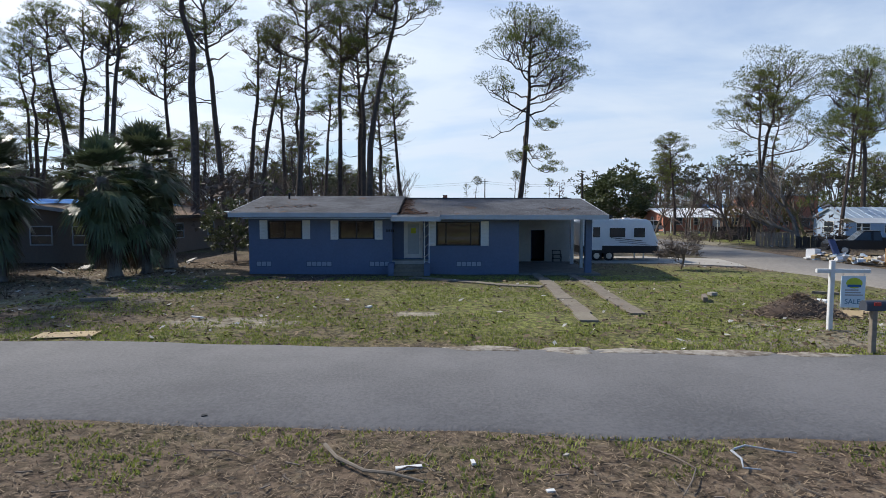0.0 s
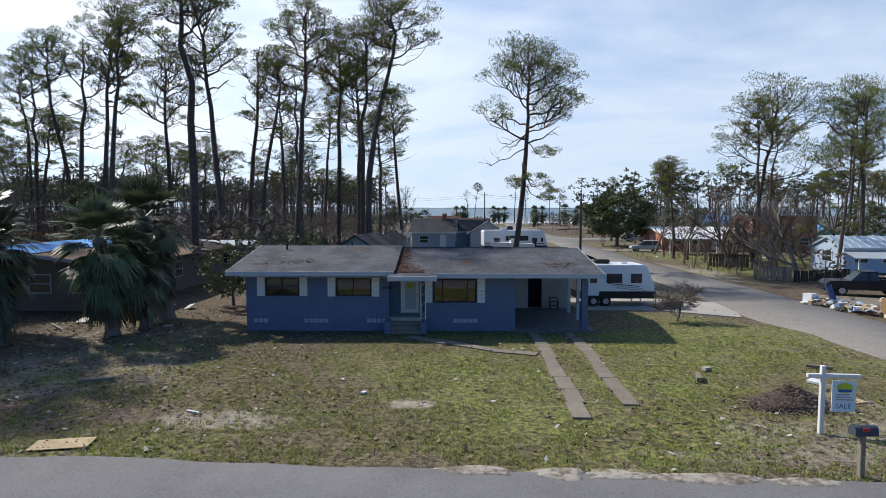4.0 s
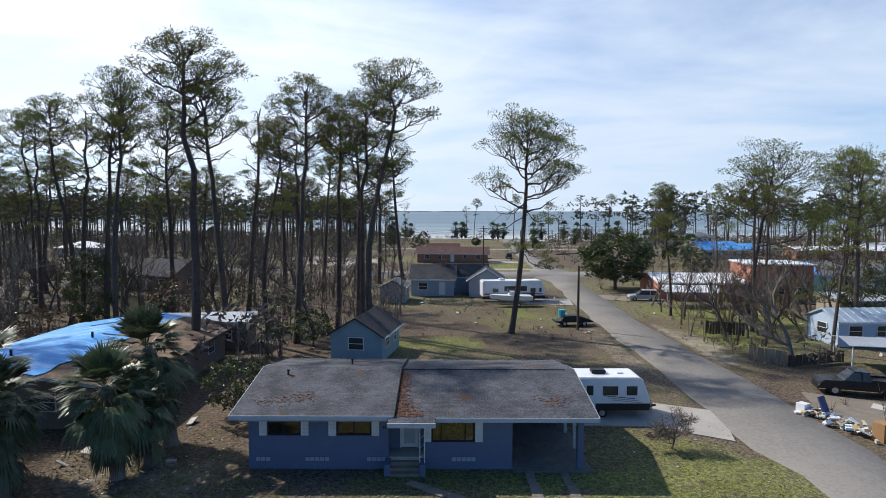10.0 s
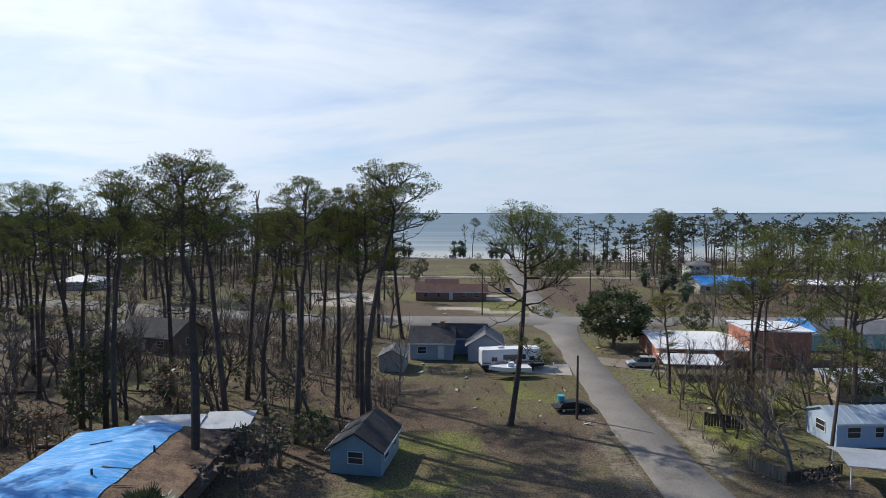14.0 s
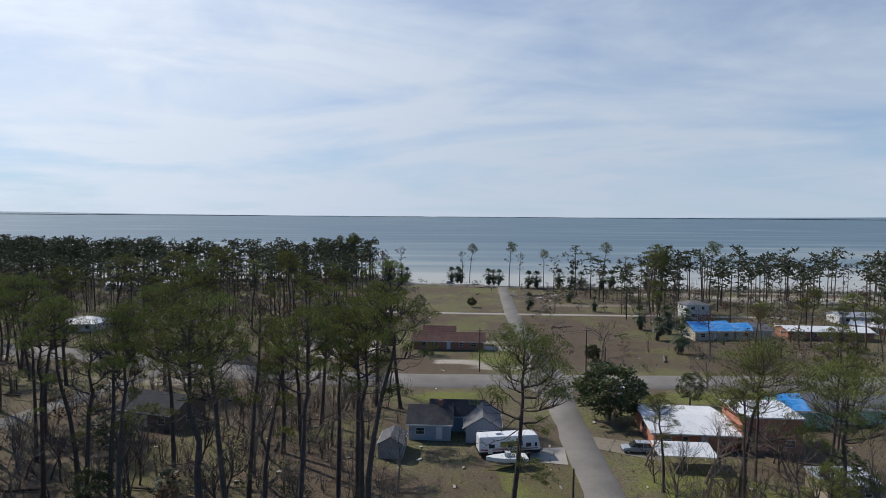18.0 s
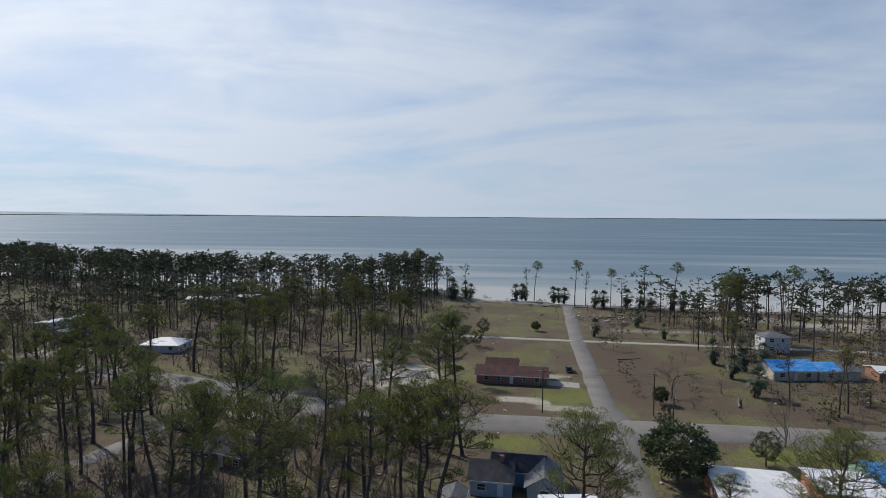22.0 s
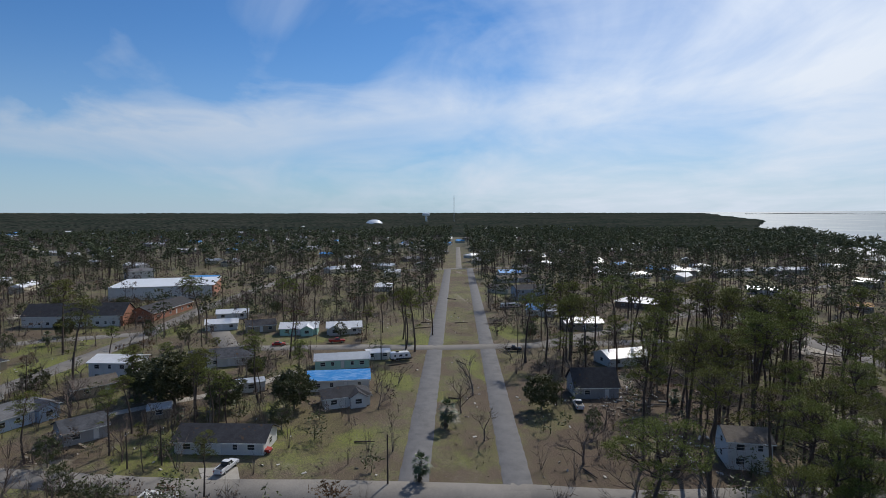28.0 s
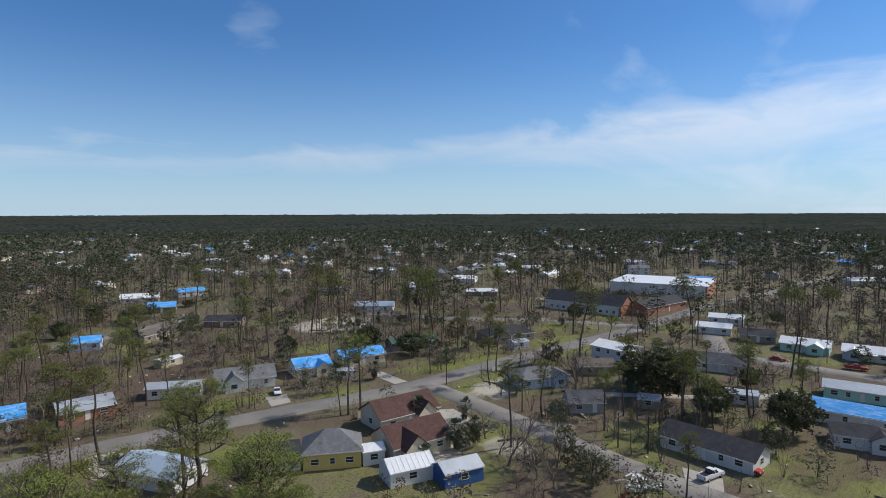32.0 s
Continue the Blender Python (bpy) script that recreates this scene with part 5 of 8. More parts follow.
gable_front(house(-226, -8, 92, 13, 9, "white bungalow with a pale roof", W_WHITE, METAL_WHITE, 2.7, 1.5, wins=3, porch=5), 9, 2.7, 1.5, -3.6, 4, W_WHITE, METAL_WHITE, 1.6)
gable_front(house(-227, -25, 90, 14, 9, "pale green bungalow with a white roof", W_MINT, METAL_WHITE, 2.7, 1.5, wins=3), 9, 2.7, 1.5, 3.2, 4.4, W_MINT, METAL_WHITE, 2.2)
house(-234, -41, 105, 11, 8, "dark little house on the street", W_TAN, ROOF_DARK, 2.7, 1.6)
house(-240, -57, 100, 12, 8, "white-roofed bungalow near the church", W_WHITE, METAL_WHITE, 2.7, 1.2)
house(-264, -58, 100, 13, 8, "white-roofed bungalow near the church", W_WHITE, METAL_WHITE, 2.7, 1.2)
gable_front(house(-184, -44, 103, 18, 9, "grey-roofed long bungalow by the street", W_WHITE, ROOF_GREY, 2.7, 2.0, wins=4), 9, 2.7, 2.0, -5, 4.4, W_WHITE, ROOF_GREY, 1.6)
shed(-155, -30, 104, 7, 4.6, "white shed with a dark flat roof", W_WHITE, METAL_GREY, 2.5, 0.5)
house(-172, -69, 79, 12, 9, "tall white boxy house with a metal roof", W_WHITE, METAL_WHITE, 2.7, 1.2, wins=3, storeys=2, door=False)
house(-166, -59, 79, 6, 6, "low annexe with a white lid roof", W_GREY, METAL_WHITE, 2.7, 0.6, "shed")
gable_front(house(-138, -78, 150, 15, 9, "pale blue house with a grey hipped roof", W_LTBLUE, ROOF_MID, 2.9, 1.8, "hip", wins=4, chimney=True), 9, 2.9, 1.8, 4.0, 4.4, W_LTBLUE, ROOF_MID, 1.6)
house(-127, -59, 128, 8, 8, "grey cottage behind bare trees", W_GREY, ROOF_GREY, 2.7, 1.6, wins=2)
house(-158, -70, 128, 10, 7, "tan-roofed cottage behind bare trees", W_TAN, ROOF_TAN, 2.7, 1.5, wins=2)
shed(-138, -47, 105, 5, 5, "small open shed in a yard", W_TAN, METAL_GREY, 2.2, 0.6)
gable_front(house(-180, -115, 152, 19, 10, "pale brick house with a dark hipped roof", W_TAN, ROOF_DARK, 2.8, 2.4, "hip", wins=5), 10, 2.8, 2.4, -5, 5, W_TAN, ROOF_DARK, 2.0)
shed(-171, -104, 152, 6, 5, "white carport shed beside a house", W_WHITE, METAL_GREY, 2.4, 0.5)
# church and hall
house(-258, -118, 88, 39, 13, "long white church with a dark roof and brick gable front", W_WHITE, ROOF_DARK, 4.6, 4.2, wins=11, side_wins=2, name="church", category="church", group="", brick_end=True)
house(-277, -92, 168, 34, 11, "brick church wing with a dark roof", W_BRICK, ROOF_DARK, 3.6, 2.6, wins=6, name="church_wing", category="church", group="")
OCCUPIED += [(-360, -95, 32), (-355, -130, 32), (-458, -126, 30)]
house(-347, -111, 98, 52, 42, "large metal hall with a flat white roof and brick end", W_WHITE, METAL_WHITE, 6.8, 0.2, "flat", wins=7, side_wins=0, name="hall", category="hall", group="", brick_end=True)
house(-432, -158, 127, 17, 10, "white two-storey house beyond the hall", W_WHITE, ROOF_MID, 2.8, 1.5, storeys=2)
# near left rows
house(-70, -83.5, 140, 10.5, 8, "yellow house with a grey hipped roof", W_YELLOW, ROOF_MID, 3.4, 2.7, "hip", wins=3, door=False)
gable_front(house(-93.5, -88, 166, 15, 9, "cream house with a maroon gabled roof", W_CREAM, ROOF_MAROON, 3.0, 2.8, wins=3), 9, 3.0, 2.8, 3.6, 4.6, W_CREAM, ROOF_MAROON, 1.6)
gable_front(house(-83.5, -75.5, 164, 13, 9, "cream house with a maroon cross-gabled roof", W_CREAM, ROOF_MAROON, 3.0, 2.8, wins=3), 9, 3.0, 2.8, -2.6, 4.8, W_CREAM, ROOF_MAROON, 2.0)
shed(-74.5, -77.5, 150, 4.2, 4.0, "small white box shed", W_WHITE, METAL_WHITE, 2.6, 0.8)
shed(-73.5, -67.5, 155, 8.4, 5.6, "white shed with a bright metal roof", W_WHITE, METAL_WHITE, 2.6, 1.5)
shed(-78.5, -60, 157, 7.6, 5.0, "navy blue shed with a galvanised roof", W_NAVY, METAL_GREY, 2.6, 1.2)
gable_front(house(-87, -140, 154, 15, 9, "white house with a grey gabled roof and dark shutters", W_WHITE, ROOF_MID, 2.9, 2.2, wins=4), 9, 2.9, 2.2, -3.2, 4.4, W_WHITE, ROOF_MID, 1.6)
gable_front(house(-106, -136, 160, 10.5, 9, "cream bungalow under a blue tarpaulin", W_CREAM, ROOF_MID, 2.7, 2.0, wins=3, tarp=3), 9, 2.7, 2.0, 2.2, 4.0, W_CREAM, TARP, 1.6)
gable_front(house(-124, -134, 157, 14, 9, "cream bungalow under a bright blue tarpaulin", W_CREAM, ROOF_MID, 2.7, 1.6, wins=3, tarp=3), 9, 2.7, 1.6, -3.0, 4.2, W_CREAM, TARP, 1.2)
shed(-108.5, -124, 140, 5.6, 3.6, "white portable shed beside the bungalow", W_WHITE, METAL_GREY, 2.3, 0.5)
house(-50, -147.5, 171, 11, 8, "orange brick cottage with a pale roof", W_BRICK, METAL_GREY, 2.8, 1.6, wins=3)
house(-35, -154, 165, 10, 9, "tan cottage with a blue tarpaulin", W_TAN, ROOF_MID, 2.8, 1.8, wins=2, tarp=3)
house(-71, -146, 140, 13, 6, "white trailer house with a metal roof", W_WHITE, METAL_GREY, 2.8, 0.8, wins=4)
shed(-84, -177, 10, 7.5, 4, "cream box shed in a clearing", W_CREAM, METAL_WHITE, 2.2, 0.4)
house(-149, -134, 156, 17, 7, "dark green-roofed low house", W_GREY, paint("green_roof", (0.07, 0.11, 0.09)), 2.6, 1.2, wins=4)
house(-196, -200, 128, 18, 10, "low house with a pale metal roof", W_WHITE, METAL_BLUE, 2.8, 1.4)
house(-269, -188, 128, 17, 9, "low house with a white roof", W_BROWN, METAL_WHITE, 2.8, 1.2)
house(-323, -320, 128, 20, 10, "low house with a white roof", W_WHITE, METAL_WHITE, 2.8, 1.4)
house(-137, -318, 150, 18, 10, "white house with a pale roof", W_WHITE, METAL_WHITE, 2.8, 1.8)
house(-130, -278, 150, 12, 9, "dark house with a blue tarpaulin", W_BROWN, ROOF_DARK, 2.8, 1.8, tarp=3)
house(-166, -321, 170, 15, 9, "house with a blue tarpaulin", W_WHITE, ROOF_MID, 2.8, 1.6, tarp=3)
house(-77, -222, 154, 9, 8, "white house with a blue tarpaulin", W_LTBLUE, ROOF_MID, 2.8, 1.6, tarp=1)
house(-97, -219, 20, 12, 8, "low tan-walled house in the town", W_TAN, ROOF_TAN, 2.7, 1.4)
house(-130, -222, 128, 15, 9, "dark weathered house among bare trees", W_BROWN, ROOF_DARK, 2.7, 1.6)
house(-46, -101, 110, 13, 8, "low house with a pale blue metal roof", W_WHITE, METAL_BLUE, 2.8, 1.4)
house(-62, -90, 150, 8, 7, "small dark-roofed cottage among pines", W_WHITE, ROOF_DARK, 2.7, 1.6)

# scattered roofs further out
far_rng = np.random.default_rng(23)
FAR_KINDS = (("white-roofed house in the distant town", W_WHITE, METAL_WHITE, 0), ("grey-roofed house in the distant town", W_TAN, ROOF_MID, 0), ("blue-tarpaulined house in the distant town", W_WHITE, ROOF_MID, 3), ("dark-roofed house in the distant town", W_CREAM, ROOF_DARK, 0))
count = 0
while count < 74:
    az = radians(far_rng.uniform(48, 172))
    r = far_rng.uniform(330, 900)
    hx_, hy_ = -math.sin(az) * r, math.cos(az) * r
    if any(math.hypot(hx_ - a, hy_ - b) < c + 10 for a, b, c in OCCUPIED) or any(math.hypot(hx_ - a, hy_ - b) < c + 9 for a, b, c in ROADS) or hy_ > lerp_path(SHORE, hx_) - 60:
        continue
    lab, wm, rm, tp = FAR_KINDS[int(far_rng.choice(4, p=[0.42, 0.26, 0.12, 0.2]))]
    house(hx_, hy_, far_rng.uniform(0, 180), far_rng.uniform(11, 20), far_rng.uniform(8, 11), lab, wm, rm, 2.8, 1.6, "gable" if tp or far_rng.uniform() < 0.7 else "hip", wins=2, side_wins=0, tarp=tp, door=False, group="distant houses")
    count += 1
# ---- the blue house ----
HX, HY = -3.0, 34.5
blue = thing("blue_house", pose(HX, HY, 0), "low blue-painted block house with a grey shingle roof", "house")
OCCUPIED += [(-7, 34.5, 8), (-2, 34.5, 8), (4, 34.5, 8), (10.5, 38, 5)]


class WB(MB):
    """Mesh builder in place coordinates of the blue house."""

    def done(self, name, material, parent=blue, label="", smooth=False):
        self.v = [(x - HX, y - HY, z) for x, y, z in self.v]
        return part(name, self, material, parent, label, smooth)


def pierced(x0, x1, y0, y1, z0, z1, holes):
    """A wall along x with openings (xa, xb, za, zb), in one connected skin."""
    xs = sorted({x0, x1, *(v for q in holes for v in q[:2])})
    zs = sorted({z0, z1, *(v for q in holes for v in q[2:])})
    mb, key = WB(), {}

    def vert(i, k, y):
        if (i, k, y) not in key:
            key[i, k, y] = len(mb.v)
            mb.v.append((xs[i], y, zs[k]))
        return key[i, k, y]

    def solid(i, k):
        if not (0 <= i < len(xs) - 1 and 0 <= k < len(zs) - 1):
            return False
        cx, cz = (xs[i] + xs[i + 1]) / 2, (zs[k] + zs[k + 1]) / 2
        return not any(q[0] < cx < q[1] and q[2] < cz < q[3] for q in holes)
    for i in range(len(xs) - 1):
        for k in range(len(zs) - 1):
            if not solid(i, k):
                continue
            mb.f.append((vert(i, k, y0), vert(i + 1, k, y0), vert(i + 1, k + 1, y0), vert(i, k + 1, y0)))
            mb.f.append((vert(i, k, y1), vert(i, k + 1, y1), vert(i + 1, k + 1, y1), vert(i + 1, k, y1)))
            for di, dk, a, b in ((-1, 0, (i, k), (i, k + 1)), (1, 0, (i + 1, k), (i + 1, k + 1)), (0, -1, (i, k), (i + 1, k)), (0, 1, (i, k + 1), (i + 1, k + 1))):
                if not solid(i + di, k + dk):
                    mb.f.append((vert(*a, y0), vert(*b, y0), vert(*b, y1), vert(*a, y1)))
    return mb


FY = 29.7
WALL_TOP = 2.95
pierced(-10.1, -2.7, FY, FY + 0.2, -0.1, WALL_TOP, [(-9.1, -7.35, 1.80, 2.74), (-5.45, -3.62, 1.80, 2.74)]).done("front_wall", BLUE_PAINT)
pierced(-0.85, 3.85, FY, FY + 0.2, -0.1, WALL_TOP, [(-0.42, 1.85, 1.46, 2.68)]).done("front_wall", BLUE_PAINT)
pierced(-2.7, -0.85, FY + 1.0, FY + 1.2, -0.1, WALL_TOP, [(-2.16, -1.16, 0.72, 2.78)]).done("porch_wall", BLUE_PAINT)
WB().box(-2.9, -2.7, FY + 0.2, FY + 1.2, -0.1, WALL_TOP).done("porch_cheek", BLUE_PAINT)
WB().box(-0.85, -0.65, FY + 0.2, FY + 1.2, -0.1, WALL_TOP).done("porch_cheek", BLUE_PAINT)
WB().box(-10.1, -9.9, FY + 0.2, 39.5, -0.1, WALL_TOP).done("side_wall", BLUE_PAINT)
WB().box(3.65, 3.85, FY + 0.2, 36.3, -0.1, WALL_TOP).done("side_wall", BLUE_PAINT)
WB().box(-9.9, 7.9, 39.3, 39.5, -0.1, WALL_TOP).done("back_wall", BLUE_PAINT)
WB().box(-9.9, 3.65, FY + 1.2, 39.3, 0.55, 0.7).done("floor_deck", TIMBER)
WB().box(-9.9, 3.65, FY + 0.2, 39.3, WALL_TOP - 0.12, WALL_TOP - 0.02).done("ceiling_board", W_BROWN)
WB().box(-9.9, 3.65, 32.6, 32.75, 0.7, WALL_TOP - 0.12).done("inner_wall", W_BROWN)
WB().box(-3.2, -3.05, FY + 1.2, 32.6, 0.7, WALL_TOP - 0.12).done("inner_wall", W_BROWN)
# carport
CARPORT_WALL = surf("pale_carport_wall", (0.42, 0.41, 0.39), (0.33, 0.32, 0.30), rough=0.8, grain=5, stain=0.6)
pierced(3.85, 7.95, 36.3, 36.5, -0.05, WALL_TOP, [(5.48, 6.36, 0.08, 2.04)]).done("carport_wall", CARPORT_WALL)
WB().box(7.75, 7.95, 36.5, 39.3, -0.05, WALL_TOP).done("store_wall", CARPORT_WALL)
WB().box(3.65, 3.85, 36.5, 39.3, -0.05, WALL_TOP).done("store_wall", DARK)
# floor concrete coloured darker to carry the shade under the carport roof
WB().box(3.86, 8.0, 29.3, 36.3, -0.1, 0.06).done("carport_slab", surf("shade_darkened_concrete", (0.2, 0.19, 0.175), (0.1, 0.095, 0.088), rough=0.9, grain=5, stain=0.7), label="mottled concrete carport floor, darkened for the roof's shade")
WB().box(3.87, 7.9, FY, 36.28, WALL_TOP - 0.1, WALL_TOP - 0.04).done("carport_ceiling", TRIM_GREY)
WB().box(7.3, 7.62, FY - 0.02, FY + 0.3, 0, WALL_TOP - 0.05).done("carport_post", BLUE_PAINT)
for y_ in (32.2, 34.6):
    WB().box(7.62, 7.78, y_, y_ + 0.16, 0, WALL_TOP - 0.1).done("carport_post", TRIM_GREY)
for k_ in range(2):
    WB().box(7.84, 7.9, 35.0 + k_ * 0.7, 35.06 + k_ * 0.7, 0, WALL_TOP - 0.1).done("trellis_upright", WHITE_PAINT)
for k_ in range(9):
    WB().box(7.85, 7.89, 35.06, 35.7, 0.3 + k_ * 0.28, 0.34 + k_ * 0.28).done("trellis_rung", WHITE_PAINT)


# roof: the left half sits a hand higher than the right
def slope_roof(x0, x1, y_eave, z_eave, y_ridge, z_ridge, y_back, t=0.12):
    k = (z_ridge - z_eave) / (y_ridge - y_eave)
    return WB().prism([(y_eave, z_eave), (y_ridge, z_ridge), (y_back, z_ridge - k * (y_back - y_ridge)), (y_back, z_ridge - k * (y_back - y_ridge) + t), (y_ridge, z_ridge + t), (y_eave, z_eave + t)], "x", x0, x1)


rl = slope_roof(-10.8, -2.35, 28.8, 3.04, 34.7, 4.0, 40.3).done("roof", ROOF_GREY, label="worn grey shingle roof")
rr = slope_roof(-2.345, 8.2, 28.8, 2.94, 34.7, 3.88, 40.3).done("roof", ROOF_GREY, label="worn grey shingle roof")
pr = WB().prism([(28.25, 2.86), (28.8, 2.95), (28.8, 3.07), (28.25, 2.98)], "x", -2.62, -0.22).done("porch_roof", ROOF_GREY)
WB().box(-10.82, -2.36, 28.76, 28.8, 2.93, 3.16).done("fascia", TRIM_GREY, rl)
WB().box(-0.21, 8.22, 28.76, 28.8, 2.83, 3.06).done("fascia", TRIM_GREY, rr)
WB().box(-2.64, -0.2, 28.2, 28.25, 2.74, 2.98).done("fascia", TRIM_GREY, pr)
WB().box(-10.8, 8.2, 40.3, 40.34, 2.9, 3.12).done("fascia", TRIM_GREY, rl)
for x_, rf, zz in ((-10.82, rl, 0.0), (8.2, rr, -0.11)):
    WB().prism([(28.8, 2.92 + zz), (34.7, 3.88 + zz), (40.3, 2.97 + zz), (40.3, 3.17 + zz), (34.7, 4.13 + zz), (28.8, 3.17 + zz)], "x", x_ - 0.0, x_ + 0.03).done("rake_board", TRIM_GREY, rf)
WB().prism([(28.8, 2.98), (34.7, 3.94), (40.3, 3.03), (40.3, 3.22), (34.7, 4.16), (28.8, 3.2)], "x", -2.349, -2.31).done("rake_board", PLASTIC_BLACK, rl, "dark exposed edge of the higher roof")
WB().box(-10.1, 3.85, 28.82, FY, 2.86, 2.9).done("soffit", TRIM_GREY)
for x_, y_, h_ in ((-9.0, 33.6, 0.45), (-5.6, 36.2, 0.5)):
    zz = 3.9 - abs(y_ - 34.7) * 0.163
    WB().tube([(x_, y_, zz), (x_, y_, zz + h_)], [0.06, 0.06], 8).tube([(x_, y_, zz + h_), (x_, y_, zz + h_ + 0.08)], [0.1, 0.07], 8).done("vent_pipe", PLASTIC_BLACK, rl)
WB().box(-8.6, 7.6, 34.56, 34.84, 3.99, 4.03).done("ridge_cap", ROOF_GREY, rr)


def main_window(x0, x1, z0, z1, bars):
    f = WB()
    f.box(x0, x1, FY + 0.04, FY + 0.12, z0, z0 + 0.06).box(x0, x1, FY + 0.04, FY + 0.12, z1 - 0.06, z1)
    f.box(x0, x0 + 0.06, FY + 0.04, FY + 0.12, z0 + 0.06, z1 - 0.06).box(x1 - 0.06, x1, FY + 0.04, FY + 0.12, z0 + 0.06, z1 - 0.06)
    w = f.done("window_frame", PLASTIC_BLACK, blue, "dark aluminium window frame")
    edges = [x0 + 0.06] + bars + [x1 - 0.06]
    for a, b in zip(edges, edges[1:]):
        p = WB().box(a + 0.02, b - 0.02, FY + 0.07, FY + 0.08, z0 + 0.06, z1 - 0.06).done("pane", GLASS, w)
    for b in bars:
        WB().box(b - 0.03, b + 0.03, FY + 0.045, FY + 0.11, z0 + 0.06, z1 - 0.06).done("mullion", PLASTIC_BLACK, w)
    WB().box(x0 - 0.06, x1 + 0.06, FY - 0.07, FY + 0.04, z0 - 0.09, z0).done("sill", BLUE_PAINT, w)


main_window(-9.1, -7.35, 1.80, 2.74, [-8.25])
main_window(-5.45, -3.62, 1.80, 2.74, [-4.55])
main_window(-0.42, 1.85, 1.46, 2.68, [0.08, 1.35])


def shutter(x0, x1, z0, z1):
    s = WB().box(x0, x0 + 0.06, FY - 0.05, FY, z0, z1).box(x1 - 0.06, x1, FY - 0.05, FY, z0, z1).box(x0 + 0.06, x1 - 0.06, FY - 0.05, FY, z0, z0 + 0.07).box(x0 + 0.06, x1 - 0.06, FY - 0.05, FY, z1 - 0.07, z1).done("shutter", WHITE_PAINT)
    n = int((z1 - z0 - 0.14) / 0.07)
    for i in range(n):
        z = z0 + 0.07 + (i + 0.5) * (z1 - z0 - 0.14) / n
        WB().obox(((x0 + x1) / 2, FY - 0.022, z), ((x1 - x0) / 2 - 0.06, 0, 0), (0, 0.014, -0.012), (0, 0.008, 0.026)).done("slat", WHITE_PAINT, s)


for a_, b_, c_, d_ in ((-9.52, -9.13, 1.79, 2.76), (-7.32, -6.93, 1.79, 2.76), (-5.87, -5.48, 1.77, 2.75), (-3.59, -3.2, 1.77, 2.75), (-0.80, -0.45, 1.45, 2.72), (1.88, 2.28, 1.45, 2.72)):
    shutter(a_, b_, c_, d_)
# door, steps, porch posts
fd = WB().box(-2.10, -1.22, FY + 1.03, FY + 1.09, 0.74, 2.7).done("front_door", WHITE_PAINT, label="white glazed storm door")
WB().box(-2.16, -2.10, FY + 0.96, FY + 1.1, 0.72, 2.78).box(-1.22, -1.16, FY + 0.96, FY + 1.1, 0.72, 2.78).box(-2.10, -1.22, FY + 0.96, FY + 1.1, 2.7, 2.78).done("door_frame", WHITE_PAINT, fd)
WB().box(-1.96, -1.36, FY + 1.015, FY + 1.028, 0.95, 2.58).done("pane", surf("milky_storm_glass", (0.42, 0.47, 0.5), (0.36, 0.4, 0.43), rough=0.2, bump=0), fd)
WB().box(-1.78, -1.52, FY + 1.0, FY + 1.012, 2.05, 2.34).done("notice", surf("yellow_notice", (0.5, 0.55, 0.06), rough=0.8, bump=0), fd)
WB().box(-1.32, -1.27, FY + 0.94, FY + 1.02, 1.68, 1.8).done("handle", CHROME, fd)
WB().box(-2.7, -0.85, FY - 0.1, FY + 1.0, 0, 0.68).done("porch_floor", CONCRETE)
for i_ in range(3):
    WB().box(-2.55, -1.05, FY - 0.1 - 0.3 * (i_ + 1), FY - 0.1 - 0.3 * i_, 0, 0.51 - 0.17 * i_).done("step", SANDSTONE)
for x_ in (-2.85, -1.03):
    WB().box(x_, x_ + 0.3, FY - 0.95, FY - 0.1, 0, 0.62).done("step_cheek", BLUE_PAINT)
for x_ in (-1.02, -0.78):
    WB().box(x_ - 0.02, x_ + 0.02, FY - 0.72, FY - 0.68, 0.62, 2.8).done("porch_post", WHITE_PAINT, label="thin white iron porch post")
for i_ in range(4):
    WB().tube([(-1.0, FY - 0.7, 0.9 + i_ * 0.5), (-0.8, FY - 0.7, 1.1 + i_ * 0.5)], [0.012, 0.012], 5).done("post_scroll", WHITE_PAINT)
for i_ in range(4):
    WB().box(-3.0 + i_ * 0.11, -2.93 + i_ * 0.11, FY - 0.02, FY - 0.002, 2.16, 2.30).done("number_bar", PLASTIC_BLACK)
for x0_, n_ in ((-9.75, 3), (-7.15, 5), (-3.9, 4), (0.6, 5)):
    v_ = WB().box(x0_, x0_ + n_ * 0.26 + 0.04, FY - 0.015, FY - 0.002, 0.36, 0.66).done("foundation_vent", surf("vent_block", (0.105, 0.135, 0.21), rough=0.8))
    for i_ in range(n_):
        WB().box(x0_ + 0.04 + i_ * 0.26, x0_ + 0.26 + i_ * 0.26, FY - 0.022, FY - 0.016, 0.40, 0.62).done("grille", W_BLUEGREY, v_)
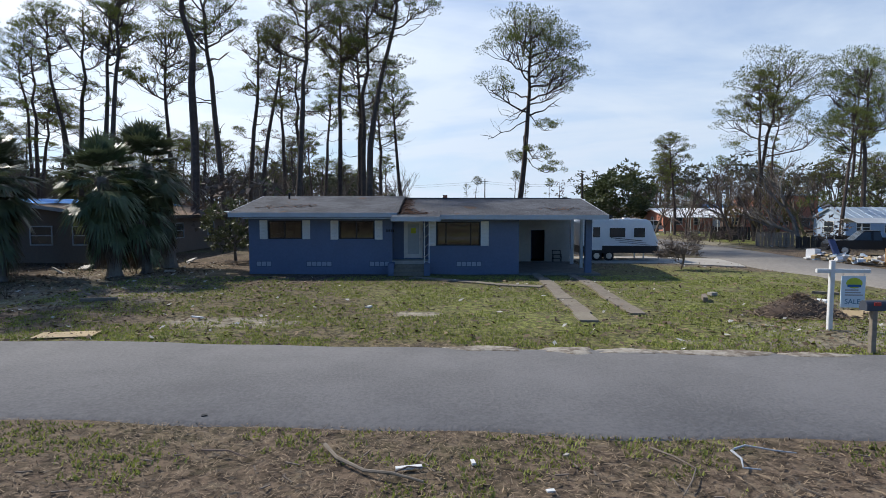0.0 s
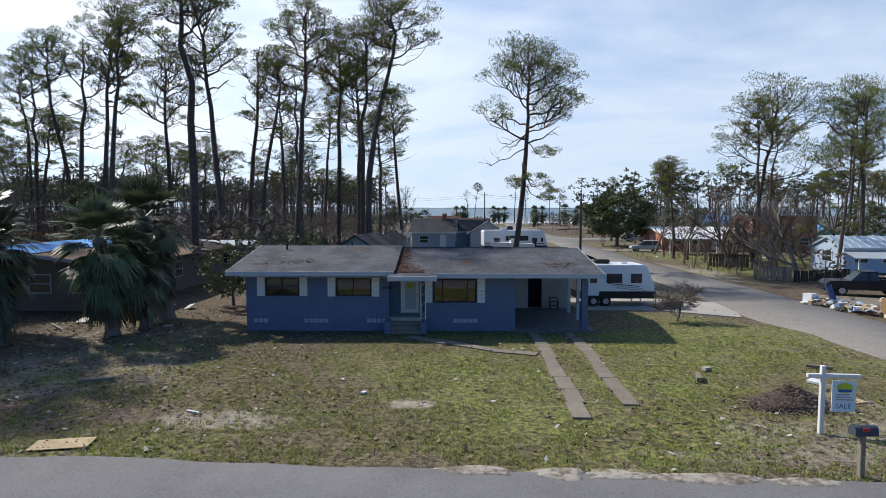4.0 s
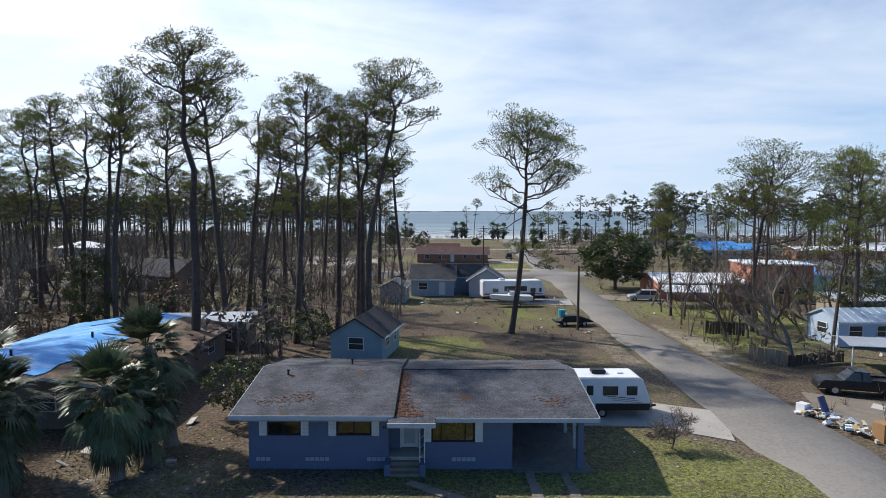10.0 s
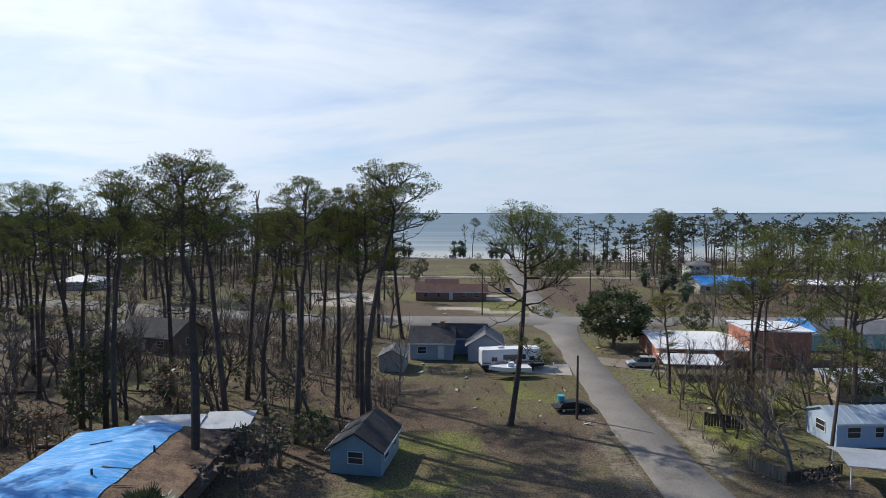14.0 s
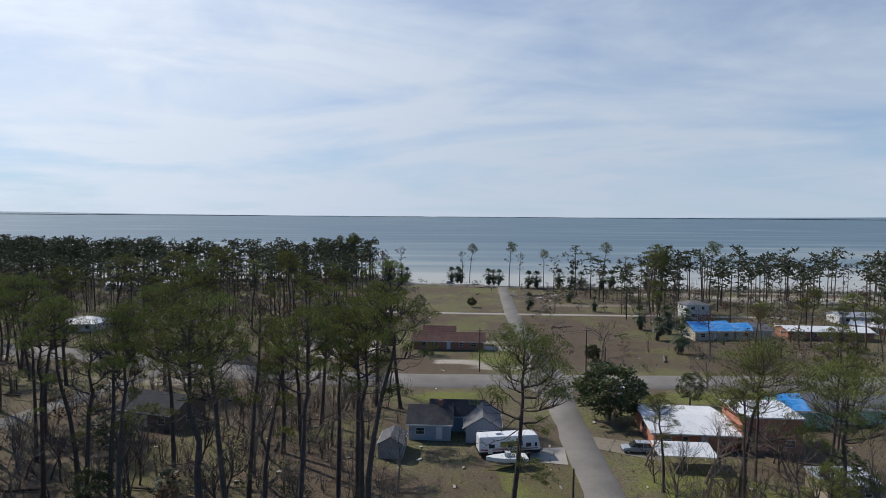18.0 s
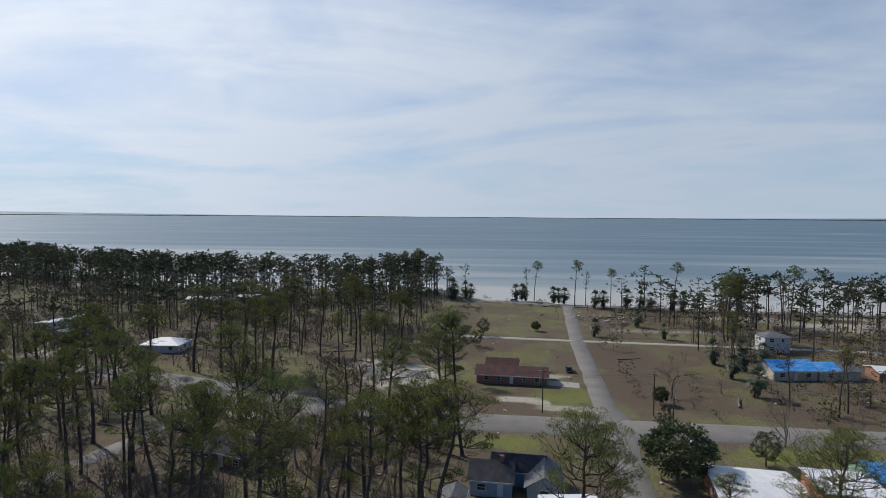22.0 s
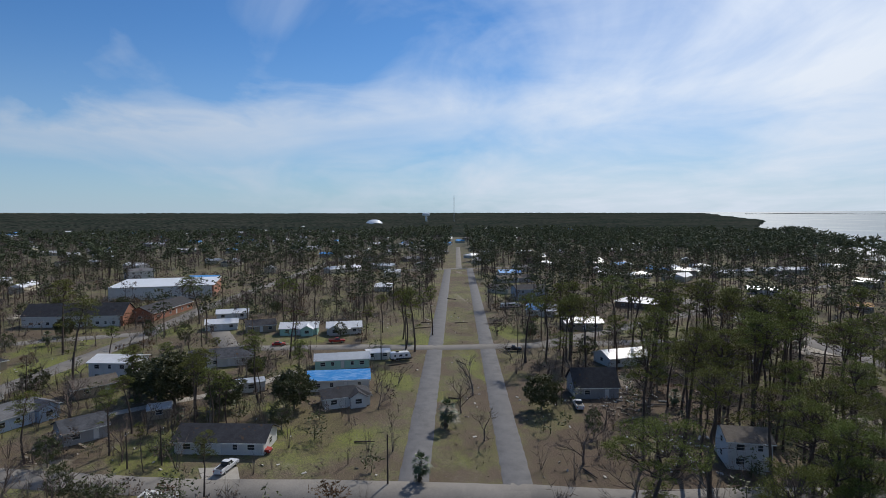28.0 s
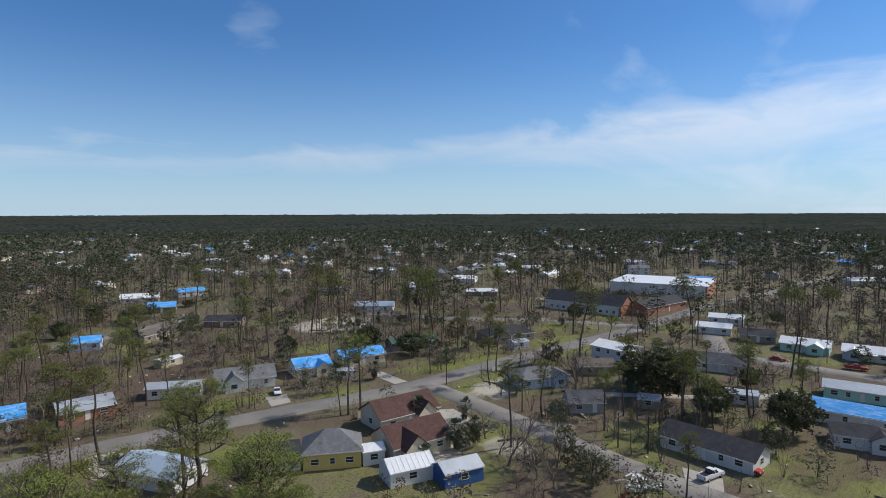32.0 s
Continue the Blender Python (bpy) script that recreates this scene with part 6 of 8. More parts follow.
# dry leaves gathered in the roof valley and along the back slope
lv = MB()
lr = np.random.default_rng(3)
for _ in range(1500):
    if lr.uniform() < 0.6:
        y_ = 28.9 + 5.4 * lr.uniform(0, 1) ** 1.4
        x_ = -2.3 + abs(lr.normal()) * (0.28 + 0.65 * max(0, (31.0 - y_) / 2.2))
    else:
        c_ = [(-9, 30.4), (-7.4, 30.8), (6.2, 30.6), (-1.5, 36.5), (3, 37.5), (6, 36.8), (-5, 37.2)][lr.integers(0, 7)]
        x_, y_ = c_[0] + lr.normal() * 0.6, c_[1] + lr.normal() * 0.35
    z_ = (3.88 - abs(y_ - 34.7) * 0.1593 if x_ > -2.345 else 4.0 - abs(y_ - 34.7) * 0.1627) + 0.13
    if y_ < 28.85 or x_ > 8:
        continue
    a_, s_ = lr.uniform(0, 6.3), lr.uniform(0.04, 0.11)
    lv.add([(x_ + math.cos(a_) * s_ - HX, y_ + math.sin(a_) * s_ - HY, z_ + lr.uniform(0, 0.05)), (x_ - math.sin(a_) * s_ - HX, y_ + math.cos(a_) * s_ - HY, z_ + lr.uniform(0, 0.03)), (x_ - math.cos(a_) * s_ - HX, y_ - math.sin(a_) * s_ - HY, z_ + 0.01)], [(0, 1, 2)])
LEAVES_DRY = surf("dry_leaves", (0.22, 0.11, 0.06), (0.12, 0.07, 0.045), rough=0.9, bump=0, vary=0.4)
tagged(part("leaf_litter", lv, LEAVES_DRY, rr, "rust-brown pine straw on the roof"), kind="stuff")
# rack inside the carport
rk = thing("plant_stand", pose(7.05, 35.9, 0.06), "small black metal plant stand in the carport", "stand")
for a_ in (-0.25, 0.25):
    for b_ in (-0.15, 0.15):
        part("leg", MB().box(a_ - 0.02, a_ + 0.02, b_ - 0.02, b_ + 0.02, 0, 0.75 if b_ > 0 else 0.5), PLASTIC_BLACK, rk)
for z_ in (0.2, 0.48, 0.72):
    part("rail", MB().box(-0.23, 0.23, 0.13, 0.17, z_ - 0.02, z_ + 0.02), PLASTIC_BLACK, rk)
part("shelf", MB().box(-0.23, 0.23, -0.13, 0.13, 0.46, 0.49), PLASTIC_BLACK, rk)


# ---- paths ----
def slabs(name, label, pts, width, step):
    e = tagged(new(name), label, "path", kind="structure")
    p = [Vector((*q, 0)) for q in pts]
    pr_ = np.random.default_rng(len(pts) * 7 + int(width * 10))
    for a, b in zip(p, p[1:]):
        d = (b - a).normalized()
        s = Vector((-d.y, d.x, 0))
        n = max(1, int((b - a).length / step))
        for i in range(n):
            c = a.lerp(b, (i + 0.5) / n) + s * pr_.normal() * 0.03
            o = part("slab", MB().obox((c.x, c.y, -0.02), d * ((b - a).length / n / 2 - 0.012), s * (width / 2 + pr_.normal() * 0.02), (pr_.normal() * 0.0015, 0, 0.045 + pr_.uniform(0, 0.012))), SANDSTONE, e)


slabs("drive_strip", "worn concrete wheel strip across the lawn", [(4.75, 29.2), (4.6, 24), (4.3, 16.9)], 0.56, 1.2)
slabs("drive_strip", "worn concrete wheel strip across the lawn", [(6.55, 29.2), (6.45, 24), (6.05, 18.1)], 0.52, 1.2)
slabs("footpath", "narrow slab path from the steps to the drive", [(-1.6, 28.1), (0.4, 26.8), (2.3, 25.4), (4.2, 24.7)], 0.55, 0.9)


# ---- tarpaulined house next door ----
th = thing("tarpaulined_house", pose(-27, 44.5, 0), "low brick house with a blue tarpaulin over its roof", "house")
OCCUPIED += [(-27, 40, 8.5), (-27, 50, 8.5)]
part("wall", MB().prism([(-6.6, 0), (6.6, 0), (6.6, 2.8), (0, 3.75), (-6.6, 2.8)], "y", -9.3, 9.3), W_BROWN, th)
tr_ = part("roof", MB().prism([(-7.6, 2.75), (0, 3.82), (7.6, 2.75), (7.6, 2.9), (0, 3.97), (-7.6, 2.9)], "y", -10.2, 10.2), ROOF_BROWN, th, "bare roof deck strewn with pine straw")
for q_ in (-1, 1):
    part("fascia", MB().prism([(-7.6, 2.68), (0, 3.75), (7.6, 2.68), (7.6, 2.88), (0, 3.95), (-7.6, 2.88)], "y", q_ * 10.22 - 0.02, q_ * 10.22 + 0.02), TRIM_GREY, tr_)
    part("fascia", MB().box(q_ * 7.62 - 0.02, q_ * 7.62 + 0.02, -10.2, 10.2, 2.66, 2.88), CREOSOTE, tr_)
tp_ = MB()
for i_ in range(31):
    y_ = -10.3 + i_ * 20.4 / 30
    for j_ in range(21):
        x_ = -7.7 + j_ * 10.2 / 20
        edge = 0.35 * noise.noise((i_ * 0.4, 0, 0)) if j_ == 20 else 0
        tp_.v.append((x_ + edge, y_ + (0.3 * noise.noise((j_ * 0.5, 3, 0)) if i_ in (0, 30) else 0), 3.99 - abs(x_ + edge) * 0.1408 + 0.03 + 0.1 * abs(noise.noise((x_ * 0.9, y_ * 0.5, 4)))))
for i_ in range(30):
    for j_ in range(20):
        tp_.f.append((i_ * 21 + j_, i_ * 21 + j_ + 1, i_ * 21 + j_ + 22, i_ * 21 + j_ + 21))
part("tarpaulin", tp_, TARP, tr_, "wrinkled bright blue tarpaulin", smooth=True)
for x_, y_ in ((-2.4, -5.6), (0.4, -1.0), (2.6, 4.2)):
    zz = 3.99 - abs(x_) * 0.14
    part("vent_pipe", MB().tube([(x_, y_, zz), (x_, y_, zz + 0.5)], [0.09, 0.09], 7), PLASTIC_BLACK, tr_)
for k_, (x_, y_, l_) in enumerate(((1.5, 0.5, 2.2), (-3, 6, 1.8), (3.2, -2, 1.4))):
    part("batten", MB().obox((x_, y_, 4.08 - abs(x_) * 0.14), (l_ / 2, 0.15, -l_ * 0.07 if x_ > 0 else l_ * 0.07), (0, 0.05, 0), (0, 0, 0.03)), TIMBER, tr_)
for x_ in (-5, -2.4, 2.4, 5):
    window_unit(th, 1.4, 1.2, pose(x_, -9.3, 1.1))
door_unit(th, 0.95, 2.05, pose(0, -9.3, 0.2), RED_PAINT)
for y_ in (-6, 0, 6):
    window_unit(th, 1.4, 1.2, pose(6.6, y_, 1.1, 0, 0, 90))
shed(-27.2, 56.8, 5, 6.2, 3.6, "flat white-roofed lean-to behind the tarpaulined house", W_BROWN, METAL_GREY, 2.6, 0.5, "shed")
shed(-21.6, 58.2, 5, 4.5, 3.6, "lean-to with a pale weathered roof", W_BROWN, METAL_GREY, 2.6, 0.4, "shed")


# ---- vehicles ----
def wheel(parent, x, y, r=0.34, w=0.22):
    t = part("wheel", MB().tube([(x, y - w / 2, r), (x, y - w / 2 + 0.03, r), (x, y + w / 2 - 0.03, r), (x, y + w / 2, r)], [r * 0.9, r, r, r * 0.9], 14), RUBBER, parent)
    s = -1 if y < 0 else 1
    part("rim", MB().tube([(x, y + s * (w / 2 - 0.02), r), (x, y + s * (w / 2 + 0.015), r)], [r * 0.62, r * 0.56], 12), CHROME, t)
    return t


def rounded(profile, y, inset=0.0):
    """Ring of a side profile at width y."""
    return [(x, y, z) for x, z in profile]


def car(x, y, ang, label, material, kind="suv", name="car"):
    e = thing(name, pose(x, y, 0, 0, 0, ang), label, "pickup" if kind == "pickup" else "car", "vehicles")
    OCCUPIED.append((x, y, 3.2))
    L = {"suv": 2.3, "sedan": 2.35, "pickup": 2.85}[kind]
    low = [(-L, 0.42), (-L * 0.98, 0.95), (-L * 0.5, 1.0), (L * 0.35, 1.0), (L * 0.93, 0.86), (L, 0.6), (L * 0.98, 0.36), (-L * 0.96, 0.34)]
    if kind == "pickup":
        low = [(-L, 0.5), (-L * 0.99, 1.12), (L * 0.3, 1.14), (L * 0.92, 1.08), (L, 0.85), (L * 0.99, 0.46), (-L * 0.97, 0.46)]
    b = part("body", MB().loft([[(px_ * 0.97, -0.9, pz) for px_, pz in low], rounded(low, -0.82), rounded(low, 0.82), [(px_ * 0.97, 0.9, pz) for px_, pz in low]]), material, e)
    beveled(b, 0.05, 2)
    cab = {"suv": [(-L * 0.97, 0.98), (-L * 0.86, 1.55), (-L * 0.6, 1.68), (L * 0.05, 1.66), (L * 0.48, 1.0)],
           "sedan": [(-L * 0.75, 0.98), (-L * 0.45, 1.4), (L * 0.02, 1.42), (L * 0.42, 0.99)],
           "pickup": [(-L * 0.22, 1.12), (-L * 0.17, 1.8), (L * 0.18, 1.8), (L * 0.42, 1.12)]}[kind]
    g = part("glasshouse", MB().loft([[(px_, -0.80 + (pz - 1) * 0.22, pz) for px_, pz in cab], [(px_, 0.80 - (pz - 1) * 0.22, pz) for px_, pz in cab]]), PANE, e)
    top_z = max(z for _, z in cab)
    xs = [px_ for px_, pz in cab if pz > top_z - 0.14]
    beveled(part("roof_panel", MB().box(min(xs) - 0.05, max(xs) + 0.05, -0.68, 0.68, top_z - 0.03, top_z + 0.03), material, e), 0.02, 1)
    for s in (-1, 1):
        part("pillar", MB().obox(((min(xs) + max(xs)) / 2, s * 0.76, (1 + top_z) / 2 + 0.02), (0.05, 0, 0), (0, 0.03, 0), (0, -s * 0.06, (top_z - 1) / 2)), material, e)
        part("headlight", MB().box(L * 0.93, L * 0.99, s * 0.7 - 0.14, s * 0.7 + 0.14, 0.66, 0.8), GEL_WHITE, e)
        part("tail_light", MB().box(-L * 1.003, -L * 0.97, s * 0.74 - 0.1, s * 0.74 + 0.1, 0.75, 1.0), RED_PAINT, e)
        for q in (-0.6, 0.62):
            wheel(e, L * q, s * 0.8, 0.38 if kind == "pickup" else 0.34)
    part("bumper", MB().box(L * 0.97, L * 1.02, -0.75, 0.75, 0.38, 0.52), PLASTIC_BLACK, e)
    part("bumper", MB().box(-L * 1.02, -L * 0.97, -0.75, 0.75, 0.42, 0.56), CHROME, e)
    if kind == "pickup":
        part("bed_floor", MB().box(-L * 0.96, -L * 0.24, -0.7, 0.7, 1.13, 1.16), PLASTIC_BLACK, e)
        for s in (-1, 1):
            part("bed_rail", MB().box(-L * 0.98, -L * 0.22, s * 0.8 - 0.06, s * 0.8 + 0.06, 1.12, 1.3), material, e)
        part("tailgate", MB().box(-L * 0.99, -L * 0.96, -0.74, 0.74, 1.12, 1.3), material, e)
    return e


def camper(x, y, ang, L, H, label, swoosh=True, name="camper_trailer", axles=2, ground_clear=0.55):
    """A white travel trailer with a sloping nose at +x."""
    e = thing(name, pose(x, y, 0, 0, 0, ang), label, "camper", "vehicles")
    OCCUPIED.append((x, y, L / 2 + 0.5))
    prof = [(-L / 2, ground_clear), (-L / 2, H - 0.14), (-L / 2 + 0.12, H), (L / 2 - 0.75, H), (L / 2 - 0.5, H - 0.1), (L / 2, 1.3), (L / 2 - 0.06, ground_clear)]
    b = part("body", MB().prism([(a, c) for a, c in prof], "y", -1.2, 1.2), GEL_WHITE, e)
    beveled(b, 0.05, 2)
    part("skirt", MB().prism([(-L / 2 - 0.006, ground_clear - 0.02), (-L / 2 - 0.006, 1.0), (L / 2 - 0.01, 1.0), (L / 2 - 0.04, ground_clear - 0.02)], "y", -1.207, 1.207), PLASTIC_BLACK, e)
    r = part("roof_panel", MB().box(-L / 2 + 0.1, L / 2 - 0.75, -1.12, 1.12, H - 0.02, H + 0.025), GEL_WHITE, e)
    beveled(part("air_conditioner", MB().box(-L * 0.22, -L * 0.22 + 0.95, -0.35, 0.35, H + 0.025, H + 0.3), PLASTIC_BLACK if L < 7 else GEL_WHITE, r), 0.06, 2)
    part("roof_hatch", MB().box(L * 0.12, L * 0.12 + 0.4, -0.2, 0.2, H + 0.025, H + 0.1), GEL_WHITE, r)
    for s in (-1, 1):
        for q, w in ((-0.02, 1.0), (0.26, 0.7)) if L < 7 else ((-0.3, 0.9), (0.0, 0.8), (0.3, 0.8), (0.42, 0.35)):
            f = part("window", MB().box(q * L - w / 2, q * L + w / 2, s * 1.214 - 0.012, s * 1.214 + 0.012, 1.55, 2.15), PLASTIC_BLACK, e)
            part("pane", MB().box(q * L - w / 2 + 0.04, q * L + w / 2 - 0.04, s * 1.222 - 0.008, s * 1.222 + 0.008, 1.59, 2.11), PANE, f)
        d = part("door", MB().box(-L * 0.36, -L * 0.36 + 0.75, s * 1.214 - 0.012, s * 1.214 + 0.012, 0.72, 2.45), GEL_WHITE, e)
        part("pane", MB().box(-L * 0.36 + 0.15, -L * 0.36 + 0.6, s * 1.228 - 0.004, s * 1.228 + 0.004, 1.55, 2.2), PANE, d)
        if swoosh:
            for k in range(3):
                part("stripe", MB().obox((L * 0.1 + k * 0.25, s * 1.213, 1.42 - k * 0.14), (L * 0.2, 0, -0.10), (0, 0.006, 0), (0, 0, 0.022)), W_GREY if k else PLASTIC_BLACK, e)
        if L > 7:
            part("window_band", MB().box(-L * 0.16, L * 0.2, s * 1.214 - 0.01, s * 1.214 + 0.01, 1.75, 2.5), PANE, e)
            part("stripe", MB().box(-L * 0.48, L * 0.46, s * 1.212 - 0.006, s * 1.212 + 0.006, 1.2, 1.34), RED_PAINT, e, "dark red stripe")
            part("stripe", MB().box(-L * 0.48, L * 0.3, s * 1.212 - 0.006, s * 1.212 + 0.006, 1.42, 1.5), W_GREY, e)
        for k in range(axles):
            wheel(e, -L * 0.12 - k * 0.8, s * 1.05, 0.34, 0.2)
        part("jack", MB().box(L * 0.33, L * 0.33 + 0.08, s * 0.9 - 0.04, s * 0.9 + 0.04, 0.0, ground_clear), CHROME, e)
    part("hitch", MB().tube([(L / 2 - 0.1, -0.5, 0.5), (L / 2 + 0.8, 0, 0.5), (L / 2 - 0.1, 0.5, 0.5)], [0.06, 0.06, 0.06], 5), PLASTIC_BLACK, e)
    part("tongue_jack", MB().tube([(L / 2 + 0.5, 0, 0.0), (L / 2 + 0.5, 0, 0.9)], [0.05, 0.05], 6), CHROME, e)
    part("gas_bottle", MB().tube([(L / 2 + 0.25, 0, 0.5), (L / 2 + 0.25, 0, 0.56), (L / 2 + 0.25, 0, 0.9), (L / 2 + 0.25, 0, 1.0)], [0.1, 0.15, 0.15, 0.06], 9), PLASTIC_BLACK, e)
    return e


camper(11.35, 38.5, 0, 5.1, 2.7, "white travel trailer with dark stripes parked behind the carport")
camper(11, 88.6, 8, 9.8, 3.3, "long white motorhome beside the cottage", name="motorhome")
camper(-180, 11, 100, 6.5, 2.7, "white camper on an empty lot")
camper(-270, 70, 94, 10, 2.8, "long white camper by the avenue")
car(31.5, 42.6, -17 + 180, "black pickup truck with an open bed", C_BLACK, "pickup", "pickup_truck")
car(31.6, 89.6, 175, "silver hatchback beside the salmon house", C_SILVER, "suv")
car(20.5, 175.5, 88, "black car on the ranch drive", C_BLACK, "suv")
car(-106.5, -25.2, 160, "white pickup in front of the dark-roofed house", C_WHITE, "pickup", "pickup_truck")
car(-44, -113.5, 105, "silver pickup on a drive", C_SILVER, "pickup", "pickup_truck")
car(-187, 49.5, 85, "black pickup at the side of the street", C_BLACK, "pickup", "pickup_truck")
car(-130, 50.5, 170, "white pickup beside the broken house", C_WHITE, "pickup", "pickup_truck")
car(-113.5, -20.6, 80, "red garden tractor in the open carport", RED_PAINT, "sedan")
car(40, 119, 5, "silver car behind the magnolia", C_SILVER, "suv")
car(-88, -126.5, 60, "white car before the white house", C_WHITE, "sedan")
car(-206, -30, 95, "red car parked by the bungalow", RED_PAINT, "sedan")
car(-208, -10, 95, "red pickup parked by the bungalow", RED_PAINT, "pickup", "pickup_truck")
car(7, 316, 3, "silver car on the coast road", C_SILVER, "suv")
car(-160, 120, 60, "grey car in the wood", C_SILVER, "sedan")
# wrecked flatbed with a teal drum
wk = thing("flatbed_trailer", pose(16.0, 69.4, 0, 0, 0, 4), "dark wrecked trailer with a teal drum", "trailer", "vehicles")
part("bed", MB().box(-2.3, 2.3, -0.9, 0.9, 0.5, 0.66), PLASTIC_BLACK, wk)
part("load", MB().prism([(-1.6, 0.66), (-1.2, 1.2), (0.4, 1.3), (1.5, 0.95), (2.2, 0.66)], "y", -0.7, 0.7), PLASTIC_BLACK, wk)
part("drum", MB().tube([(-1.3, 0.1, 1.2), (-1.3, 0.1, 1.9)], [0.45, 0.45], 12), paint("teal_drum", (0.05, 0.42, 0.5)), wk, "bright teal plastic drum")
for a_ in (-1.2, 1.2):
    for s_ in (-1, 1):
        wheel(wk, a_, s_ * 0.8, 0.33)
OCCUPIED.append((16, 69.4, 3))
# boat on its trailer
bt = thing("motor_boat", pose(10.2, 84.0, 0, 0, 0, 188), "white open motor boat on a trailer", "boat", "vehicles")
OCCUPIED.append((10.2, 84, 3.5))
rings = []
for i_ in range(8):
    f_ = i_ / 7
    x_, w_ = -3.1 + 6.2 * f_, 1.05 * (1 - max(0, f_ - 0.45) ** 2 * 3.1)
    rings.append([(x_, -w_, 1.5 + 0.25 * f_), (x_, -w_ * 0.85, 0.9 + 0.3 * f_ * f_), (x_, 0, 0.6 + 0.7 * f_ ** 3), (x_, w_ * 0.85, 0.9 + 0.3 * f_ * f_), (x_, w_, 1.5 + 0.25 * f_)])
part("hull", MB().loft(rings), GEL_WHITE, bt)
part("console", MB().box(-0.6, 0.3, -0.4, 0.4, 1.5, 2.2), GEL_WHITE, bt)
part("windscreen", MB().obox((0.4, 0, 2.3), (0.03, 0, -0.06), (0, 0.4, 0), (0.06, 0, 0.2)), PANE, bt)
part("outboard", MB().box(-3.6, -3.1, -0.2, 0.2, 0.9, 2.0), PLASTIC_BLACK, bt)
part("trailer_frame", MB().box(-2.9, 3.6, -0.6, -0.5, 0.45, 0.55).box(-2.9, 3.6, 0.5, 0.6, 0.45, 0.55).box(-1.5, -1.4, -0.5, 0.5, 0.45, 0.55), CHROME, bt)
for s_ in (-1, 1):
    wheel(bt, -1.0, s_ * 0.9, 0.3, 0.2)


# ---- poles and wires ----
def pole(x, y, h, arm=True, label="dark wooden utility pole"):
    e = thing("utility_pole", pose(x, y, 0, 0, 0, RNG.uniform(0, 180)), label, "pole", "utility poles")
    part("shaft", MB().tube([(0, 0, -0.1), (0, 0, h * 0.5), (0, 0, h)], [0.16, 0.14, 0.11], 8), CREOSOTE, e)
    if arm:
        part("crossarm", MB().box(-0.9, 0.9, 0.1, 0.2, h - 0.7, h - 0.58), CREOSOTE, e)
        for q in (-0.75, 0.0, 0.75):
            part("insulator", MB().tube([(q, 0.15, h - 0.58), (q, 0.15, h - 0.42)], [0.05, 0.035], 6), GEL_WHITE, e)
    OCCUPIED.append((x, y, 0.6))
    return e


pole(16, 66.6, 7.5, False, "cut-off wooden utility pole")
for x_, y_, h_ in ((10, 137, 10.7), (36, 138, 10.6), (36.1, 122.8, 9.4), (-121.6, -96.7, 8.7), (-115.7, -69.2, 8), (-109.5, -43.3, 7), (-110.3, -37.6, 7.3), (-206.4, -74.9, 9.5), (-60, 141, 10), (110, 120, 10), (-181, 5, 13), (-191, 13.5, 12), (-166, 74, 12), (-182.4, 49.8, 12), (-208.5, -56.5, 11)):
    pole(x_, y_, h_)
pole(-97, 3.6, 8.8, False, "bare wooden pole at the corner of the avenue")


def wire(a, b, sag=0.7):
    e = tagged(new("overhead_wire"), "thin black overhead wire between poles", "wire")
    a, b = Vector(a), Vector(b)
    pts = [a.lerp(b, k / 12) - Vector((0, 0, sag * 4 * (k / 12) * (1 - k / 12))) for k in range(13)]
    part("strand", MB().tube(pts, [0.016] * 13, 4, False), PLASTIC_BLACK, e)


for dz in (0, 0.5):
    wire((10, 137, 10.1 - dz), (36, 138, 10.0 - dz))
    wire((-60, 141, 9.4 - dz), (10, 137, 10.1 - dz), 1.2)
    wire((36, 138, 10 - dz), (110, 120, 9.4 - dz), 1.2)
    wire((-121.6, -96.7, 8.1 - dz), (-115.7, -69.2, 7.4 - dz), 0.5)
    wire((-206.4, -74.9, 8.9 - dz), (-121.6, -96.7, 8.1 - dz), 1.2)


# ---- yard clutter ----
sg = thing("sale_sign", pose(10.66, 15.8, 0, 0, 0, -4), "white timber sale-sign post with a hanging board", "sign")
beveled(part("post", MB().box(-0.06, 0.06, -0.06, 0.06, -0.2, 1.92), WHITE_PAINT, sg), 0.012, 1)
beveled(part("arm", MB().box(-0.42, 1.0, -0.055, 0.055, 1.58, 1.69), WHITE_PAINT, sg), 0.012, 1)
bd = part("board", MB().box(0.26, 0.9, -0.012, 0.012, 0.62, 1.5), SIGN_BLUE, sg, "pale blue sign board")
part("logo", MB().add([(0.6 + 0.22 * math.cos(k * 0.5236), -0.016, 1.3 + 0.15 * math.sin(k * 0.5236)) for k in range(12)], [tuple(range(12))]), SIGN_GREEN, bd)
part("logo_wave", MB().box(0.42, 0.78, -0.02, -0.018, 1.19, 1.26), paint("sign_navy", (0.03, 0.12, 0.35)), bd)
for k_ in range(3):
    part("text_bar", MB().box(0.36, 0.84 - 0.06 * k_, -0.016, -0.014, 0.95 + k_ * 0.07, 0.985 + k_ * 0.07), W_GREY, bd)
for k_ in (0.3, 0.86):
    part("hook", MB().tube([(k_, 0, 1.5), (k_, 0, 1.58)], [0.008, 0.008], 5), CHROME, sg)
fc = bpy.data.curves.new("lettering", "FONT")
fc.body, fc.size, fc.extrude = "SALE", 0.2, 0.002
ft = new("lettering", fc)
ft.data.materials.append(paint("sign_lettering", (0.08, 0.2, 0.3)))
ft.parent, ft.matrix_basis = bd, pose(0.36, -0.016, 0.72, 90, 0, 0)

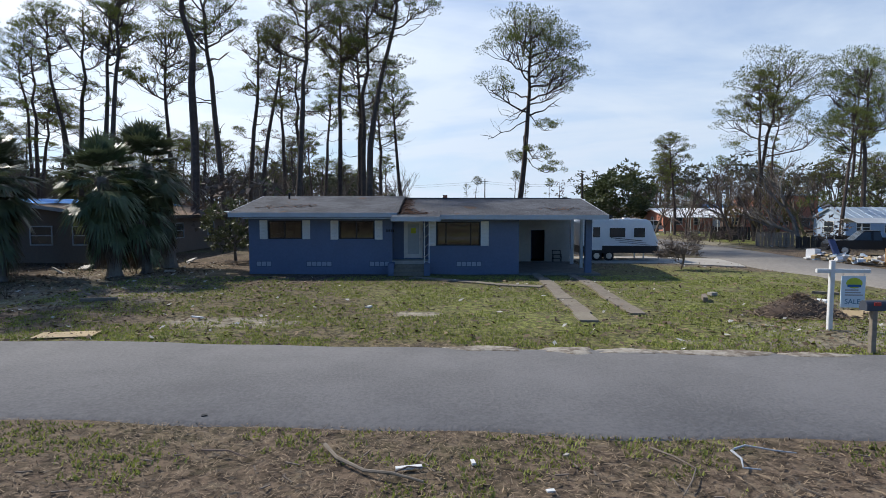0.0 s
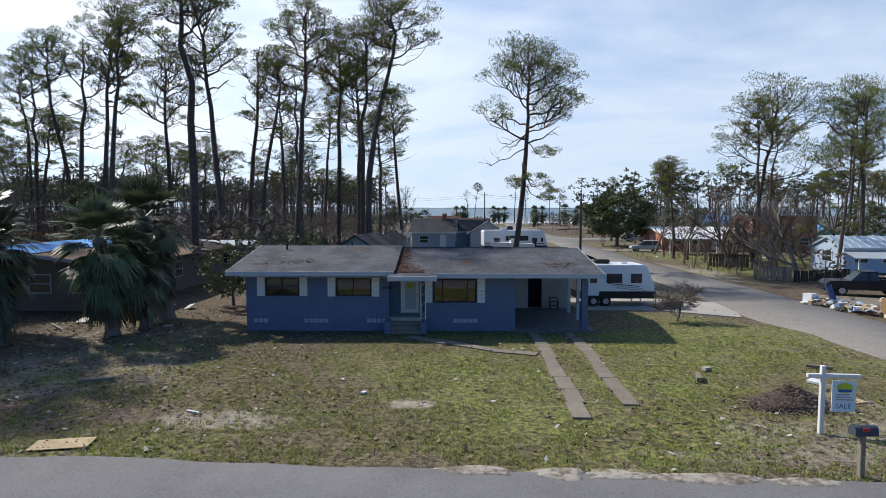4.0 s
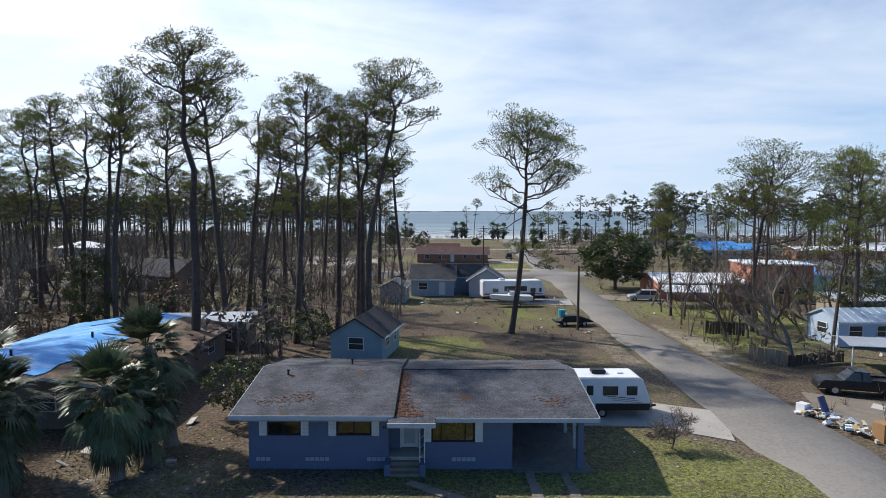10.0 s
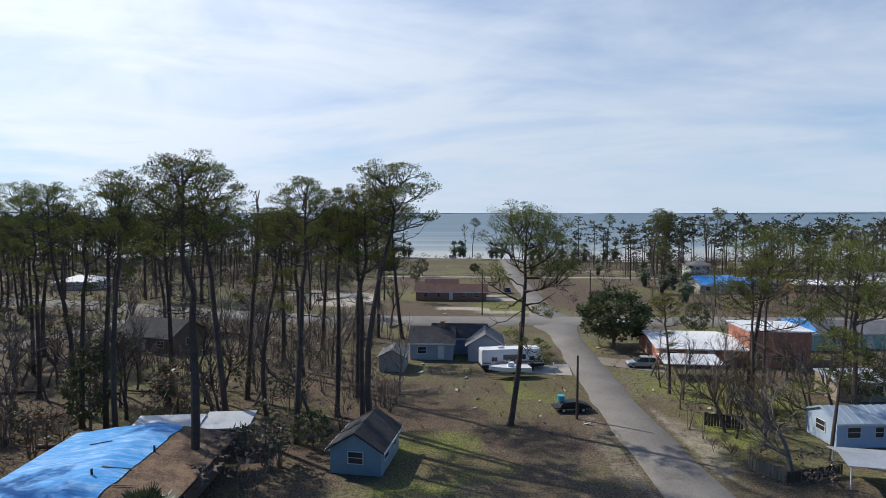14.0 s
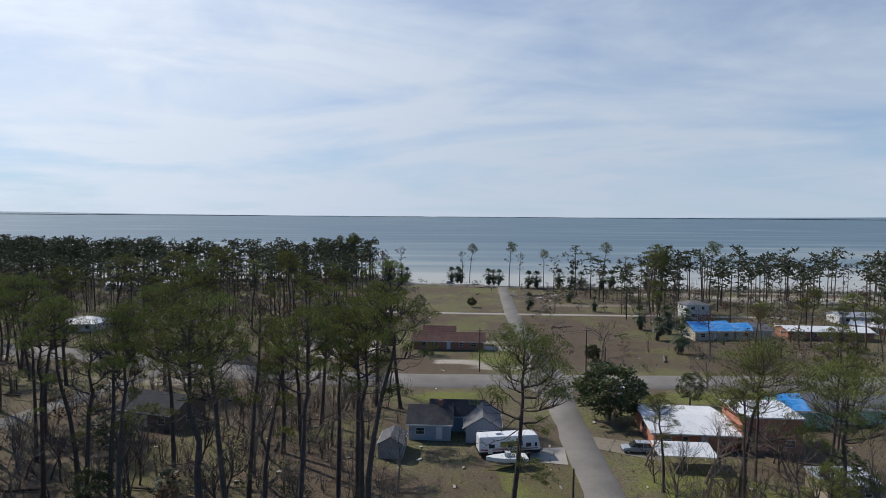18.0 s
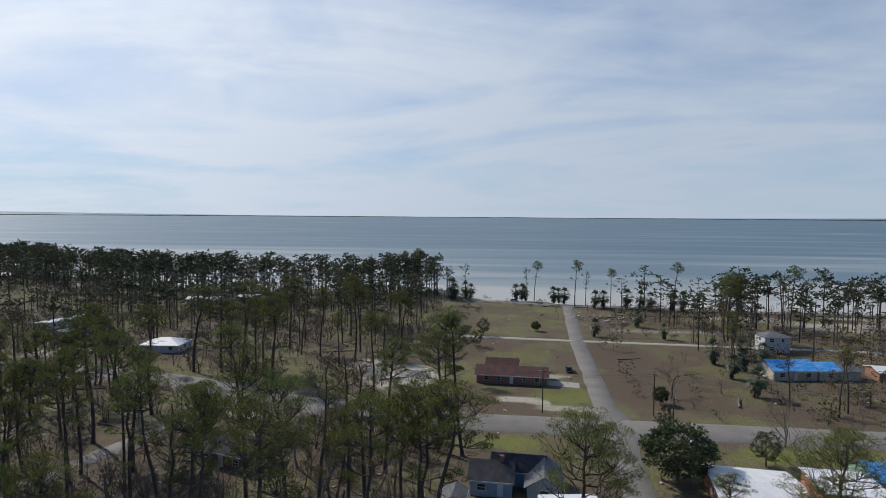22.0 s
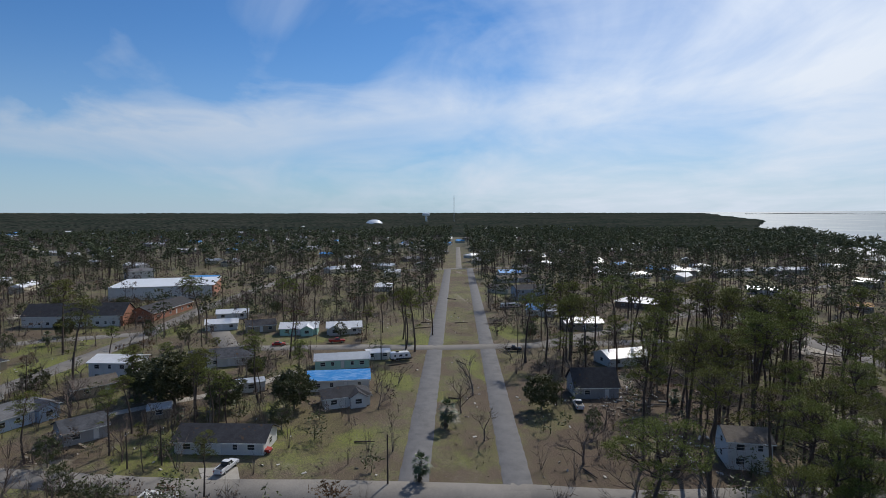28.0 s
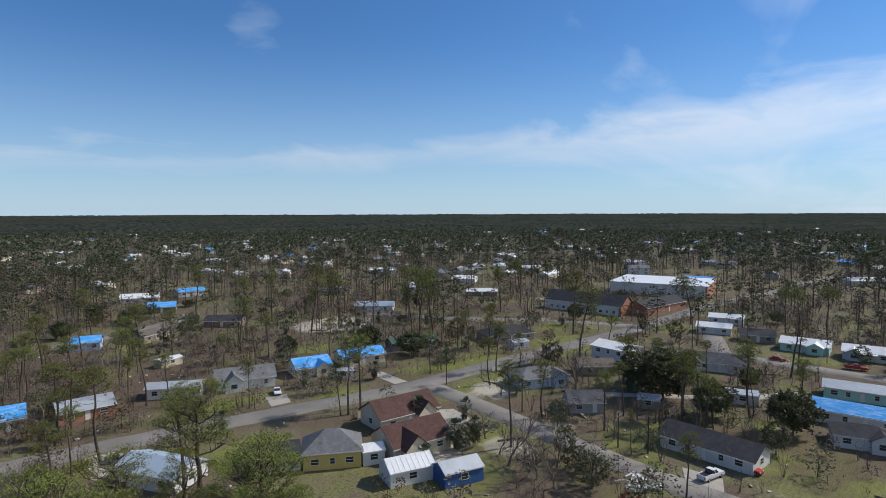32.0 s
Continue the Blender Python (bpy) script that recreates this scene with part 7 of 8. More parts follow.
ml = thing("mailbox", pose(9.87, 13.15, 0, 0, 0, 3), "dark grey mailbox on a weathered timber post", "mailbox")
beveled(part("post", MB().box(-0.06, 0.06, -0.06, 0.06, -0.2, 1.0), TIMBER, ml), 0.01, 1)
part("box", MB().prism([(-0.12, 1.0)] + [(-0.12 * math.cos(k * 0.393), 1.13 + 0.1 * math.sin(k * 0.393)) for k in range(9)] + [(0.12, 1.0)], "x", -0.26, 0.3), paint("mailbox_grey", (0.06, 0.07, 0.09)), ml)
part("flag", MB().box(-0.1, 0.06, -0.14, -0.125, 1.12, 1.2), RED_PAINT, ml)


def stick(name, pts, r, label, mat=TWIG, cat="branch"):
    pts = [Vector(p) for p in pts]
    return tagged(part(name, MB().tube(pts, [r * (1 - 0.5 * i / (len(pts) - 1)) for i in range(len(pts))], 6), mat), label, cat)


stick("fallen_branch", [(-1.75, 7.75, 0.05), (-1.5, 7.3, 0.06), (-1.1, 6.95, 0.05), (-0.75, 6.8, 0.09), (-0.35, 6.65, 0.05)], 0.03, "crooked fallen branch on the bare verge", TIMBER)
stick("fallen_branch", [(-0.8, 6.8, 0.06), (-0.55, 6.95, 0.1), (-0.3, 6.95, 0.08)], 0.014, "thin fallen twig on the bare verge")
stick("fallen_branch", [(2.75, 7.7, 0.03), (2.95, 7.35, 0.05), (3.1, 7.05, 0.03), (2.9, 6.7, 0.04), (2.65, 6.35, 0.03)], 0.016, "bent pale twig on the verge", TIMBER)
stick("fallen_branch", [(-3.4, 7.6, 0.03), (-3.0, 7.5, 0.07), (-2.7, 7.35, 0.04)], 0.015, "short broken twig on the verge")
stick("bent_pipe", [(3.85, 7.6, 0.05), (4.05, 7.68, 0.07), (4.4, 7.55, 0.05), (4.65, 7.5, 0.04)], 0.016, "bent grey metal pipe on the verge", METAL_GREY, "pipe")
stick("bent_pipe", [(3.8, 7.55, 0.05), (3.78, 7.25, 0.07), (3.7, 7.05, 0.04), (3.9, 7.0, 0.04)], 0.018, "crumpled grey metal strip on the verge", METAL_GREY, "pipe")


def scrap(x, y, a, l, w, t, mat, label, name="board_scrap", tilt=0, z=0.0):
    o = part(name, MB().box(-l / 2, l / 2, -w / 2, w / 2, 0, t), mat)
    o.matrix_basis = pose(x, y, z + 0.005, tilt, 0, a)
    return tagged(o, label, "debris")


scrap(-0.55, 7.1, 12, 0.34, 0.07, 0.03, WHITE_PAINT, "white strip of broken trim on the verge")
scrap(0.28, 7.25, 100, 0.12, 0.05, 0.03, WHITE_PAINT, "white scrap of trim on the verge")
scrap(1.15, 6.5, 10, 0.1, 0.06, 0.02, WHITE_PAINT, "white scrap of trim on the verge")
scrap(1.55, 7.5, 40, 0.08, 0.05, 0.02, CONCRETE, "pale chip of rubble on the verge")
scrap(-3.9, 8.9, 20, 0.08, 0.08, 0.05, PLASTIC_BLACK, "black lump on the road edge")
scrap(-10.0, 14.95, 10, 1.45, 0.7, 0.02, PLY, "sheet of raw plywood lying on the grass")
scrap(12.45, 17.75, -30, 0.95, 0.6, 0.02, PLY, "sheet of cardboard leaning on the brush pile", tilt=30)
scrap(13.4, 18.4, 15, 0.9, 0.35, 0.03, PLY, "flat piece of cardboard on the grass")
scrap(13.6, 20.6, 40, 0.5, 0.4, 0.08, WHITE_PAINT, "white broken panel on the grass")
scrap(9.55, 21.0, 70, 0.9, 0.16, 0.16, TIMBER, "grey split log on the grass")
scrap(10.4, 22.2, 20, 0.3, 0.22, 0.12, CONCRETE, "pale lump of rubble on the grass")
scrap(15.0, 22.5, -30, 0.9, 0.12, 0.1, TIMBER, "grey broken log on the grass")
scrap(-7.6, 17.4, -25, 0.5, 0.08, 0.04, WHITE_PAINT, "white strip of trim on the grass")
scrap(-2.6, 19.3, 60, 0.22, 0.14, 0.05, WHITE_PAINT, "white scrap on the grass")
scrap(-12.5, 20.6, 15, 1.2, 0.15, 0.12, TIMBER, "weathered log on the shaded grass")
scrap(-14.6, 30.5, 10, 0.5, 0.3, 0.08, CONCRETE, "pale slab under the palms")

# brush pile
pl = MB()
MULCH = surf("dry_mulch", (0.25, 0.175, 0.135), (0.13, 0.09, 0.07), rough=0.95, bump=0, vary=0.4)
for _ in range(2600):
    a_, q_ = lr.uniform(0, 6.3), abs(lr.normal()) * 0.55
    x_, y_ = 11.25 + math.cos(a_) * q_ * 1.45, 18.1 + math.sin(a_) * q_ * 0.8
    z_ = max(0.03, 0.62 - q_ * 0.6) * lr.uniform(0.75, 1.08)
    d_ = Vector((lr.normal(), lr.normal(), lr.normal() * 0.4)).normalized() * lr.uniform(0.04, 0.2)
    pl.tube([(x_ - d_.x, y_ - d_.y, max(0.02, z_ - d_.z)), (x_ + d_.x, y_ + d_.y, max(0.02, z_ + d_.z))], [0.013, 0.008], 3, False)
tagged(part("brush_pile", pl, MULCH, fix=False), "heap of brown branches and pine straw on the lawn", "brush pile", kind="stuff")
# low mound under it
mo = MB()
mo.loft([[(11.25 + 1.5 * s_ * math.cos(k * 0.524) * (1 + 0.1 * math.sin(k * 3)), 18.1 + 0.85 * s_ * math.sin(k * 0.524), z_) for k in range(12)] for s_, z_ in ((1.0, -0.05), (0.72, 0.2), (0.4, 0.42), (0.1, 0.54))])
tagged(part("earth_mound", mo, surf("dark_humus", (0.12, 0.085, 0.065), (0.06, 0.045, 0.035), rough=1, bump=0.6), smooth=True), "dark mound of earth under the brush", "mound", kind="structure")

# kerbside junk across the side street
jr = np.random.default_rng(12)
jm = (WHITE_PAINT, PLY, TIMBER, SIGN_BLUE, GEL_WHITE, METAL_GREY, W_CREAM)
jn = ("discarded panel", "broken plank", "discarded box", "crumpled sheet")
for k_ in range(70):
    f_ = k_ / 70
    x_, y_ = 24.9 + 1.5 * f_ + jr.normal() * 0.45, 38.0 - 4.2 * f_ + jr.normal() * 0.35
    o_ = part("junk_piece", MB().obox((0, 0, 0), (jr.uniform(0.06, 0.34), 0, 0), (0, jr.uniform(0.04, 0.2), 0), (0, 0, jr.uniform(0.015, 0.12))), jm[int(jr.integers(0, 7))])
    o_.matrix_basis = pose(x_, y_, jr.uniform(0.12, 0.45), jr.normal() * 14, jr.normal() * 14, jr.uniform(0, 180))
    tagged(o_, "broken household junk heaped at the kerb", "debris", "kerbside junk")
bx = tagged(part("cardboard_box", MB().box(-0.42, 0.42, -0.35, 0.35, 0, 1.1), surf("brown_card", (0.38, 0.22, 0.1), rough=0.85)), "tall brown cardboard box at the kerb", "box")
bx.matrix_basis = pose(26.5, 33.6, 0, 0, 0, 20)
fz = tagged(part("white_cabinet", MB().box(-0.32, 0.32, -0.3, 0.3, 0, 0.75), GEL_WHITE), "white discarded cabinet at the kerb", "cabinet")
fz.matrix_basis = pose(24.6, 38.2, 0, 0, 0, 25)
ch = tagged(part("blue_cabinet", MB().box(-0.35, 0.35, -0.05, 0.05, 0, 1.3), paint("navy_panel", (0.06, 0.08, 0.18))), "navy door leaning over the junk", "panel")
ch.matrix_basis = pose(25.6, 37.2, 0.2, -22, 0, 30)

# rubble heaps
for cx_, cy_, n_, s_ in ((-96, -34.5, 34, 1.6), (-137, 62, 60, 5), (-105, 62, 60, 6), (-119, -62, 26, 3), (58, 262, 50, 9), (44, 268, 40, 7), (-128, 58, 40, 4), (-163, -62, 20, 3), (-100, -72, 20, 3)):
    rb = MB()
    for _ in range(n_):
        x_, y_ = cx_ + jr.normal() * s_, cy_ + jr.normal() * s_
        a_ = jr.uniform(0, 6.3)
        u_ = Vector((math.cos(a_), math.sin(a_), jr.normal() * 0.2)) * jr.uniform(0.2, 1.1)
        v_ = Vector((-math.sin(a_), math.cos(a_), jr.normal() * 0.2)) * jr.uniform(0.08, 0.35)
        rb.obox((x_, y_, jr.uniform(0.1, 0.5)), u_, v_, (0, 0, jr.uniform(0.03, 0.15)))
    tagged(part("rubble_heap", rb, (W_GREY, TIMBER, W_WHITE)[int(jr.integers(0, 3))]), "scattered heap of storm debris", "debris", kind="stuff")

# fences
def fence(a, b, h, label, board=TIMBER, gap=0.0):
    a, b = Vector((*a, 0)), Vector((*b, 0))
    e = thing("fence", Matrix.Translation((a + b) / 2), label, "fence")
    d = (b - a).normalized()
    n = int((b - a).length / 0.3)
    bm_ = MB().box(-0.13, 0.13, -0.012, 0.012, 0.05, h).mesh("board", board)
    for i in range(n):
        p = a.lerp(b, (i + 0.5) / n) - (a + b) / 2
        reuse("board", bm_, e, pose(p.x, p.y, RNG.uniform(-0.05, 0.05), RNG.normal() * 1.5, 0, math.degrees(math.atan2(d.y, d.x)) + RNG.normal() * 2))
    for i in range(0, n + 1, 8):
        p = a.lerp(b, i / n) - (a + b) / 2
        part("fence_post", MB().box(p.x - 0.05, p.x + 0.05, p.y + 0.02, p.y + 0.12, 0, h + 0.05), board, e)


fence((30, 64.4), (33.7, 63.1), 1.5, "short run of weathered board fence", CREOSOTE)
fence((28.9, 53.0), (30.7, 50.3), 1.3, "weathered board fence by the street")
fence((30.9, 50.2), (37, 52), 1.05, "leaning weathered board fence", CREOSOTE)
fence((-88, -96), (-97, -97), 1.6, "pale board fence behind the maroon house", W_TAN)
fence((-140, -94), (-156, -90), 1.4, "white board fence along the street", W_WHITE)
# carport beside the light blue cabin
cp = thing("carport", pose(39.2, 50.2, 0, 0, 0, -12), "open metal carport with a pale ribbed roof", "carport")
for a_ in (-3.2, 3.2):
    for b_ in (-1.8, 1.8):
        part("post", MB().box(a_ - 0.05, a_ + 0.05, b_ - 0.05, b_ + 0.05, 0, 2.3), WHITE_PAINT, cp)
part("roof", MB().prism([(-2.2, 2.2), (0, 2.6), (2.2, 2.2), (2.2, 2.26), (0, 2.66), (-2.2, 2.26)], "x", -3.6, 3.6), METAL_GREY, cp)
OCCUPIED.append((39, 50, 4))
# fallen trunks
for x_, y_, a_, l_ in ((-137, 66, 40, 12), (-120, 60, 110, 9), (-30, 160, 20, 9), (60, 150, 70, 8), (48, 270, 15, 10), (-128, 70, 75, 10), (-60, 110, 30, 11)):
    lg = tagged(part("fallen_log", MB().tube([(-l_ / 2, 0, 0.25), (0, 0.2, 0.35), (l_ / 2, 0, 0.5)], [0.28, 0.22, 0.12], 8), BARK_GREY), "fallen grey pine trunk on the ground", "log")
    lg.matrix_basis = pose(x_, y_, 0, 0, 0, a_)
# distant landmarks
wt = thing("water_tower", pose(-2250, 243, swell(-2250, 243) * 0.2), "white water tower on the horizon", "tower")
part("tank", MB().tube([(0, 0, 30), (0, 0, 33), (0, 0, 41), (0, 0, 43)], [8, 15, 15, 6], 20), GEL_WHITE, wt)
part("column", MB().tube([(0, 0, 0), (0, 0, 31)], [4, 4], 12), GEL_WHITE, wt)
ms_ = thing("radio_mast", pose(-2200, 345, 0), "thin lattice radio mast on the horizon", "mast")
part("shaft", MB().tube([(0, 0, 0), (0, 0, 112)], [1.2, 0.8], 5), METAL_GREY, ms_)
dm = thing("domed_hall", pose(-1950, 35, 0), "large pale domed hall in the distant town", "hall")
part("dome", MB().loft([[(45 * c_ * math.cos(k * 0.314), 30 * c_ * math.sin(k * 0.314), z_) for k in range(20)] for c_, z_ in ((1, 4), (0.9, 12), (0.6, 19), (0.2, 22))]), GEL_WHITE, dm)
part("wall", MB().tube([(0, 0, 0), (0, 0, 4.5)], [40, 40], 20), W_TAN, dm)

# ---- grass and litter close to the first views ----
gr = np.random.default_rng(44)
gm, dm_ = MB(), MB()
for _ in range(52000):
    if gr.uniform() < 0.82:
        x_, y_ = gr.uniform(-15, 17), 13.6 + 15.2 * gr.uniform(0, 1) ** 1.3
        y_ -= 0.067 * x_ * max(0, 1 - (y_ - 13.6) / 8)
        if FY - 1.2 < y_ or (4.1 < x_ < 5.1 and y_ > 16.8) or (5.9 < x_ < 6.9 and y_ > 18):
            continue
    else:
        x_ = gr.uniform(-9, 9)
        y_ = gr.uniform(4.2, 8.3) - 0.067 * x_
    n_ = 0.08 + noise.noise((x_ * 0.55, y_ * 0.55, 7)) + 0.5 * noise.noise((x_ * 2.1, y_ * 2.1, 1))
    if n_ < (-0.05 if y_ > 9 else 0.12) or field(SANDY, x_, y_, 0) > 0.5:
        if gr.uniform() < 0.72:
            continue
        a_, s_ = gr.uniform(0, 6.3), gr.uniform(0.03, 0.1)
        dm_.add([(x_ - math.cos(a_) * s_, y_ - math.sin(a_) * s_, 0.012), (x_ + math.sin(a_) * 0.02, y_ - math.cos(a_) * 0.02, 0.03), (x_ + math.cos(a_) * s_, y_ + math.sin(a_) * s_, 0.02)], [(0, 1, 2)])
        continue
    for k_ in range(2):
        a_, h_ = gr.uniform(0, 6.3), gr.uniform(0.015, 0.052)
        gm.add([(x_ - math.sin(a_) * 0.02, y_ + math.cos(a_) * 0.02, -0.02), (x_ + math.sin(a_) * 0.02, y_ - math.cos(a_) * 0.02, -0.02), (x_ + math.cos(a_) * h_ * 0.8, y_ + math.sin(a_) * h_ * 0.8, h_)], [(0, 1, 2)])
        x_, y_ = x_ + gr.normal() * 0.05, y_ + gr.normal() * 0.05
GRASS = surf("short_grass", (0.31, 0.325, 0.082), (0.185, 0.205, 0.054), rough=0.8, grain=2, stain=0.6, bump=0, vary=0.4, trans=0.3)
STRAW = surf("dead_straw", (0.30, 0.23, 0.15), (0.18, 0.13, 0.085), rough=0.9, bump=0, vary=0.4)
db = MB()
leaf_sets = [MB(), MB(), MB()]
for _ in range(520):
    x_, y_ = gr.uniform(-14, 17), gr.uniform(13.8, 28)
    if gr.uniform() < 0.25:
        x_, y_ = gr.uniform(-8, 8), gr.uniform(4.5, 7.8)
    if gr.uniform() > 0.35 + 0.6 * field(LITTER, x_, y_, 0):
        continue
    a_, l_ = gr.uniform(0, 6.3), gr.uniform(0.02, 0.12)
    db.obox((x_, y_, 0.02), (math.cos(a_) * l_, math.sin(a_) * l_, gr.normal() * 0.01), (-math.sin(a_) * 0.009, math.cos(a_) * 0.009, 0), (0, 0, 0.007))
for _ in range(19000):
    x_, y_ = gr.uniform(-26, 18), gr.uniform(13.4, 36)
    if -12 < x_ < 9 and y_ > 28 or gr.uniform() > 0.2 + 0.8 * field(LITTER, x_, y_, 0) or y_ < 13.5 - 0.067 * x_:
        continue
    a_, l_ = gr.uniform(0, 6.3), gr.uniform(0.03, 0.13)
    lf_ = leaf_sets[int(gr.choice(3, p=[0.6, 0.34, 0.06]))]
    u_, v_ = Vector((math.cos(a_) * l_, math.sin(a_) * l_, gr.uniform(-0.02, 0.05))), Vector((-math.sin(a_) * l_ * 0.5, math.cos(a_) * l_ * 0.5, gr.uniform(-0.02, 0.04)))
    p_ = Vector((x_, y_, 0.02))
    lf_.add([p_ - u_, p_ + v_, p_ + u_, p_ - v_ * 0.8], [(0, 1, 2, 3)])
# straw, needles and bark chips on the near verge
for _ in range(15000):
    x_ = gr.uniform(-9.5, 9.5)
    y_ = gr.uniform(4.2, 8.4) - 0.067 * x_
    a_, l_ = gr.uniform(0, 6.3), gr.uniform(0.02, 0.075)
    u_, v_ = Vector((math.cos(a_) * l_, math.sin(a_) * l_, gr.uniform(-0.01, 0.03))), Vector((-math.sin(a_) * 0.008, math.cos(a_) * 0.008, 0))
    p_ = Vector((x_, y_, 0.015))
    (dm_ if gr.uniform() < 0.7 else leaf_sets[0]).add([p_ - u_ - v_, p_ - u_ + v_, p_ + u_], [(0, 1, 2)])
for n_, lf_, c_, l_ in (("dead_leaves", leaf_sets[0], (0.12, 0.08, 0.055), "brown dead leaves strewn over the yard"), ("dry_leaves", leaf_sets[1], (0.3, 0.21, 0.13), "tan dry leaves strewn over the yard"), ("bleached_scraps", leaf_sets[2], (0.55, 0.52, 0.46), "bleached bark and paper scraps in the yard")):
    tagged(part(n_, lf_, surf(n_, c_, rough=0.9, bump=0, vary=0.35), fix=False), l_, "litter", kind="stuff")
tagged(part("lawn_debris", db, TIMBER, fix=False), "broken twigs and bark scattered over the lawn", "debris", kind="stuff")
tagged(part("grass", gm, GRASS, fix=False), "short green grass in patches", "grass", kind="stuff")
tagged(part("dead_grass", dm_, STRAW, fix=False), "dead straw and pine needles on the ground", "straw", kind="stuff")
# ---- named trees ----
PINE_LABELS = ("tall slash pine with a high open crown", "tall slash pine with a high open crown", "dense slash pine with heavy foliage", "wind-bent slash pine with a sparse top", "slender slash pine with a small top", "dense slash pine with a long crown", "rust-brown dying slash pine", "storm-stripped pine with a thin top")
big = pine_meshes(104, 25.6, 0.42, 6.7, 16, NEEDLE, 0.012, 105, 9, 0.96, 0.7, 1.0, 14)
spreading = pine_meshes(107, 22.4, 0.46, 7.2, 12, NEEDLE, 0.02, 100, 8, 0.95, 0.3, 1.0, 13)
spreading_dense = pine_meshes(111, 21.2, 0.5, 6.6, 15, NEEDLE, 0.02, 100, 8, 0.95, 0.3, 1.0, 14)
OCCUPIED.append((8.0, 64.6, 2))
tree_thing("pine_tree", big, pose(8.0, 64.6, 0, 0, 5.8, 0) @ pose(0, 0, 0, 0, 0, 180), "lone tall pine with a broad open crown", group="slash pines")
pine(-21.5, 49.8, 29.5, 1, wide=38.3)
pine(-6.9, 61.2, 29.3, 3, wide=36.0)
pine(-8.8, 64.5, 27.1, 1, wide=31.3)
pine(-14.9, 59.6, 28.3, 0, wide=31.3)
pine(-12.4, 67.5, 27.9, 4, wide=27.8)
pine(-23.6, 63.2, 29.4, 2, wide=33.6)
pine(-33.7, 59.6, 28.9, 0, wide=26.6)
pine(-36.5, 62.5, 27.7, 4, wide=29.4)
pine(-19.5, 66, 24.4, 3, wide=25.5)
pine(-40, 64, 26.4, 7, wide=28.0)
pine(-45, 68, 27.4, 3, wide=29.0)
pine(-59.8, 85.1, 28.5, 3, wide=24.5)
pine(-52, 74, 25.9, 7, wide=27.5)
pine(-64, 78, 23.9, 1, wide=25.3)
pine(-7.3, 110, 29.3, 2, wide=34.8)
pine(-20, 84, 26.8, 7, wide=32.4)
pine(-25, 74, 28.9, 7, wide=30.6)
pine(-36, 76, 28.9, 5, wide=30.6)
tree_thing("pine_tree", spreading, pose(38.9, 71, 0, 0, 0, 40), "spreading pine with long crooked limbs", group="slash pines")
pine(36.0, 66, 19.5, 4)
tree_thing("pine_tree", spreading_dense, pose(46.6, 64.4, 0, 0, 0, 100), "spreading pine with heavy dark foliage", group="slash pines")
OCCUPIED += [(38.9, 71, 1.5), (46.6, 64.4, 1.5)]
pine(56.6, 80.6, 23.0, 0)
pine(45, 80, 19, 3)
pine(61, 74, 20, 7)
pine(60, 84, 19, 4)
bare(32.7, 52.7, 11.4, 2, "broken grey oak with long bare limbs", 15)
bare(36, 63.5, 9, 0)
bare(32.3, 66.5, 9, 1, "thin brown tree beside the side street")
bare(33.4, 58.5, 9.5, 0, "thin brown tree beside the side street")
bare(35.5, 71, 9, 2)
for x_, y_, h_ in ((28.4, 55.0, 2.2), (27.6, 57.2, 1.8), (30.2, 54.6, 2.4), (29.2, 58.4, 2.0), (31.6, 55.6, 2.2)):
    shrub(x_, y_, h_, 0, "heap of brown brush by the board fence")
bare(29.5, 70, 8, 1)
bare(43, 66, 10, 2)
bare(30.5, 79, 8, 0)
leafy(31.6, 104, 10.6, 0, "dense round magnolia beside the side street", 12)
leafy(52, 71, 8, 1)
leafy(-38, 62, 9.5, 1, "tall glossy evergreen behind the tarpaulined house", 7.5)
leafy(-50, 52, 6, 1)
leafy(-13, 58, 4, 2)
bare(44, 152, 13, 1, "wide bare oak in the empty lot", 17)
bare(58, 122, 12, 0, "thin budding tree by the cross street")
leafy(50, 112, 7, 1)
leafy(36, 128, 6, 1, "small ivy-clad tree by the kerb", 4)
bare(-113, 23.9, 10, 1, "dead grey tree in the median")
bare(-130, 22, 12, 0, "dead grey tree in the median")
bare(-142, 27, 14, 2, "dead grey tree in the median")
palm(-121, 17, 6.2)
leafy(-125, -18, 7, 1)
leafy(-139, -33, 8, 0, wide=9)
bare(-136, 3, 9, 2, "bare tree beside the white cottage")
leafy(-150, -52, 10, 1, "tall evergreen between the houses", 14)
leafy(-112, -58, 6, 1)
bare(-103, -60, 8, 0)
bare(-100, -52, 7, 1)
leafy(-94, -45, 5, 2)
palm(-103, -77, 5)
palm(-96, -84, 6)
bare(-146, -68, 9, 0)
bare(-141, -62, 9, 1)
bare(-130, -66, 8, 2)
pine(-108, -40, 9, 2)
tree_thing("shrub", RED_SHRUB, at(-86, -32, 1.0), "red-leaved shrub by the street", "shrub")
pine(-33.5, -67.0, 27, 2, "tall open pine with long crooked limbs", wide=40)
pine(-30.2, -46.8, 27, 5, "bright green pine with a full rounded crown", wide=36)
pine(-32.5, -50.5, 24.5, 5, "bright green pine with a full rounded crown", wide=30)
pine(-15.2, -52.0, 27, 5, "bright green pine with a full rounded crown", wide=38)
pine(-19.8, -53.5, 25.5, 2, "bright green pine with a full rounded crown", wide=34)
pine(-27.0, -58.0, 22.5, 2, wide=26)
pine(-70, 38, 12, 5, wide=17)
pine(-46.5, 47, 27, 2, wide=29)
pine(-48.5, 43.6, 26, 4, wide=27)
pine(-34, 33, 26, 2, wide=27)
pine(-38.5, 35, 25, 4, wide=25)
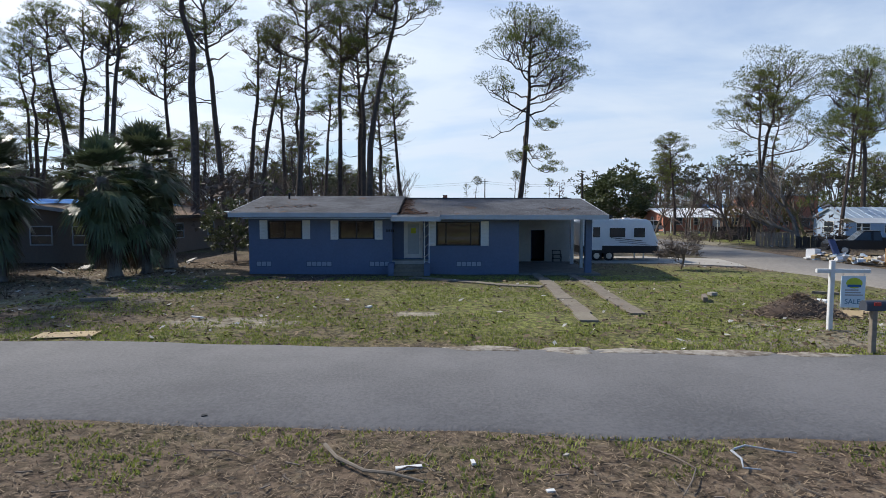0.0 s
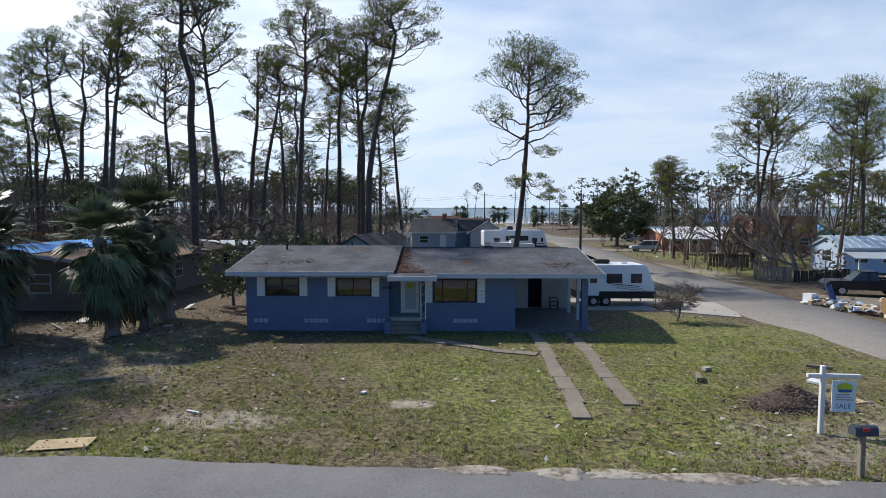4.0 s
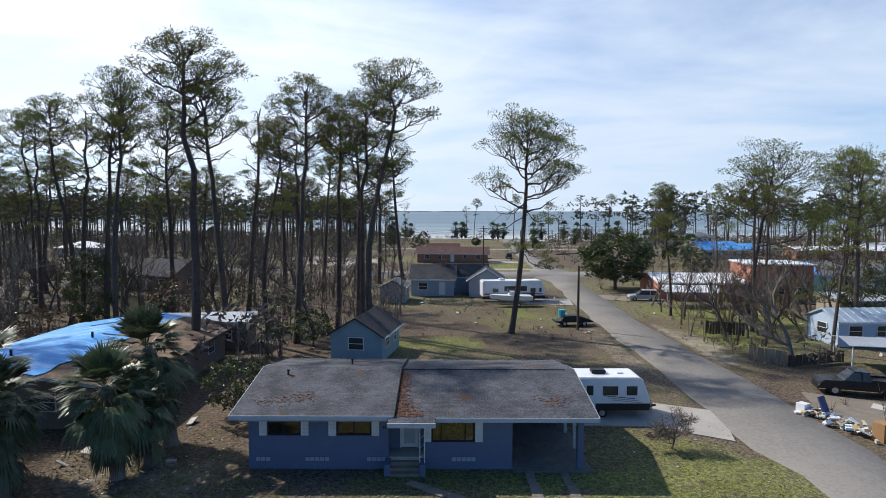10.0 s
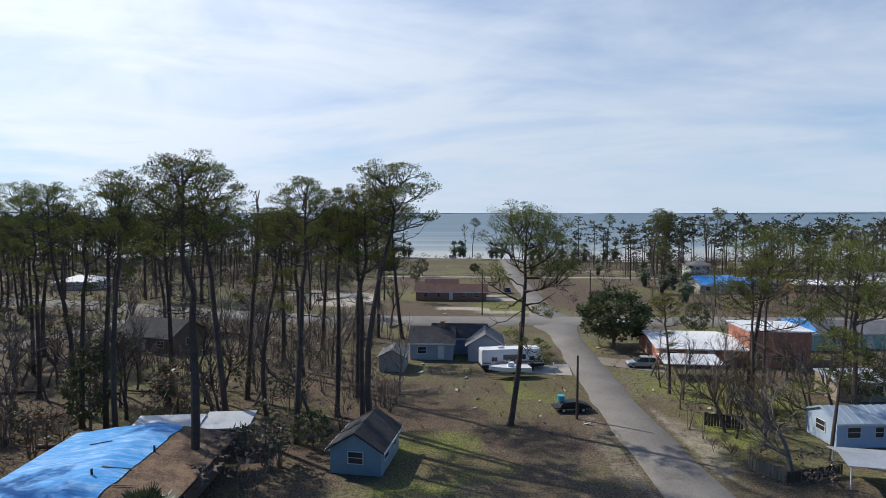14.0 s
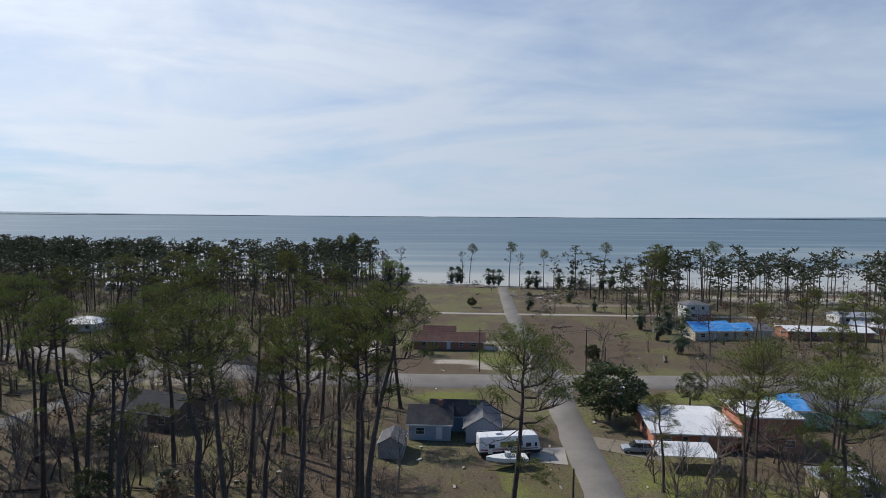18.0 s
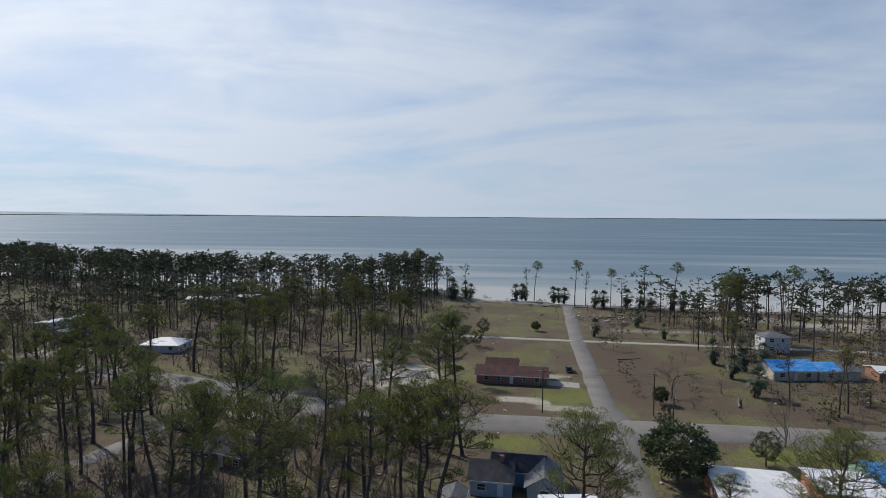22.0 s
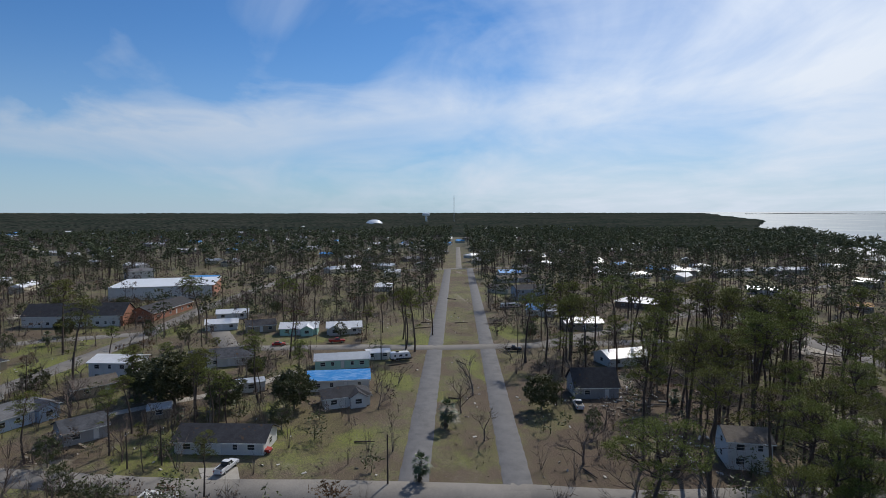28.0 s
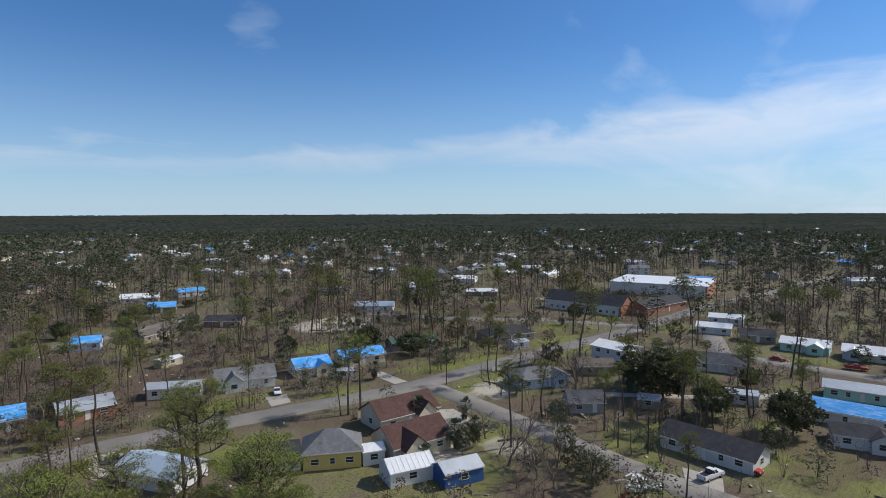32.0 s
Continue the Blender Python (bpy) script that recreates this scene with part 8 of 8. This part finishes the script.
pine(-43, 34, 26, 2, wide=27)
pine(-154, 55, 14, 5, wide=26)
pine(-126, 98.5, 22, 5, wide=24)
pine(-74, 90, 24, 0)
bare(-40, -140, 9, 2, "wide bare oak by the brick cottage", 13)
bare(-57, -140, 8, 0)
bare(-44, -139, 8, 1)
bare(-86, -45, 9, 0, wide=11)
bare(-82, -50, 8, 1)
bare(-90, -52, 8, 2)
bare(-78, -45, 8, 0)
leafy(-90, -40, 6, 1, "ivy-clad tree stump by the street", 8)
leafy(-88, -66, 5.5, 1, "dark cypress beside the slab", 4)
leafy(-140, -126, 8, 0, wide=10)
leafy(-146, -122, 6, 2)
# leafless trees that fill the wood behind the blue house and the lots across the side street
wr = np.random.default_rng(91)
for n_, x0_, x1_, y0_, y1_, lo_, hi_ in ((54, -62, -2, 60, 122, 8, 14), (26, 31, 62, 58, 92, 7, 13)):
    while n_:
        x_, y_ = wr.uniform(x0_, x1_), wr.uniform(y0_, y1_)
        if x_ > -9 and x_ < 20 and y_ > 78 or any(math.hypot(x_ - a_, y_ - b_) < c_ + 0.8 for a_, b_, c_ in OCCUPIED + ROADS):
            continue
        tall_bare(x_, y_, wr.uniform(lo_, hi_), int(wr.integers(0, 4)))
        n_ -= 1
for x_, y_, h_ in ((35.4, 63.5, 10), (36.4, 62.4, 9), (38.2, 66, 10), (33.4, 66.2, 8), (40.5, 64, 9)):
    tree_thing("bare_tree", (BUDDING,), at(x_, y_, h_ / 9), "slender tree with sparse yellow-brown leaves", "tree", ("branchwork",))
# trees that stand out in the wood and through the town
sr = np.random.default_rng(64)


def stand(make, places):
    """Trees of one kind at x, y with a height, moved off the roads."""
    for x, y, h in places:
        if any(math.hypot(x - a, y - b) < c for a, b, c in ROADS):
            x, y = x + 4, y - 4
        if make is pine:
            k = int(sr.choice((0, 1, 2, 2, 4, 5, 5)))
            pine(x, y, h, k, PINE_LABELS[k], wide=h * sr.uniform(1.1, 1.5))
        elif make is bare:
            bare(x, y, h, int(sr.integers(0, 3)), "wide leafless tree with fine grey twigs", wide=h * sr.uniform(1.1, 1.5))
        else:
            leafy(x, y, h, int(sr.integers(0, 2)), "dense dark evergreen between the lots", wide=h * sr.uniform(0.75, 1.1))


stand(leafy, ((-164, -126, 9.4), (-168, -122, 6), (-145.4, -46, 12.5), (-161, -54, 8.4), (-138.5, -17, 9.5), (-101.5, -45, 7), (-212, -63, 8), (-129.7, 41.3, 8.5), (-91.8, -66, 5), (-217, -9, 6), (-168, -31, 6), (-103, -200, 11), (-138, -144, 8.5)))
stand(leafy, ((-152, -48, 12), (-153, -55, 10), (-78, 70, 7), (-160, 121, 7), (-7, 224, 7), (-125, 140, 7), (40, 147, 4.5), (-112, 47, 6), (-140, 76, 8), (-9, 205, 6), (-20, 232, 7), (14, 236, 4)))
stand(bare, ((-137, -66, 12), (-208, -80, 9.5), (-89, -56, 11), (-90.5, -51, 10), (-93.5, -48.5, 8), (-92, -60, 7), (-136, -149, 13), (-140, -138, 11), (-148, -142, 9), (-136, -161, 9), (-134, -56, 8), (-155, 9, 7), (-148, 3, 9), (-48, -151, 12), (-42, -148, 12), (-55, -146, 11)))
stand(bare, ((-138, -171, 11), (-108, -156, 10), (-142, -68, 12), (-87, -49, 9), (66, 272, 11), (58, 264, 9), (52, 270, 8), (72, 268, 9), (-83, 42, 10), (-100, 40, 11), (-76, 52, 11), (-118, 52, 9), (-66, 62, 12), (110, 268, 9), (96, 258, 8)))
stand(pine, ((-139, -176, 24), (-168, -194, 23), (-191, -168, 24), (-188, -158, 24), (-204, -187, 22), (-204, -99, 25), (-166.6, -78.5, 24), (-194, 20, 22), (-200, 18, 21), (-220, 29, 19), (-211, 14, 18), (-242, -29, 20), (-250, -21, 20), (-247, -33.5, 19), (-223, 7, 15)))
stand(pine, ((-211, 0.5, 13), (-251, -69, 21), (-228, -149, 22), (-252, -152, 24), (-168, -209, 25), (-127, -202, 23), (-147, -214, 24), (-162, -141, 24), (-160, -144, 22), (-165, -138, 23), (-134, -252, 24), (-88, -234, 20), (-44, -90, 20), (-164, 117, 24), (-128, 97, 22)))
stand(pine, ((-75.5, 94, 24), (-66, 96, 23.5), (-134, 135, 20), (-142.6, 115, 20), (-57.6, 216, 25), (-32.5, 143, 23), (-16, 162, 19), (-156, 82, 17), (-151, 70, 18), (86, 228, 27), (90, 230, 25), (84, 224, 24), (-120, 125, 22), (-105, 118, 21), (-92, 128, 23)))
for x_, y_, h_ in ((68, 190, 8), (66.7, 173, 7), (66, 156, 8), (74, 182, 7), (-77, -66.5, 5), (-89, -68, 6), (-97, 9, 5)):
    palm(x_, y_, h_)
# palms beside the blue house
palm(-16.4, 28.5, 6.6, 0, "shaggy cabbage palm with a thick skirt of fronds")
palm(-15.7, 32.8, 7.3, 1, "shaggy cabbage palm beside the blue house")
palm(-15.5, 29.9, 5.2, 2, "slim leaning cabbage palm between thicker ones")
palm(-20.4, 26.2, 6.5, 0, "shaggy cabbage palm with drooping fronds")
palm(-24.8, 28.4, 7.0, 1, "shaggy cabbage palm with drooping fronds")
leafy(-13.6, 37.5, 4.2, 2, "dark evergreen shrub behind the palms")
tree_thing("shrub", (bare_meshes(65, 3.1, 1.15, 4, 7, TWIG),), at(13.4, 32.4, 0.95, 0.4, 0, 1.1), "round leafless crape myrtle beside the drive", "shrub", ("branchwork",))
# beach palms and pines
for x_, y_, h_ in ((28, 314, 9), (31, 316, 8), (33, 312, 8.5), (-20, 330, 9), (-18, 327, 8), (-76, 352, 8), (-68, 354, 9), (-90, 346, 9), (8, 321, 9), (11, 323, 9), (13, 320, 8), (47, 299, 9), (52, 302, 9), (63, 300, 10), (70, 302, 9), (75, 299, 9), (-28, 318, 12), (-26, 321, 9), (108, 296, 9), (113, 299, 9), (118, 296, 8), (84, 296, 9), (90, 298, 10), (57, 250, 7), (36, 228, 7), (62, 226, 6), (78, 196, 7), (84, 192, 7)):
    palm(x_, y_, h_)
for x_, y_, h_, k_ in ((14, 323, 20, 7), (18, 322, 22, 3), (38, 305, 24, 3), (44, 307, 20, 7), (56, 303, 20, 3), (87, 302, 24, 3), (116, 250, 26, 7), (120, 252, 27, 3), (124, 250, 24, 7), (-20, 322, 22, 7), (-47, 340, 26, 3), (-52, 343, 27, 3), (-57, 338, 26, 1), (-70, 345, 24, 3), (-80, 342, 25, 7)):
    pine(x_, y_, h_, k_, "wind-bent pine near the beach")

# ---- scattered woods ----
rng = np.random.default_rng(5)


def density(x, y):
    """Trees for each 100 square metres."""
    r = math.hypot(x, y)
    if abs(y + 0.162 * x - 1.5) < 13 and x < 60 or r < 22 or y > lerp_path(SHORE, x) - 8 or (-15 < x < 24 and 5 < y < 60) or (-5 < x < 26 and 60 <= y < 128):
        return 0
    if -78 < x < -8 and 60 < y < 124:
        return 0.08
    if -400 < x < -36 and 120 <= y and y > lerp_path(SHORE, x) - 75:
        return 2.2 if y > lerp_path(SHORE, x) - 45 else 0.7
    if -84 < x < -30 and 150 < y < 300:
        return 0.34
    if x >= 24 and y < 128:
        return 0.05
    if -30 <= x < 24:
        return (0.0 if -5 < x and y < 300 else 0.02) if y > 0 else 0.12
    if 24 <= x < 70 and 130 < y < 300:
        return 0.03
    if x >= 60 and 130 < y < 300:
        return 0.4
    if -400 < x <= -84 and y >= 60:
        return 0.32
    if -84 < x < -20 and -110 < y < 40:
        return 0.015
    if x < -84 and -15 < y < 45 and x > -240:
        return 0.02
    if -260 < x < -84 and -120 < y < 60:
        return max(0.03, 0.2 + 0.45 * noise.noise((x * 0.022, y * 0.022, 4)))
    if r > 330:
        return 0.5 + 0.4 * noise.noise((x * 0.006, y * 0.006, 0))
    return max(0.05, 0.3 + 0.5 * noise.noise((x * 0.018, y * 0.018, 8)))


OCC = np.array(OCCUPIED + ROADS)
spots = []
for _ in range(86000):
    r = 1250 * rng.uniform(0.0, 1.0) ** 0.75
    az = radians(rng.uniform(-62, 178))
    x, y = -math.sin(az) * r, math.cos(az) * r
    if rng.uniform() > density(x, y) * max(0.2, r / 1250) ** 0.667 * 1.1:
        continue
    gap = np.hypot(OCC[:, 0] - x, OCC[:, 1] - y) - OCC[:, 2]
    if gap.min() < (1.2 if r < 400 else 0.5):
        continue
    spots.append((r, x, y))
spots.sort()
far_spots = []
for i, (r, x, y) in enumerate(spots):
    if i < 240:
        k = int(rng.choice(8, p=[0.17, 0.14, 0.17, 0.11, 0.12, 0.09, 0.09, 0.11]))
        h = rng.uniform(17, 27)
        if -84 < x < -8 and 60 < y < 125:
            h = rng.uniform(18, 27)
        if y < 20:
            h = rng.uniform(10, 19)
        if x > 20:
            h = rng.uniform(13, 19)
        pine(x, y, h, k, PINE_LABELS[k], wide=h * rng.uniform(1.15, 1.5))
    else:
        far_spots.append((x, y, rng.uniform(11, 20) if y < 60 else rng.uniform(19, 25) if y > lerp_path(SHORE, x) - 60 else rng.uniform(15, 23)))


def far_tree(rng, big=20, blade=1.0, blades=6):
    """Trunk and a crown of loose tufts, unit height."""
    tr, cr = MB(), MB()
    tr.tube([(0, 0, 0), (rng.normal() * 0.01, rng.normal() * 0.01, 0.55), (0, 0, 0.95)], [0.011, 0.008, 0.003], 3, False)
    base = rng.uniform(0.42, 0.68)
    for _ in range(big):
        a, q = rng.uniform(0, 6.3), rng.uniform(0.02, 0.2)
        z = rng.uniform(base, 0.97)
        q *= 1.15 - abs((z - base) / (1 - base) - 0.45)
        tufts(cr, (math.cos(a) * q, math.sin(a) * q, z), 0.05, blades, 0.07 * blade, 0.022 * blade, rng, 0.2)
    return np.array(tr.v), tr.f, np.array(cr.v), cr.f


def joined(protos, spots, name, wide=1.0):
    """One mesh out of many turned and scaled copies of triangle sets."""
    V, F, o = [], [], 0
    for i, (x, y, h) in enumerate(spots):
        v, f = protos[i % len(protos)]
        a = rng.uniform(0, 6.28)
        c, s = math.cos(a) * h * wide, math.sin(a) * h * wide
        z0 = swell(x, y)
        V.append(np.stack([v[:, 0] * c - v[:, 1] * s + x, v[:, 0] * s + v[:, 1] * c + y, v[:, 2] * h + z0], 1))
        F.extend(tuple(k + o for k in q) for q in f)
        o += len(v)
    me = bpy.data.meshes.new(name)
    me.from_pydata(np.concatenate(V), [], F)
    return me


protos = [far_tree(rng, 24, 0.75, 7) for _ in range(9)]
coarse = [far_tree(rng, 9, 1.7) for _ in range(9)]
brown = [far_tree(rng, 18, 0.66, 6) for _ in range(5)]
woods = thing("woods", Matrix(), "pine woods spread through the town", "trees", kind="stuff")
sets = {"crowns": [], "distant_crowns": [], "bare_crowns": []}
for x, y, h in [q for i, q in enumerate(far_spots[:13500]) if i < 3000 or i % 4]:
    k = rng.uniform() + 0.35 * noise.noise((x * 0.008, y * 0.008, 3)) + (0.14 if y < 60 else -0.1)
    sets["bare_crowns" if k > 0.6 else ("crowns" if math.hypot(x, y) < 520 else "distant_crowns")].append((x, y, h * (0.72 if k > 0.6 else 1.0)))
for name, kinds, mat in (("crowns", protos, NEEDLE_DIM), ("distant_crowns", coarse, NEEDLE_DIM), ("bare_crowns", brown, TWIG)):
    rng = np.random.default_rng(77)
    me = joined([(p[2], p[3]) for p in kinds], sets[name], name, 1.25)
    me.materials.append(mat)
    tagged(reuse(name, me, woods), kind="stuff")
    rng = np.random.default_rng(77)
    me = joined([(p[0], p[1]) for p in kinds], sets[name], "trunks", 1.25)
    me.materials.append(BARK)
    tagged(reuse("trunks", me, woods), kind="stuff")

# canopy of the far forest out to the horizon
cv, cf = [], []
rings = [860 * 1.0195 ** i for i in range(91)]
spokes = 900
for i, r in enumerate(rings):
    for k in range(spokes + 1):
        az = radians(-50 + 225 * (k + 0.5 * (i % 2)) / spokes)
        x, y = -math.sin(az) * r, math.cos(az) * r
        patch = noise.noise((x * 0.0035, y * 0.0035, 2)) + 0.5 * noise.noise((x * 0.011, y * 0.011, 5)) + (r - 1150) / 500
        tall = 10 * min(1, max(0, patch)) * (0.75 + 0.35 * noise.noise((x * 0.004, y * 0.002, 7)))
        z = swell(x, y) - 0.6 + (tall * (0.75 + 0.5 * rng.uniform()) if y < lerp_path(SHORE, x) - 18 else -6)
        cv.append((x, y, z))
for i in range(len(rings) - 1):
    for k in range(spokes):
        a = i * (spokes + 1) + k
        cf.append((a, a + 1, a + spokes + 2, a + spokes + 1))
me = bpy.data.meshes.new("canopy")
me.from_pydata(cv, [], cf)
me.materials.append(surf("far_canopy", (0.024, 0.034, 0.027), (0.062, 0.06, 0.048), rough=1, grain=0.035, stain=0.005, bump=0, ramp=(0.4, 0.66), spec=0.0))
tagged(new("far_forest", me), "flat pine forest reaching to the horizon", "forest", kind="stuff")

# roofs of the town too far off to tell apart
mats = (METAL_WHITE, METAL_GREY, ROOF_MID, TARP, W_CREAM)
roofs = [MB() for _ in mats]
for _ in range(420):
    r, az = 420 + 1500 * rng.uniform(0, 1) ** 1.3, radians(rng.uniform(45, 172))
    x, y = -math.sin(az) * r, math.cos(az) * r
    if y > lerp_path(SHORE, x) - 60 or (np.hypot(OCC[:, 0] - x, OCC[:, 1] - y) - OCC[:, 2]).min() < 8:
        continue
    a, w, d = rng.uniform(0, 3.14), rng.uniform(5, 11), rng.uniform(4, 6)
    u, v = Vector((math.cos(a) * w, math.sin(a) * w, 0)), Vector((-math.sin(a) * d, math.cos(a) * d, 0))
    c = Vector((x, y, swell(x, y) + 3.2))
    k = Vector((0, 0, 1.9))
    g = roofs[int(rng.choice(4, p=[0.5, 0.2, 0.15, 0.15]))]
    g.add([c - u - v, c + u - v, c + u + v, c - u + v, c - u + k, c + u + k], [(0, 1, 5, 4), (2, 3, 4, 5), (1, 2, 5), (3, 0, 4)])
    roofs[4].add([c - u * 0.95 - v * 0.9, c + u * 0.95 - v * 0.9, c + u * 0.95 + v * 0.9, c - u * 0.95 + v * 0.9] + [p - Vector((0, 0, 3.4)) for p in (c - u * 0.95 - v * 0.9, c + u * 0.95 - v * 0.9, c + u * 0.95 + v * 0.9, c - u * 0.95 + v * 0.9)], [(0, 1, 5, 4), (1, 2, 6, 5), (2, 3, 7, 6), (3, 0, 4, 7)])
town = thing("distant_town", Matrix(), "low roofs of the town among far trees", "town", kind="stuff")
for n, g, m in zip(("white_roofs", "grey_roofs", "shingle_roofs", "blue_roofs", "house_walls"), roofs, mats):
    tagged(part(n, g, m, town, fix=False), kind="stuff")

# leafless trees and evergreens through the town
done = 0
while done < 330:
    r, az = 60 + 270 * rng.uniform(0, 1) ** 0.7, radians(rng.uniform(20, 174) if done % 2 else rng.uniform(95, 174))
    x, y = -math.sin(az) * r, math.cos(az) * r
    if density(x, y) < 0.05 or (np.hypot(OCC[:, 0] - x, OCC[:, 1] - y) - OCC[:, 2]).min() < 1.5:
        continue
    if done % 5 < 3:
        bare(x, y, rng.uniform(5, 11), int(rng.integers(0, 3)), wide=rng.uniform(8, 15))
    elif done % 5 == 3:
        leafy(x, y, rng.uniform(3, 8), int(rng.integers(0, 3)), wide=rng.uniform(4, 9))
    elif r < 250:
        palm(x, y, rng.uniform(3.5, 6))
    done += 1

# brown undergrowth, bare saplings, low brush, fallen trunks and scraps
def sapling(rng, stems, twigs, lean):
    """Fan of thin forked stems, unit height."""
    mb = MB()
    for i in range(stems):
        a = i * 2.4 + rng.normal() * 0.3
        q = rng.uniform(0.05, lean)
        tip = Vector((math.cos(a) * q, math.sin(a) * q, rng.uniform(0.65, 1.0)))
        base = Vector((math.cos(a) * 0.03, math.sin(a) * 0.03, 0))
        s = Vector((-math.sin(a), math.cos(a), 0)) * 0.011
        mb.add([base - s, base + s, tip], [(0, 1, 2)])
        for _ in range(twigs):
            f = rng.uniform(0.35, 0.95)
            p = base.lerp(tip, f)
            d = Vector(rng.normal(size=3)) * 0.13 + Vector((0, 0, 0.13))
            w = d.cross(Vector(rng.normal(size=3))).normalized() * 0.008
            mb.add([p - w, p + w, p + d], [(0, 1, 2)])
    return np.array(mb.v), mb.f


def spread(n, far, least, gap, accept, tries=60000):
    out = []
    for _ in range(tries):
        if len(out) >= n:
            break
        r = 12 + far * rng.uniform(0, 1) ** 0.75
        az = radians(rng.uniform(-45, 174))
        x, y = -math.sin(az) * r, math.cos(az) * r
        k = accept(x, y, r)
        if k <= 0 or rng.uniform() > k or (np.hypot(OCC[:, 0] - x, OCC[:, 1] - y) - OCC[:, 2]).min() < gap:
            continue
        out.append((x, y, rng.uniform(*least)))
    return out


def wild(x, y, r):
    k = density(x, y)
    if k == 0:
        return 0
    if -80 < x < -6 and 42 < y < 122:
        return 1
    return (k + 0.05) * (0.5 if x > -30 and y > 100 else 1.6) * (0.5 + max(0, 0.6 + 1.5 * noise.noise((x * 0.03, y * 0.03, 6))))


kinds = [sapling(rng, 7, 5, 0.5) for _ in range(6)]
tall = spread(4400, 330, (2.2, 6.5), 1.0, wild)
me = joined(kinds, tall, "undergrowth", 1.0)
me.materials.append(TWIG)
tagged(new("undergrowth", me), "bare brown saplings and brush under the pines", "undergrowth", kind="stuff")
kinds = [sapling(rng, 14, 2, 1.0) for _ in range(6)]


def rough(x, y, r):
    if r < 26 or -16 < x < 20 and y < 60 or y > lerp_path(SHORE, x) - 20:
        return 0
    return (0.35 + 0.9 * noise.noise((x * 0.05, y * 0.05, 12))) * (0.35 if x > -20 and y > 100 else 1)


low = spread(7600, 300, (0.35, 0.95), 0.3, rough)
for name, mat, a, b, label in (("dead_brush", TWIG, 0, 3800, "low heaps of dead brown brush"), ("low_shrubs", LEAF, 3800, 5600, "low dark green scrub in the lots"), ("dry_weeds", FROND_DEAD, 5600, 7600, "dry straw-coloured weeds in the lots")):
    me = joined(kinds, low[a:b], name, 1.3)
    me.materials.append(mat)
    tagged(new(name, me), label, "scrub", kind="stuff")
logs, scraps = MB(), MB()
for x, y, h in spread(150, 300, (3, 9), 1.0, rough):
    a = rng.uniform(0, 3.14)
    d = Vector((math.cos(a) * h / 2, math.sin(a) * h / 2, rng.uniform(-0.1, 0.2)))
    c = Vector((x, y, 0.25))
    logs.tube([c - d, c, c + d], [0.2, 0.17, 0.1], 5)
for x, y, h in spread(1500, 300, (0.08, 0.45), 0.2, rough):
    a = rng.uniform(0, 3.14)
    scraps.obox((x, y, 0.1), (math.cos(a) * h, math.sin(a) * h, rng.normal() * 0.06), (-math.sin(a) * h * 0.5, math.cos(a) * h * 0.5, rng.normal() * 0.06), (0, 0, 0.04))
tagged(part("fallen_trunks", logs, BARK, fix=False), "storm-felled trunks lying in the lots", "logs", kind="stuff")
tagged(part("scattered_scraps", scraps, paint("pale_scrap", (0.5, 0.47, 0.42)), fix=False), "pale scraps of boards strewn by the storm", "debris", kind="stuff")


# small trees and tall shrubs of the middle storey
def bushy(rng, n, wide):
    mb = MB()
    mb.tube([(0, 0, 0), (0.02, 0.01, 0.6)], [0.018, 0.008], 3, False)
    for _ in range(n):
        d = Vector(rng.normal(size=3)).normalized()
        c = Vector((d.x * wide, d.y * wide, 0.58 + d.z * 0.36)) * rng.uniform(0.75, 1.05)
        tufts(mb, c, 0.12, 6, 0.09, 0.026, rng, 0.15)
    return np.array(mb.v), mb.f


def middle(x, y, r):
    k = density(x, y)
    if k == 0 or r < 45 or -15 < x < 30 and y < 128:
        return 0
    if -80 < x < -6 and 42 < y < 122:
        return 0.3
    return (k + 0.08) * 1.1 * (0.4 + max(0, 0.7 + 1.6 * noise.noise((x * 0.02, y * 0.02, 16))))


kinds = [bushy(rng, 24, w) for w in (0.3, 0.38, 0.5, 0.34, 0.44, 0.6)]
spots = spread(5200, 620, (1.8, 6.5), 0.8, middle)
for name, mat, lo, hi, label in (("evergreen_scrub", LEAF, 0, 0.42, "dark evergreen small trees and tall shrubs"), ("leafless_thicket", TWIG, 0.42, 0.9, "grey-brown leafless thickets between the houses"), ("rusty_thicket", NEEDLE_RUST, 0.9, 1.0, "rust-brown dead saplings among the pines")):
    a, b = int(len(spots) * lo), int(len(spots) * hi)
    mixed = [spots[(i * 7919) % len(spots)] for i in range(a, b)]
    me = joined(kinds, mixed, name, 1.15)
    me.materials.append(mat)
    tagged(new(name, me), label, "scrub", kind="stuff")

# dark scrub and palmetto along the beach
band = []
while len(band) < 260:
    x = rng.uniform(-230, 210)
    y = lerp_path(SHORE, x) - 13 - abs(rng.normal()) * 7
    if noise.noise((x * 0.05, 3, 1)) < -0.12 or (np.hypot(OCC[:, 0] - x, OCC[:, 1] - y) - OCC[:, 2]).min() < 0.5:
        continue
    band.append((x, y, rng.uniform(1.5, 4.2)))
me = joined(kinds, band, "beach_scrub", 1.5)
me.materials.append(LEAF)
tagged(new("beach_scrub", me), "dark evergreen scrub along the beach", "scrub", kind="stuff")
